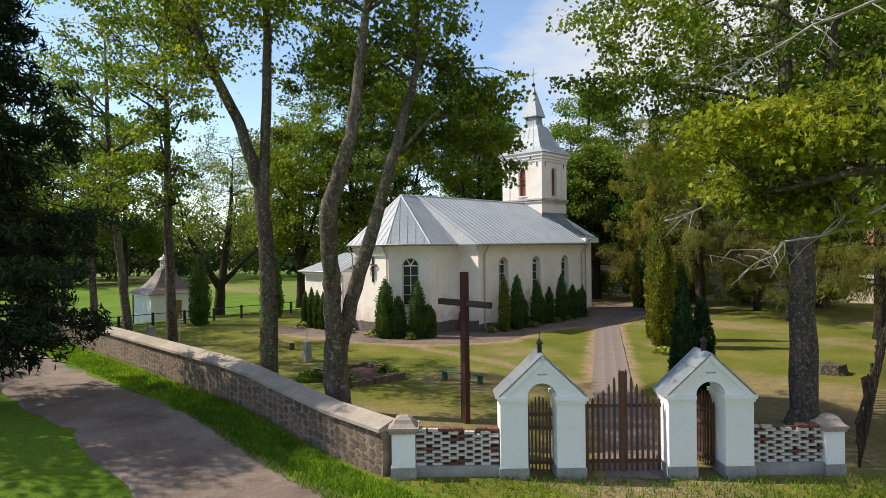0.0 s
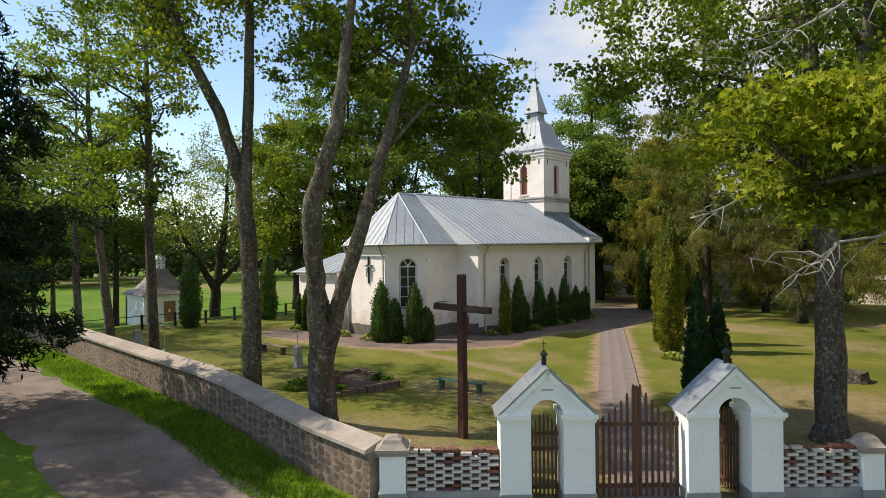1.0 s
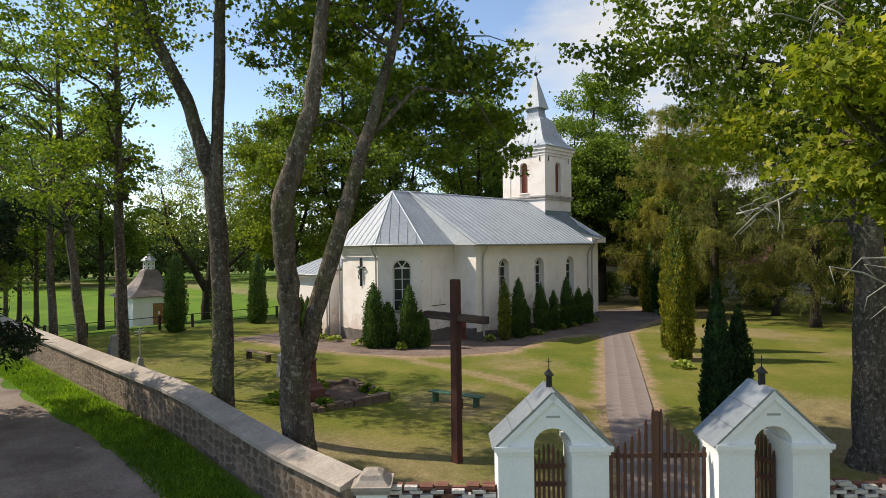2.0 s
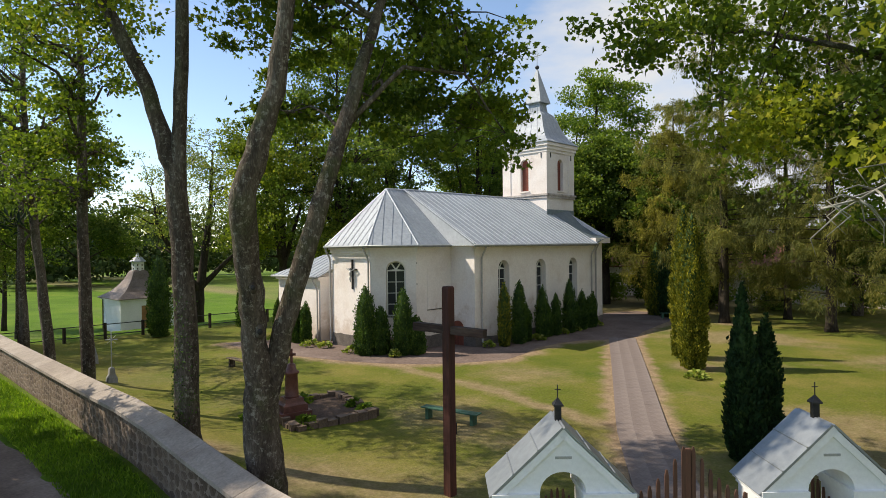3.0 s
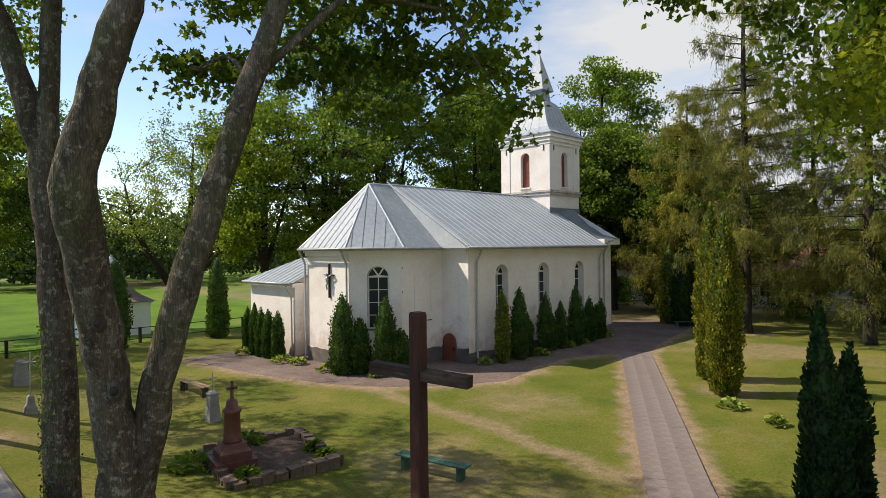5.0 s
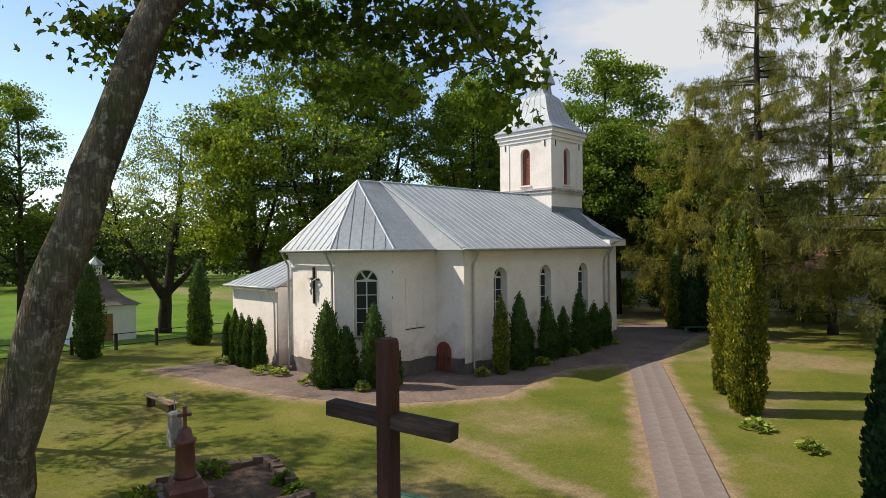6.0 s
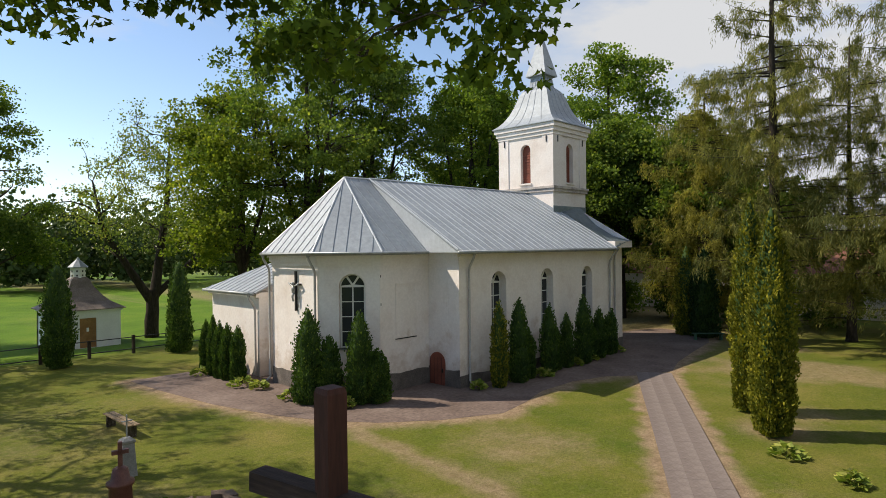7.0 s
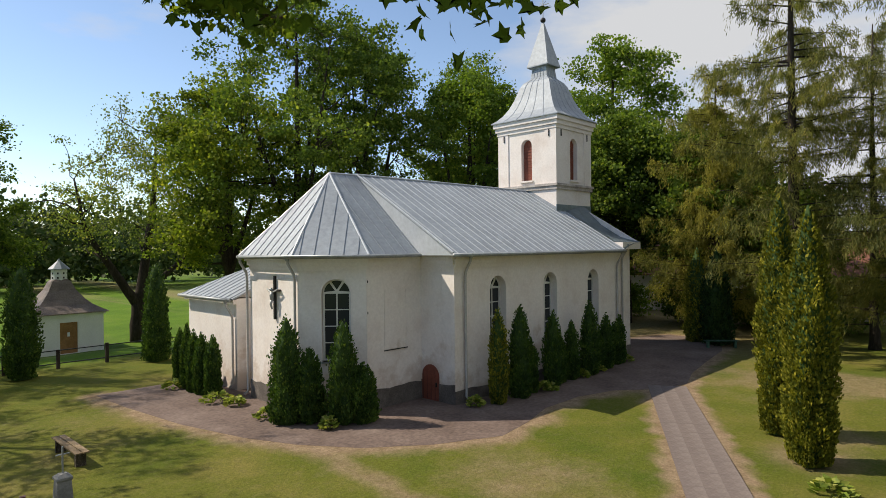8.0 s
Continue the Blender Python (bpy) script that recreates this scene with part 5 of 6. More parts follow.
leafy_tree("maple_tree", "leaning twin-stemmed maple with knots, beside the wall", [
    [(-20.05, -11.1, 0.1, 0.50), (-20.2, -11.2, 1.3, 0.40), (-20.34, -11.29, 2.7, 0.36), (-20.43, -11.4, 3.3, 0.30), (-20.6, -11.55, 4.4, 0.26), (-20.8, -11.78, 5.5, 0.25), (-21.2, -12.2, 7.0, 0.26), (-21.0, -12.45, 7.9, 0.22), (-20.75, -12.7, 9.1, 0.19), (-20.5, -12.9, 11.5, 0.14), (-20, -13, 15, 0.05)],
    [(-20.24, -11.22, 1.9, 0.2), (-20.22, -11.4, 2.9, 0.23), (-20.1, -11.8, 4.4, 0.22), (-19.82, -12.3, 6.08, 0.20), (-19.2, -12.4, 8.0, 0.18), (-18.56, -12.48, 9.84, 0.15), (-17.6, -12.2, 12, 0.10), (-17, -11.5, 15, 0.04)],
    [(-19.0, -12.4, 8.6, 0.07), (-17.5, -12.7, 10.2, 0.05), (-15.8, -13.1, 10.3, 0.035), (-14.5, -13.3, 9.0, 0.015)]],
    [((-18.5, -11, 14.2), (3.6, 3.0, 2.6)), ((-15.6, -9.4, 12.6), (2.6, 2.6, 1.6)), ((-16.4, -6.5, 12.8), (2.2, 2.2, 1.3)), ((-14.4, -12.4, 11.4), (1.8, 1.6, 0.8), 3.5),
     ((-14.45, -13.3, 8.6), (0.4, 0.4, 0.45), 1.3), ((-13.2, -7.6, 9.9), (0.9, 0.8, 0.4), 1.6), ((-13.6, -12.0, 9.9), (1.2, 1.0, 0.4), 2.4), ((-15.9, -9.6, 10.1), (1.2, 1.0, 0.4), 2.2),
     ((-17.6, -8.3, 9.9), (0.8, 0.8, 0.4), 1.2), ((-15.25, -11.6, 8.7), (0.7, 0.5, 0.25), 1.0), ((-14.6, -10.6, 10.6), (1.5, 1.3, 0.5), 4), ((-16.2, -11.8, 10.6), (1.5, 1.2, 0.5), 4)],
    330, 58, 0.165, 0.27, L_MAPLE, 22, m=pose(-0.33, 0, -0.17), lobed=True, limb_r=0.06)
forked = bpy.data.objects["maple_tree"]
nrng = np.random.default_rng(19)
k = nrng.random(900) ** 1.6
a = nrng.normal(3.6, 0.9, 900)
ring = np.interp(k * 4.6, [0, 1.2, 4.6], [0.40, 0.33, 0.29]) + nrng.uniform(-0.01, 0.05, 900)
cards("ivy", np.stack([-20.08 - 0.03 * k * 5 + ring * np.cos(a), -6.93 - 0.035 * k * 5 + ring * np.sin(a), 0.3 + k * 4.6], 1), nrng.normal(size=(900, 3)) + np.array([0, 0, -0.6]), nrng.uniform(0.03, 0.065, 900), L_THUJA, forked, nrng, 0.85, label="ivy leaves clinging to the trunk")
twin = bpy.data.objects["maple_tree.001"]
for x, y, z, r in ((-20.85, -11.98, 5.35, 0.10), (-20.62, -11.82, 4.45, 0.12), (-19.95, -12.28, 6.05, 0.09)):
    bm = bmesh.new()
    bmesh.ops.create_uvsphere(bm, u_segments=10, v_segments=7, radius=r, matrix=pose(x, y, z) @ Matrix.Diagonal((0.9, 0.75, 1.25, 1)))
    k = part("knot", bm, M_BARK, twin, smooth=True)
    # a black ball set into the knot gives the dark of its hole
    bm = bmesh.new()
    bmesh.ops.create_uvsphere(bm, u_segments=10, v_segments=7, radius=r * 0.55, matrix=pose(x - r * 0.28, y - r * 0.52, z) @ Matrix.Diagonal((1, 0.5, 1, 1)))
    part("hollow_shade", bm, M_BLACK, k, smooth=True)
leafy_tree("maple_tree", "slender maple in the row by the wall", [
    [(-20.2, 1.5, 0.2, 0.30), (-20.2, 1.5, 1.0, 0.24), (-20.35, 1.5, 6.5, 0.19), (-20.3, 1.7, 11, 0.14), (-20.3, 1.8, 16.5, 0.05)]],
    [((-20.5, 1.5, 14.5), (2.7, 2.7, 4.0)), ((-21, 2.5, 9.2), (2.4, 2.6, 1.3)), ((-19.6, 3.5, 10), (1.8, 2.2, 1.2))], 150, 66, 0.16, 0.30, L_MAPLE, 23, m=pose(-0.12, 0.04, -0.14))
leafy_tree("maple_tree", "slender maple in the row by the wall", [
    [(-20.0, 7.6, 0.2, 0.30), (-20.05, 7.7, 1.0, 0.23), (-20.5, 8.0, 6.5, 0.18), (-20.8, 8.2, 11, 0.13), (-20.9, 8.3, 17, 0.05)]],
    [((-20.9, 8.3, 15), (2.8, 2.8, 4.2)), ((-20.4, 9, 9.4), (2.3, 2.6, 1.6)), ((-22, 7.5, 8.2), (1.8, 1.8, 1.0))], 95, 60, 0.16, 0.30, L_MAPLE, 24, m=pose(-0.02, 0.05, -0.13))
leafy_tree("maple_tree", "slim tree further along the wall", [
    [(-19.6, 15.5, 0.1, 0.26), (-19.7, 15.6, 6, 0.17), (-19.5, 15.8, 15, 0.05)]],
    [((-19.6, 15.7, 13), (2.6, 2.6, 4.5)), ((-20.2, 15.8, 8), (1.8, 1.8, 1.4))], 64, 52, 0.18, 0.36, L_WOOD, 25, m=pose(0.11, 0.03, -0.1))
# maple by the gate and a bough of another that hangs in beside it
leafy_tree("maple_tree", "thick maple trunk inside the gate", [
    [(-9.0, -21.0, -0.1, 0.55), (-9.05, -21.05, 0.6, 0.42), (-9.4, -21.1, 4.5, 0.36), (-9.5, -21.1, 6.3, 0.32), (-9.3, -20.7, 10, 0.24), (-8.9, -20.5, 16, 0.08)],
    [(-9.45, -21.1, 5.2, 0.22), (-9.6, -21.25, 6.6, 0.25), (-10.2, -21.9, 9.5, 0.2), (-10.8, -22.6, 14, 0.08)]],
    [((-9.2, -20.6, 13.0), (4.6, 4.6, 4.0)), ((-10.2, -18.4, 13.6), (4.4, 4.2, 2.6)), ((-7.5, -22.5, 10.0), (3.4, 3.4, 2.0)), ((-8.8, -19.6, 9.4), (2.6, 2.4, 1.2)), ((-8.2, -18.5, 8.0), (2.4, 2.2, 1.6)), ((-11.0, -22.5, 8.6), (2.4, 2.4, 1.8)), ((-7, -21.5, 7.2), (2.6, 2.4, 1.4)), ((-10.0, -17.5, 11.2), (2.6, 2.2, 1.3), 5), ((-12.9, -15.6, 10.9), (1.7, 1.3, 0.6), 2.5), ((-11.2, -16.6, 11.0), (1.6, 1.4, 0.8), 2.5)],
    380, 84, 0.16, 0.33, L_MAPLE, 26, m=pose(-0.68, -0.16, 0), second=([((-12.3, -18.4, 8.3), (1.2, 1.0, 0.4)), ((-11.3, -18.9, 9.0), (0.9, 0.9, 0.4))], 30, 40, L_SUNNY))
# the boughs' sunlit yellow comes from the leaf colour
leafy_tree("maple_tree", "maple with sunlit yellow-green boughs that reach over the entrance", [
    [(-17.2, -28.6, 0.0, 0.5), (-17.3, -28.4, 4, 0.38), (-17.6, -27.8, 9, 0.28), (-17.8, -27.4, 15, 0.08)],
    [(-17.45, -28.1, 6.4, 0.16), (-18.4, -26.0, 7.2, 0.11), (-19.2, -24.4, 7.2, 0.07), (-19.9, -23.3, 6.9, 0.035)]],
    [((-19.6, -23.7, 7.6), (1.5, 1.1, 0.35), 5), ((-18.6, -24.8, 8.2), (1.5, 1.3, 0.4), 3), ((-17.4, -25.0, 9.8), (2.2, 1.8, 1.2), 1), ((-17.8, -27.4, 14), (4, 4, 3.4), 2), ((-18.7, -22.9, 7.0), (1.3, 1.0, 0.3), 4),
     ((-19.9, -23.0, 7.9), (1.0, 0.9, 0.3), 3), ((-17.2, -23.2, 8.5), (1.5, 1.3, 0.4), 4), ((-17.6, -22.3, 7.3), (1.2, 1.0, 0.3), 3), ((-18.9, -23.6, 6.5), (0.9, 0.8, 0.25), 2)],
    190, 60, 0.13, 0.20, L_SUNNY, 27, m=pose(-0.95, -0.14, -0.24), lobed=True, limb_r=0.05)


def dead_branch(main, seed, n):
    """A bare bough with lichen-covered twigs."""
    rng = random.Random(seed)
    dead = thing("dead_branch", "bare lichen-grey dead bough hanging from a maple", "branch", pose(-0.95, -0.14, -0.24))
    bm = bmesh.new()
    line = []
    for a, b in zip(main, main[1:]):
        line += [Vector(a).lerp(Vector(b), k / 3) + Vector((rng.uniform(-1, 1), rng.uniform(-1, 1), rng.uniform(-1, 1))) * 0.07 for k in range(3)]
    line.append(Vector(main[-1]))
    bm_tube(bm, line, [0.036 - 0.003 * k for k in range(10)], 6)
    part("bough", bm, M_TWIG, dead, smooth=True)
    for k in range(n):
        t = rng.uniform(0.15, 1)
        p = line[min(9, int(t * 9 + 0.5))]
        d = Vector((rng.uniform(-1, 0.7), rng.uniform(-0.6, 0.9), rng.uniform(-0.7, 0.35))).normalized()
        q = p + d * rng.uniform(0.25, 0.8)
        bm = bmesh.new()
        bm_tube(bm, [p, p.lerp(q, 0.5) + Vector((0, 0, 0.05)), q, q + Vector((rng.uniform(-0.2, 0.2), rng.uniform(-0.2, 0.2), -0.18))], [0.013, 0.009, 0.006, 0.003], 5)
        part("twig", bm, M_TWIG, dead, smooth=True)


dead_branch([(-18.6, -25.6, 7.0), (-19.2, -24.4, 6.5), (-19.9, -23.5, 6.05), (-20.3, -23.1, 5.65)], 5, 26)
dead_branch([(-16.8, -24.5, 10.6), (-17.6, -23.3, 10.1), (-18.3, -22.5, 9.5), (-18.8, -22.0, 9.0)], 6, 22)
dead_branch([(-17.0, -24.2, 7.6), (-18.0, -22.9, 7.0), (-18.9, -22.0, 6.8), (-19.7, -21.4, 6.5)], 7, 20)

needle_tree("spruce_tree", "dark spruce with drooping boughs beside the road", -27.9, -1.4, 15, 0.24, 4.7, L_SPRUCE, 31, 1.4, 90, 46, 0.34, 0.30, size=0.36)

# trees behind the church
def puff_crown(h, r, seed, low=0.30, puffs=26, size=0.36):
    """A broad crown as many rounded puffs set through an egg-shaped body."""
    k = random.Random(seed)
    out = []
    for i in range(puffs):
        t = (i + 0.5) / puffs
        z = h * (low + (0.93 - low) * t)
        q = (t - 0.36) / (0.64 if t > 0.36 else 0.62)
        ring = r * math.sqrt(max(0.06, 1 - q * q))
        a = i * 2.399 + k.uniform(-0.4, 0.4)
        d = ring * k.uniform(0.45, 0.92)
        p = r * size * k.uniform(0.75, 1.25)
        out.append(((d * math.cos(a), d * math.sin(a), z), (p, p, p * k.uniform(0.6, 0.85))))
    return out


# crowns other than L_WOOD carry their sunlight in a lighter leaf colour
BACK = [
    ("lime_tree", 5.6, 31.5, 21.5, 6.2, L_LIME, 41), ("lime_tree", 10.0, 28.0, 29.5, 9.0, L_WOOD, 42), ("lime_tree", 16.5, 27.0, 27.0, 6.6, L_WOOD, 43),
    ("maple_tree", 25.0, 22.0, 23.5, 6.0, L_LEAFY, 44), ("maple_tree", 33.0, 11.4, 25.8, 6.0, L_LEAFY, 45), ("lime_tree", 30.0, 25.0, 25.0, 6.5, L_WOOD, 46),
    ("maple_tree", 27.5, 7.5, 17.0, 5.0, L_WOOD, 48), ("maple_tree", 29.5, 2.0, 16.0, 5.0, L_WOOD, 49), ("maple_tree", 24.5, 13.5, 18.0, 4.6, L_WOOD, 50)]
for nm, x, y, h, r, mat, seed in BACK:
    forks = [[(0.1, 0, h * 0.22, 0.26), (r * 0.3 * math.cos(w), r * 0.3 * math.sin(w), h * 0.5, 0.15), (r * 0.5 * math.cos(w), r * 0.5 * math.sin(w), h * 0.78, 0.04)] for w in (0.5 + seed, 2.6 + seed, 4.7 + seed)]
    leafy_tree(nm, "broad dark green tree behind the church" if mat is L_WOOD else "sunlit yellow-green tree behind the church", [[(0, 0, -0.3, 0.55), (0.1, 0, 3, 0.42), (0.2, 0.1, h * 0.5, 0.26), (0.2, 0.1, h * 0.88, 0.08)], *forks],
               puff_crown(h, r, seed), 400, 92, 0.27, 0.50, mat, seed, M_BARK_DARK, True, pose(x, y, ground_z(x, y)), "trees behind the church", 0.14)
leafy_tree("maple_tree", "spreading maple with a bent trunk in the field", [
    [(0, 0, -0.2, 0.5), (0, 0, 2.4, 0.42), (0.3, 0, 3.4, 0.36), (1.2, 0.2, 8.5, 0.2), (1.5, 0.2, 13, 0.06)], [(0, 0, 2.4, 0.34), (-1.4, -0.4, 4.2, 0.26), (-3.4, -0.8, 7.0, 0.14), (-4, -0.8, 10, 0.05)], [(0.1, 0, 2.6, 0.26), (2.0, -0.4, 4.4, 0.18), (4.0, -0.6, 6.0, 0.08)]],
    [((0, 0, 9.5), (5.4, 5, 3.6)), ((-3.6, -0.8, 8.0), (2.8, 2.8, 2.2)), ((3.8, -0.5, 7.5), (2.8, 2.8, 2)), ((0.5, 0, 13), (3.4, 3.4, 2))], 250, 54, 0.16, 0.42, L_THIN, 51, M_BARK_DARK, True, pose(4.1, 47.6, -2.8) @ Matrix.Diagonal((1.42, 1.42, 1.56, 1)))
leafy_tree("oak_tree", "airy tree in the field behind the chapel", [
    [(0, 0, -0.2, 0.3), (0.1, 0, 4, 0.22), (0.3, 0, 15, 0.05)]], [((0, 0, 12), (3.4, 3.4, 4.4)), ((-0.6, 1, 7.5), (2.6, 2.6, 1.6))], 170, 70, 0.22, 0.6, L_LIME, 52, M_BARK_DARK, True, pose(-13.0, 58.0, ground_z(-13, 58)))
leafy_tree("oak_tree", "field tree by the fence", [
    [(0, 0, -0.2, 0.35), (0.1, 0, 3, 0.26), (0.2, 0, 10, 0.1)]], [((0, 0, 9), (4.6, 4.6, 5)), ((2, 1, 5.5), (3, 3, 2))], 240, 80, 0.26, 0.7, L_THIN, 53, M_BARK_DARK, True, pose(-21.0, 40.0, ground_z(-21, 40)))
leafy_tree("oak_tree", "tree beyond the lane", [
    [(0, 0, -0.2, 0.35), (0.1, 0, 3, 0.26), (0.2, 0, 12, 0.1)]], [((0, 0, 11), (5.2, 5.2, 6)), ((2, 1, 5.5), (3.6, 3.6, 2.4))], 260, 80, 0.28, 0.75, L_WOOD, 54, M_BARK_DARK, True, pose(-31.0, 33.0, ground_z(-31, 33)))

for x, y, h, r, mat, seed in ((-31.8, 1.2, 15, 4.2, L_WOOD, 37), (-23.5, 25.0, 17, 4.0, L_WOOD, 38), (-19.8, 30.0, 24, 5.0, L_LEAFY, 39), (-36, 14, 16, 5, L_WOOD, 40), (-15.0, 41.0, 22, 5.0, L_WOOD, 33), (-15.0, 54.0, 24, 5.4, L_LEAFY, 34), (-24.0, 50.0, 26, 6.0, L_THIN, 35), (-28.0, 26.0, 21, 4.6, L_LEAFY, 36)):
    bl = [((0, 0, h * 0.66), (r * 0.9, r * 0.9, h * 0.26)), ((r * 0.4, r * 0.3, h * 0.45), (r * 0.6, r * 0.6, h * 0.13)), ((-r * 0.5, 0.2, h * 0.52), (r * 0.6, r * 0.6, h * 0.13))]
    leafy_tree("maple_tree", "tree beside the lane", [[(0, 0, -0.3, 0.3), (0.1, 0, 3, 0.22), (0.2, 0.1, h * 0.5, 0.15), (0.2, 0.1, h * 0.85, 0.05)]], bl, 170, 70, 0.19, 0.42, mat, seed, M_BARK, True, pose(x, y, ground_z(x, y)), "trees beside the lane", 0.09)

leafy_tree("birch_tree", "tall airy tree in the field beside the chapel", [[(0, 0, -0.3, 0.3), (0.1, 0, 4, 0.24), (0.2, 0.1, 11, 0.16), (0.1, 0.1, 19, 0.04)]],
           puff_crown(21, 3.6, 59, 0.36, 18, 0.34), 280, 90, 0.2, 0.42, L_WOOD, 59, M_BARK_DARK, True, pose(-11.3, 35.2, ground_z(-11.3, 35.2)), "", 0.09)
# larches and other trees to the south-west
needle_tree("larch_tree", "golden-brown larch behind the paved turn", 25.6, -0.4, 18.5, 0.28, 5.4, L_LARCH_GOLD, 60, 2.0, 230, 32, 0.2, 0.8, size=0.29, gaps=0.08, width=0.14)
needle_tree("larch_tree", "tall larch with pale feathery boughs", 19.8, -6.6, 27, 0.36, 6.2, L_LARCH, 61, 3.5, 330, 34, 0.18, 0.8, size=0.29, gaps=0.24, width=0.14)
needle_tree("larch_tree", "larch with hanging boughs", 19.5, -13.5, 25, 0.34, 6.0, L_LARCH, 62, 2.4, 300, 30, 0.22, 0.8, size=0.29, gaps=0.30, width=0.13)
needle_tree("larch_tree", "larch at the edge of the lawn", 12.5, -20.0, 23, 0.32, 5.4, L_LARCH, 63, 3.0, 250, 28, 0.22, 0.8, size=0.29, gaps=0.36, width=0.12)
needle_tree("larch_tree", "young larch in front of the house", 25.0, -9.5, 19, 0.28, 5.0, L_LARCH, 69, 2.0, 280, 26, 0.22, 0.8, size=0.28, gaps=0.36, width=0.11)
for nm, x, y, h, r, mat, seed in (("lime_tree", 27.0, -4.0, 12, 4.0, L_WOOD, 64), ("maple_tree", 24.0, -19.0, 20, 6.0, L_WOOD, 65), ("maple_tree", 9.0, -27.0, 19, 6.0, L_MAPLE, 66), ("lime_tree", 31.0, -13.0, 9.5, 3.6, L_WOOD, 67), ("maple_tree", 3.0, -24.5, 17, 4.5, L_MAPLE, 68), ("maple_tree", -4.0, -25.0, 20, 5.5, L_MAPLE, 57), ("lime_tree", 30.0, -20.0, 23, 6.5, L_WOOD, 58)):
    k = random.Random(seed)
    bl = [((0, 0, h * 0.6), (r * 0.85, r * 0.85, h * 0.28))]
    for a in range(5):
        w = a * 1.26 + k.uniform(-0.3, 0.3)
        bl.append(((r * 0.6 * math.cos(w), r * 0.6 * math.sin(w), h * k.uniform(0.4, 0.8)), (r * 0.5, r * 0.5, h * 0.13)))
    leafy_tree(nm, "dark leafy tree at the south-west edge of the churchyard", [[(0, 0, -0.3, 0.42), (0.1, 0, 3, 0.34), (0.2, 0.1, h * 0.5, 0.22), (0.2, 0.1, h * 0.85, 0.07)]], bl, 240, 76, 0.25, 0.48, mat, seed, M_BARK, True, pose(x, y, 0), "trees by the lawn", 0.12)

for i, (x, y, h, r) in enumerate(((30.5, 14.0, 5.0, 2.4), (31.0, 9.5, 3.2, 2.0), (30.0, 3.5, 4.6, 2.2), (31.5, -1.0, 3.4, 2.0), (32.0, -6.5, 4.2, 2.4), (33.0, -13.0, 4.0, 2.4), (27.5, 10.5, 6.5, 2.6))):
    leafy_tree("shrub", "dense dark shrub before the house", [[(0, 0, -0.2, 0.08), (0.1, 0, h * 0.4, 0.05), (0.1, 0.1, h * 0.8, 0.02)]], [((0, 0, h * 0.5), (r, r, h * 0.45)), ((r * 0.5, r * 0.4, h * 0.4), (r * 0.6, r * 0.6, h * 0.35))],
               90, 50, 0.26, 0.4, L_WOOD, 180 + i, M_BARK_DARK, False, pose(x, y, 0), "shrubs before the house", 0.03)

# thujas
thuja("thuja", "golden-green columnar thuja, one of a close pair", 4.14, -10.04, 8.0, 0.66, 15000, 71, L_THUJA_GOLD, "thuja pair", size=0.125)
thuja("thuja", "golden-green columnar thuja, one of a close pair", 1.64, -11.47, 7.5, 0.66, 15000, 72, L_THUJA_GOLD, "thuja pair", size=0.125)
for i, (x, y, h, r) in enumerate(((-9.6, -17.3, 4.2, 0.44), (-9.0, -17.1, 4.9, 0.30), (-8.3, -17.5, 4.0, 0.38))):
    thuja("thuja", "dark green columnar thuja near the gate", x, y, h, r, 4500, 73 + i, L_CYPRESS, "dark thujas by the path", size=0.15)
for i, (x, y, h, r) in enumerate(((0.95, -0.72, 3.95, 0.48), (2.35, -0.75, 3.95, 0.62), (3.25, -0.62, 2.4, 0.4), (4.95, -0.62, 3.45, 0.55), (5.75, -0.5, 2.2, 0.38), (6.6, -0.55, 2.85, 0.45), (8.1, -0.62, 3.7, 0.55), (9.3, -0.4, 2.0, 0.4), (10.0, -0.45, 2.85, 0.5), (11.2, -0.3, 2.35, 0.42), (11.8, -0.25, 2.6, 0.42))):
    thuja("thuja", "small dark green thuja against the nave wall", x, y, h, r * 0.8, 2600, 80 + i, L_THUJA_GOLD if i == 0 else L_THUJA, "thujas along the church wall", size=0.13)
for i, (x, y, h, r) in enumerate(((-6.2, 3.3, 3.95, 0.72), (-5.6, 2.75, 2.75, 0.62), (-4.85, 1.75, 3.8, 0.66), (-4.3, 1.3, 2.2, 0.6), (-6.2, 9.2, 2.7, 0.5), (-6.35, 9.9, 2.75, 0.5), (-6.4, 10.6, 2.8, 0.48), (-6.35, 11.4, 3.0, 0.42), (-6.3, 12.3, 2.7, 0.42))):
    thuja("thuja", "clipped green thuja beside the apse wall", x, y, h, r * (0.86 if y < 5 else 0.72), 3400, 95 + i, L_THUJA, "thujas round the apse", size=0.13)
thuja("thuja", "tall columnar thuja by the chapel fence", -11.0, 19.7, 5.6, 0.74, 5500, 110, L_THUJA, "thujas by the fence", tip=0.55, size=0.15)
thuja("thuja", "tall columnar thuja by the chapel fence", -4.6, 19.6, 5.6, 0.70, 5500, 111, L_THUJA, "thujas by the fence", tip=0.55, size=0.15)
thuja("thuja", "tall thuja in the shade west of the church", 21.5, -0.6, 6.2, 0.8, 4000, 112, L_THUJA_GOLD, "thujas west of the church", size=0.2)
thuja("thuja", "tall thuja in the shade west of the church", 21.0, -2.0, 6.0, 0.9, 4000, 113, L_CYPRESS, "thujas west of the church", size=0.2)


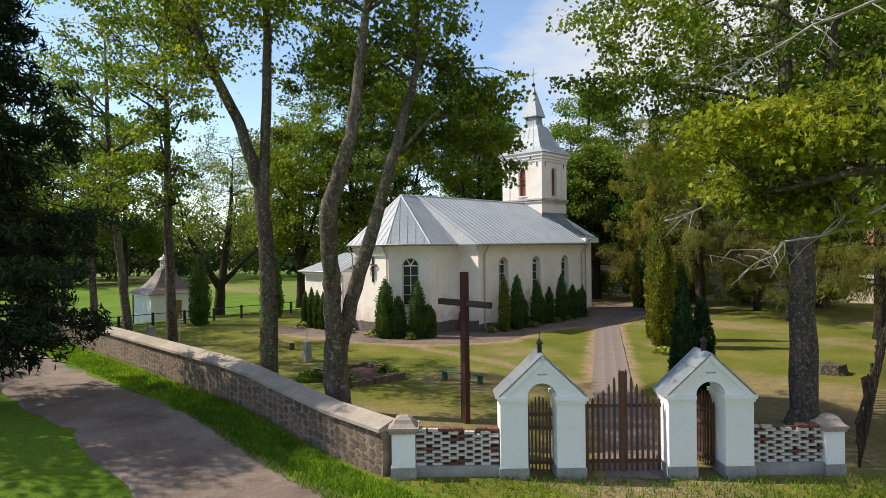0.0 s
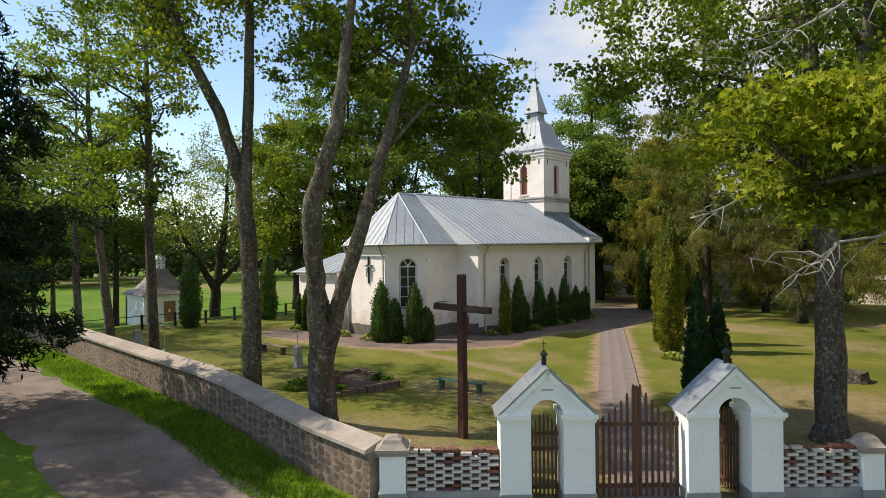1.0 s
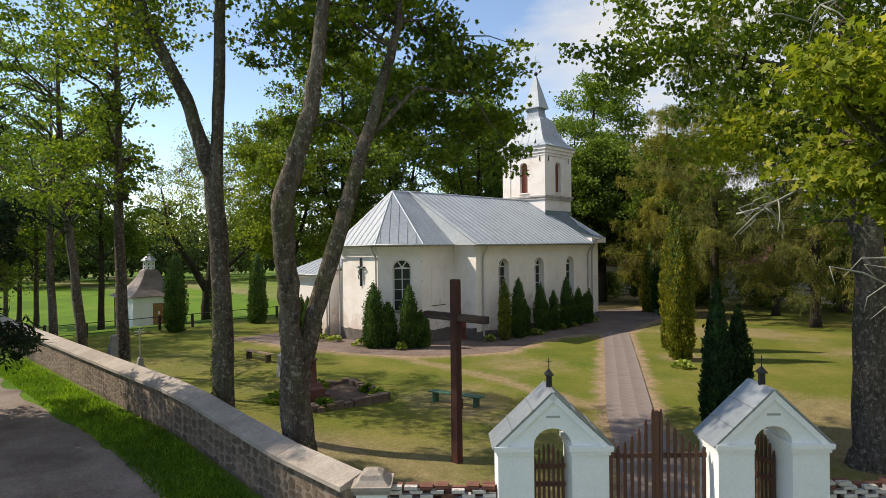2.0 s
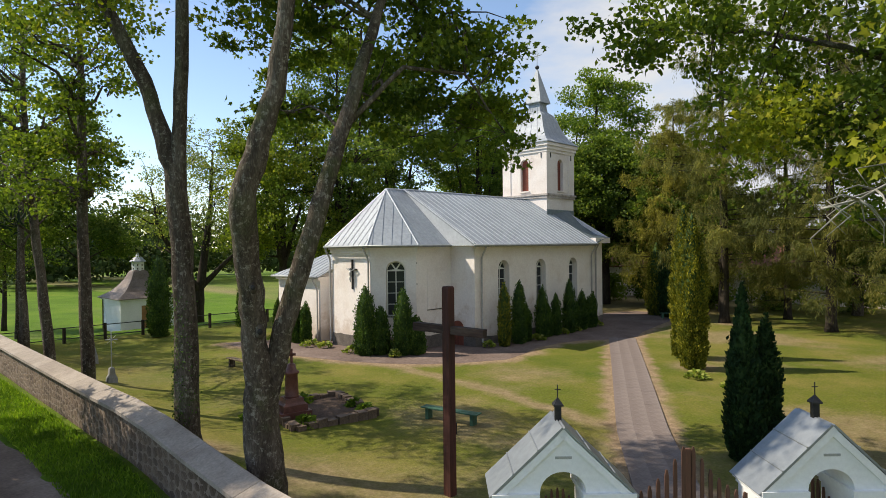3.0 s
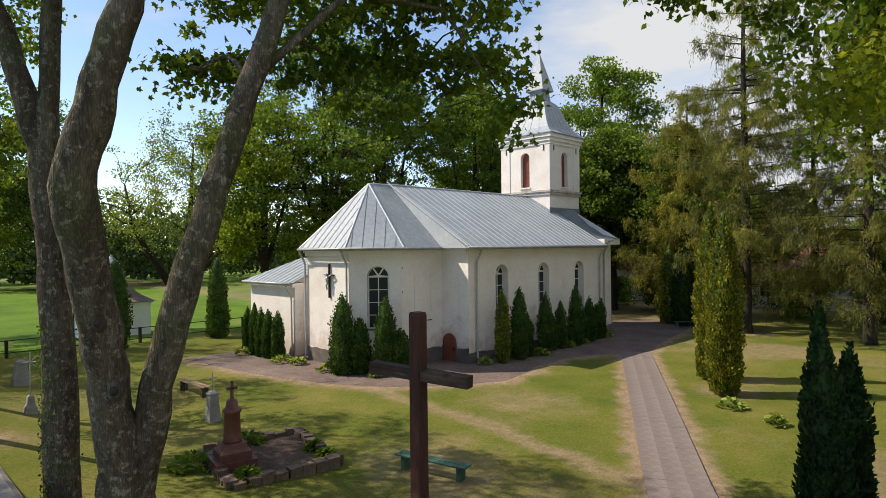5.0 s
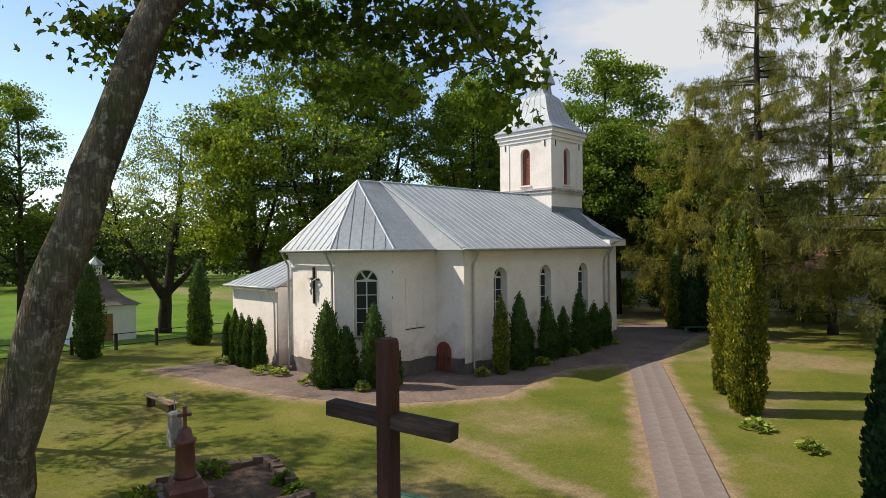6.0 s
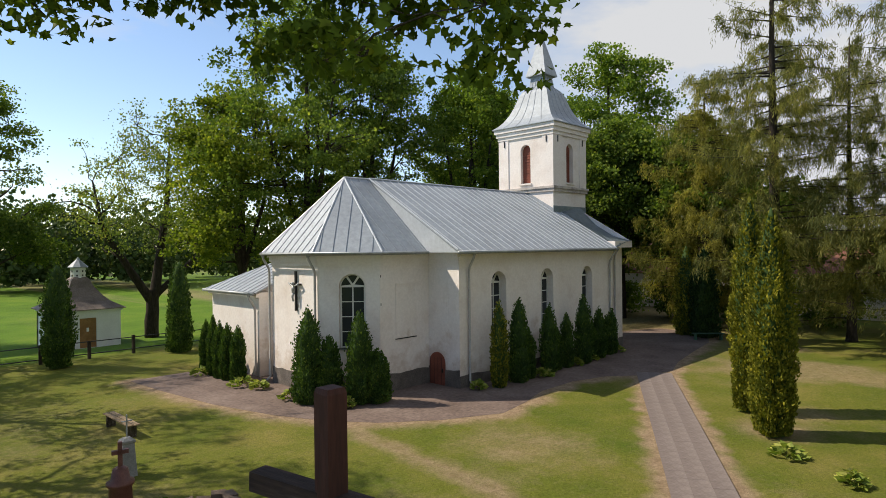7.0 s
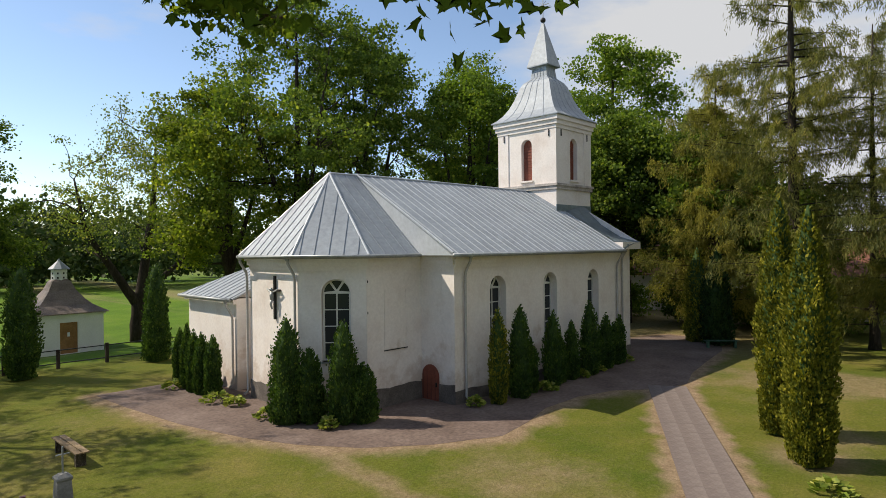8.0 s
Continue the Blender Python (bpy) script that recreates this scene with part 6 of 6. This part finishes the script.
def hosta(x, y, r, seed, mat, n=90, label="low clump of yellow-green leaves at the wall foot"):
    nrng = np.random.default_rng(seed)
    g = thing("hosta", label, "plant", pose(x, y, ground_z(x, y) + (0.05 if x > -8 and y > -1 else 0)), "low plants")
    a = nrng.random(n) * 2 * math.pi
    k = np.sqrt(nrng.random(n)) * r
    c = np.stack([k * np.cos(a), k * np.sin(a), 0.06 + 0.32 * (1 - (k / r) ** 2) * nrng.uniform(0.5, 1.1, n)], 1)
    w = np.stack([np.cos(a), np.sin(a), nrng.uniform(-0.2, 0.7, n)], 1)
    cards("leaves", c, w, 0.26 * nrng.uniform(0.7, 1.2, n), mat, g, nrng, 0.6)


for i, (x, y, r) in enumerate(((-6.75, 11.9, 0.5), (-6.5, 8.2, 0.65), (-6.3, 7.0, 0.4), (-6.4, 4.4, 0.45), (-5.6, 1.6, 0.3), (0.0, -0.3, 0.35), (3.9, -0.8, 0.4), (4.2, -1.0, 0.3), (7.3, -0.7, 0.3), (9.0, -0.6, 0.3), (12.3, -0.3, 0.45), (-0.3, -12.4, 0.5), (-1.5, -14.2, 0.35), (-13.6, -5.9, 0.35), (-13.4, -5.0, 0.3), (-15.9, -5.6, 0.45), (-14.4, -2.9, 0.6), (-16.3, -3.5, 0.75))):
    if i < 11:
        hosta(x, y, r, 130 + i, L_HOSTA)
    elif i < 13:
        hosta(x, y, r, 130 + i, L_HOSTA, 90, "low clump of pale yellow-green leaves on the lawn")
    else:
        hosta(x, y, r, 130 + i, L_LEAFY, 150, "leafy green plant beside the grave plot")

# ---- wayside cross ----
g = thing("wooden_cross", "tall dark red wooden cross standing on the lawn", "cross", pose(-16.65, -12.94, ground_z(-16.65, -12.94)))
bm = bmesh.new()
bm_lathe(bm, [(-0.3, 0.11), (0.0, 0.11), (1.6, 0.107), (3.3, 0.106), (4.94, 0.105), (4.99, 0.09)], 4, 0, 0, (1, 1), True)
part("post", bm, M_CROSSWOOD, g, bevel=0.02)
bm = bmesh.new()
bm_box(bm, -0.96, 0.96, -0.085, 0.125, -0.095, 0.095)
ob = part("crossbar", bm, M_CROSSBAR, g, "weathered grey-brown crossbar with lichen", bevel=0.02)
ob.matrix_basis = pose(0, 0, 3.95, 0, 0, -76) @ pose(0, 0, 0, 0, 2.5, 0)
bm = bmesh.new()
bm_box(bm, 0.1, 0.2, -0.06, 0.06, 1.42, 1.7)
part("candle_box", bm, M_BLACK, g)

# ---- graves ----
def grave_plot():
    rng = random.Random(8)
    g = thing("grave_plot", "grave plot edged with rough field stones and bare soil", "grave", pose(-14.65, -4.5, -0.05, 0, 0, -12))
    bm = bmesh.new()
    bm_box(bm, -1.45, 1.45, -1.65, 1.65, -0.2, 0.16)
    part("soil", bm, M_SOIL, g)
    for side in range(4):
        L = 3.3 if side % 2 else 2.9
        n = 9 if side % 2 else 8
        for k in range(n):
            u = (k + 0.5) / n - 0.5
            x, y = ((u * L, -1.65), (1.45, u * L), (u * L, 1.65), (-1.45, u * L))[side]
            bm = bmesh.new()
            w = L / n * 0.48
            bm_box(bm, -w, w, -0.15, 0.15, -0.2, rng.uniform(0.2, 0.34))
            for v in bm.verts:
                v.co += Vector((rng.uniform(-0.04, 0.04), rng.uniform(-0.04, 0.04), rng.uniform(-0.03, 0.03)))
            ob = part("stone", bm, M_STONE, g, bevel=0.03)
            ob.matrix_basis = pose(x, y, 0, 0, 0, (0, 90, 0, 90)[side] + rng.uniform(-8, 8))
    return g


grave_plot()
g = thing("monument", "dark red granite grave monument topped by a small cross", "gravestone", pose(-15.71, -4.48, 0.06, 0, 0, -12))
bm = bmesh.new()
bm_box(bm, -0.55, 0.55, -0.5, 0.5, -0.1, 0.28)
part("base", bm, M_GRANITE, g, bevel=0.03)
bm = bmesh.new()
bm_lathe(bm, [(0.28, 0.42), (0.5, 0.42), (0.58, 0.33), (0.72, 0.30)], 4, 0, 0, (1, 1), True)
part("step", bm, M_GRANITE, g, bevel=0.02)
bm = bmesh.new()
bm_lathe(bm, [(0.72, 0.27), (0.78, 0.24), (1.5, 0.21), (1.54, 0.26), (1.6, 0.26), (1.64, 0.18), (1.85, 0.14), (1.9, 0.06)], 14)
part("column", bm, M_GRANITE, g, smooth=True)
bm = bmesh.new()
bm_box(bm, -0.04, 0.04, -0.04, 0.04, 1.86, 2.38)
bm_box(bm, -0.15, 0.15, -0.04, 0.04, 2.14, 2.22)
part("cross", bm, M_GRANITE, g, bevel=0.008)
g = thing("obelisk", "grey stone grave obelisk with an iron cross", "gravestone", pose(-13.95, 0.48, -0.15) @ Matrix.Diagonal((0.82, 0.82, 0.84, 1)))
bm = bmesh.new()
bm_lathe(bm, [(-0.1, 0.34), (0.12, 0.34), (0.14, 0.25), (1.25, 0.18), (1.3, 0.21), (1.36, 0.21), (1.45, 0.1)], 4, 0, 0, (1, 1), True)
part("shaft", bm, M_CONCRETE, g, bevel=0.015)
bm = bmesh.new()
bm_tube(bm, [(0, 0, 1.42), (0, 0, 2.2)], 0.025, 6)
bm_tube(bm, [(-0.17, 0, 1.98), (0.17, 0, 1.98)], 0.022, 6)
part("iron_cross", bm, M_GUTTER, g)
g = thing("headstone", "low grey broken headstone in the grass", "gravestone", pose(-17.3, 12.3, ground_z(-17.3, 12.3)))
bm = bmesh.new()
bm_lathe(bm, [(-0.1, 0.34), (0.3, 0.33), (0.9, 0.2), (1.1, 0.2), (1.16, 0.1)], 4, 0, 0, (1, 0.7), True)
part("slab", bm, M_CONCRETE, g, bevel=0.02)
g = thing("grave_cross", "thin wrought iron grave cross on a small stone", "gravestone", pose(-18.3, 5.7, ground_z(-18.3, 5.7)))
bm = bmesh.new()
bm_lathe(bm, [(-0.1, 0.2), (0.2, 0.18), (0.35, 0.12), (0.6, 0.1), (0.66, 0.05)], 4, 0, 0, (1, 1), True)
part("stone", bm, M_CONCRETE, g, bevel=0.02)
bm = bmesh.new()
bm_tube(bm, [(0, 0, 0.6), (0, 0, 2.2)], 0.022, 6)
bm_tube(bm, [(-0.2, 0.1, 1.85), (0.2, -0.1, 1.85)], 0.02, 6)
for a in range(8):
    w = a * math.pi / 4
    bm_tube(bm, [(0.04 * math.cos(w), -0.02 * math.cos(w), 1.85 + 0.04 * math.sin(w)), (0.22 * math.cos(w), -0.11 * math.cos(w), 1.85 + 0.24 * math.sin(w))], 0.01, 5)
part("iron_cross", bm, M_GUTTER, g)


def bench(m, material, label, length=1.9):
    g = thing("bench", label, "bench", m)
    for k in range(2):
        bm = bmesh.new()
        bm_box(bm, -length / 2, length / 2, -0.19 + 0.2 * k, -0.02 + 0.2 * k, 0.42, 0.46)
        part("seat_plank", bm, material, g, bevel=0.008)
    for sgn in (-1, 1):
        bm = bmesh.new()
        bm_box(bm, sgn * length * 0.4 - 0.06, sgn * length * 0.4 + 0.06, -0.14, 0.14, -0.05, 0.42)
        part("leg", bm, material if material is not M_WOOD else M_BARK, g, bevel=0.01)


bench(pose(-12.25, -8.8, -0.05, 0, 0, -78), M_GREEN, "low green painted bench on the lawn", 2.2)
bench(pose(-12.65, 5.0, 0, 0, 0, -89), M_WOOD, "plain weathered plank bench on the lawn", 2.4)
bench(pose(20.0, -2.6, 0, 0, 0, -50), M_GREEN, "bench in the shade by the thujas", 2.0)

# tree stump
rng = random.Random(3)
bm = bmesh.new()
rings = []
for z, r in ((-0.1, 0.75), (0.1, 0.62), (0.42, 0.55)):
    rings.append([bm.verts.new((r * (1 + 0.14 * math.sin(5 * a + z) + rng.uniform(-0.05, 0.05)) * math.cos(a), r * (1 + 0.14 * math.sin(5 * a + z)) * math.sin(a), z)) for a in np.linspace(0, 2 * math.pi, 18, endpoint=False)])
for a, b in zip(rings, rings[1:]):
    for k in range(18):
        bm.faces.new((a[k], a[(k + 1) % 18], b[(k + 1) % 18], b[k]))
bm.faces.new(rings[-1])
ob = part("tree_stump", bm, M_BARK, None)
ob.matrix_basis = pose(-0.15, -20.0, 0.0)
tagged(ob, "wide weathered tree stump on the lawn", "stump")

# ---- chapel over the fence ----
chapel = thing("chapel", "small white chapel with a bell-shaped shingle roof and lantern", "chapel", pose(-2.6, 47.6, ground_z(-2.6, 47.6)) @ Matrix.Diagonal((1.26, 1.26, 1.42, 1)))
CW, CD, CH = 2.2, 2.3, 2.5
bm = bmesh.new()
bm_panel(bm, rect(-CW, CW, -0.2, CH), [rect(-0.55, 0.55, 0.06, 1.98)], 0.35, pose(0, -CD, 0))
part("wall", bm, M_WHITE, chapel)
for a, b in (((-CW, CD), (-CW, -CD + 0.35)), ((CW, -CD + 0.35), (CW, CD)), ((CW, CD), (-CW, CD))):
    m, length = wall_pose(a, b)
    bm = bmesh.new()
    bm_panel(bm, rect(0, length, -0.2, CH), [], 0.35, m)
    part("wall", bm, M_WHITE, chapel)
bm = bmesh.new()
bm_box(bm, -0.55, 0.55, -CD + 0.12, -CD + 0.18, 0.06, 1.98)
d = part("door", bm, M_OCHRE, chapel, "ochre double door")
bm = bmesh.new()
bm_box(bm, -0.08, 0.08, -CD + 0.1, -CD + 0.125, 1.1, 1.35)
part("notice", bm, M_WHITE, d)
bm = bmesh.new()
bm_box(bm, -CW - 0.12, CW + 0.12, -CD - 0.12, CD + 0.12, CH - 0.12, CH + 0.02)
part("cornice", bm, M_WHITE, chapel, bevel=0.02)
bm = bmesh.new()
bm_lathe(bm, [(CH, 1.0), (CH + 0.05, 1.0), (CH + 0.2, 0.88), (CH + 0.5, 0.67), (CH + 0.84, 0.52), (CH + 1.4, 0.34), (CH + 1.95, 0.235), (CH + 2.1, 0.17)], 4, 0, 0, (CW + 0.3, CD + 0.3), True)
part("roof", bm, M_OLDROOF, chapel, "dark weathered bell-shaped roof")
bm = bmesh.new()
bm_lathe(bm, [(CH + 1.95, 0.52), (CH + 2.72, 0.52)], 8)
ln = part("lantern", bm, M_WHITE, chapel, "white boarded lantern")
bm = bmesh.new()
bm_lathe(bm, [(CH + 2.72, 0.70), (CH + 2.77, 0.70), (CH + 3.25, 0.14), (CH + 3.42, 0.03)], 8)
part("lantern_roof", bm, M_METAL, ln)
# black plates on the faces stand for the dark inside the lantern
for k in range(8):
    for z in (CH + 2.2, CH + 2.48):
        a = (k + 0.5) * math.pi / 4
        bm = bmesh.new()
        bm_box(bm, -0.05, 0.05, -0.012, 0.012, -0.06, 0.06, pose(0.485 * math.cos(a), 0.485 * math.sin(a), z, 0, 0, math.degrees(a) + 90))
        part("opening", bm, M_BLACK, ln)

# fence across the back of the churchyard
g = thing("fence", "low two-rail fence on dark wooden posts", "fence", kind="structure")
for k in range(15):
    x = -21 + k * 2.4
    bm = bmesh.new()
    bm_box(bm, x - 0.08, x + 0.08, 21.42, 21.58, -0.3, 1.05 + 0.05 * math.sin(k * 2.3))
    part("post", bm, M_BARK_DARK, g, bevel=0.02)
for z in (0.25, 0.95):
    bm = bmesh.new()
    bm_box(bm, -21, 13, 21.47, 21.53, z, z + 0.05)
    part("rail", bm, M_BLACK, g)
# rough stake fence along the south side
g = thing("stake_fence", "rough leaning wooden stake fence along the churchyard edge", "fence", kind="structure")
rng = random.Random(14)
for k in range(70):
    t = k / 69
    x, y = -12.9 + 30 * t, -23.2 + 3.4 * t
    h = rng.uniform(0.9, 1.5)
    bm = bmesh.new()
    bm_box(bm, -0.06, 0.06, -0.03, 0.03, -0.3, h)
    ob = part("stake", bm, M_BARK_DARK, g)
    ob.matrix_basis = pose(x, y, ground_z(x, y), rng.uniform(-8, 8), rng.uniform(-8, 8), rng.uniform(-20, 20))
for z in (0.45, 0.95):
    bm = bmesh.new()
    bm_tube(bm, [(-12.9, -23.15, z + 0.2), (2, -21.5, z), (17.1, -19.75, z)], 0.045, 6)
    part("rail", bm, M_BARK_DARK, g)


# ---- house behind the trees ----
def house(m, length, depth, h, ridge, label, wins, roof):
    g = thing("house", label, "house", m)
    holes = [rect(x, x + 1.1, 1.0, 2.5) for x in wins]
    bm = bmesh.new()
    bm_panel(bm, rect(0, length, -0.2, h), holes, 0.4, Matrix.Identity(4))
    part("wall", bm, M_PLASTER, g)
    bm = bmesh.new()
    bm_panel(bm, rect(0, length, -0.2, h), [], 0.4, pose(0, depth - 0.4, 0))
    part("wall", bm, M_PLASTER, g)
    for x in (0, length - 0.4):
        bm = bmesh.new()
        bm_panel(bm, [(0, -0.2), (depth, -0.2), (depth, h), (depth / 2, ridge - 0.1), (0, h)], [], 0.4, pose(x + 0.4, 0, 0, 0, 0, 90))
        part("gable_wall", bm, M_PLASTER, g)
    for x in wins:
        w = new("window", None)
        w.parent = g
        bm = bmesh.new()
        bm_panel(bm, rect(x, x + 1.1, 1.0, 2.5), [rect(x + 0.06 + 0.52 * i, x + 0.52 + 0.52 * i, 1.06, 2.44) for i in (0, 1)], 0.06, pose(0, 0.15, 0))
        part("window_frame", bm, M_FRAME, w)
        bm = bmesh.new()
        bm_box(bm, x, x + 1.1, 0.18, 0.19, 1.0, 2.5)
        part("pane", bm, M_GLASS, w)
    for y0, y1 in ((-0.4, depth / 2), (depth + 0.4, depth / 2)):
        bm = bmesh.new()
        bm_slope(bm, [(-0.4, y0, h - 0.1), (length + 0.4, y0, h - 0.1), (length + 0.4, y1, ridge), (-0.4, y1, ridge)], 0.12)
        part("roof", bm, roof, g)
    bm = bmesh.new()
    bm_box(bm, length * 0.55, length * 0.55 + 0.8, depth / 2 - 0.4, depth / 2 + 0.4, ridge - 0.8, ridge + 0.9)
    part("chimney", bm, M_PLASTER, g, bevel=0.02)


house(pose(38, 22, 0, 0, 0, -90), 46, 9, 3.5, 7.2, "long pale house with a red roof behind the trees", [2, 5, 8, 12, 16, 20, 24, 28, 32, 36, 40], M_TILEROOF)
house(pose(-14, 150, -2.0, 0, 0, 0), 12, 7, 2.8, 6.0, "distant farmhouse across the fields", [1, 4, 8], M_OLDROOF)

# ---- far woods ----
def far_wood():
    nrng = np.random.default_rng(77)
    pts, sizes = [], []
    for k in range(190):
        a = nrng.uniform(0.05, 1.85)
        d = nrng.uniform(130, 190)
        x, y = -10 + d * math.cos(a), 10 + d * math.sin(a)
        h, r = (nrng.uniform(13, 22), nrng.uniform(4, 7)) if k % 3 else (nrng.uniform(5, 8), nrng.uniform(5, 8))
        p = nrng.normal(size=(420, 3))
        p /= np.linalg.norm(p, axis=1, keepdims=True)
        p *= nrng.uniform(0.6, 1.05, (420, 1))
        pts.append(np.array([x, y, h * 0.52 - 1.5]) + p * np.array([r, r, h * 0.5]))
        sizes.append(nrng.uniform(0.7, 1.5, 420))
    pts = np.concatenate(pts)
    ob = cards("far_wood", pts, nrng.normal(size=pts.shape), np.concatenate(sizes), L_FAR, None, nrng, 0.9)
    tagged(ob, "distant belt of woodland beyond the fields", "woodland", kind="stuff")


far_wood()


# grass blades along the road side and the wall foot
def grass_blades():
    nrng = np.random.default_rng(5)
    n = 26000
    x = np.concatenate([nrng.uniform(-23.5, -21.95, n // 2), nrng.uniform(-23.0, -12.4, n // 2)])
    y = np.concatenate([nrng.uniform(-16, 10, n // 2), nrng.uniform(-26, -14, n // 2)])
    keep = ((x - GATE0.x) * N.x + (y - GATE0.y) * N.y < -0.05) | (x < -21.95)
    x, y = x[keep], y[keep]
    z = np.array([ground_z(a, b) for a, b in zip(x, y)]) + 0.06
    w = nrng.normal(size=(len(x), 3)) * 0.45 + np.array([0, 0, 1])
    ob = cards("grass", np.stack([x, y, z], 1), w, nrng.uniform(0.1, 0.24, len(x)), L_GRASS, None, nrng, 0.16)
    tagged(ob, "uncut grass between the road and the wall", "grass", kind="stuff")


grass_blades()


# ---- path of slabs from the gate to the church ----
def slab_path():
    g = thing("path", "straight path of worn concrete slabs with sandy edges", "path", kind="structure")
    rng = random.Random(9)
    bm = bmesh.new()
    bm_box(bm, -0.2642, 0.2642, -0.2665, 0.2665, -0.06, 0.012)
    me = mesh_of("slab", bm, M_TILE, bevel=0.002)
    pts = [Vector((x, y, 0)) for x, y in PATH_LINE]
    dense = []
    for a, b in zip(pts, pts[1:]):
        k = max(1, int((b - a).length / 0.2))
        dense += [a.lerp(b, i / k) for i in range(k)]
    dense.append(pts[-1])
    for _ in range(30):
        dense = [dense[0]] + [(a + b * 2 + c) / 4 for a, b, c in zip(dense, dense[1:], dense[2:])] + [dense[-1]]
    run, want = 0.0, 0.0
    for a, b in zip(dense, dense[1:]):
        d = (b - a).normalized()
        s = Vector((d.y, -d.x, 0))
        while want <= run + (b - a).length:
            p = a + d * (want - run)
            for c in (-1, 0, 1):
                q = p + s * c * 0.535
                z = ground_z(q.x, q.y) + 0.035 + rng.uniform(-0.002, 0.002)
                piece("slab", me, g, pose(q.x, q.y, z, rng.uniform(-0.25, 0.25), rng.uniform(-0.25, 0.25), math.degrees(math.atan2(d.y, d.x)) + rng.uniform(-0.15, 0.15)))
            want += 0.53
        run += (b - a).length


slab_path()
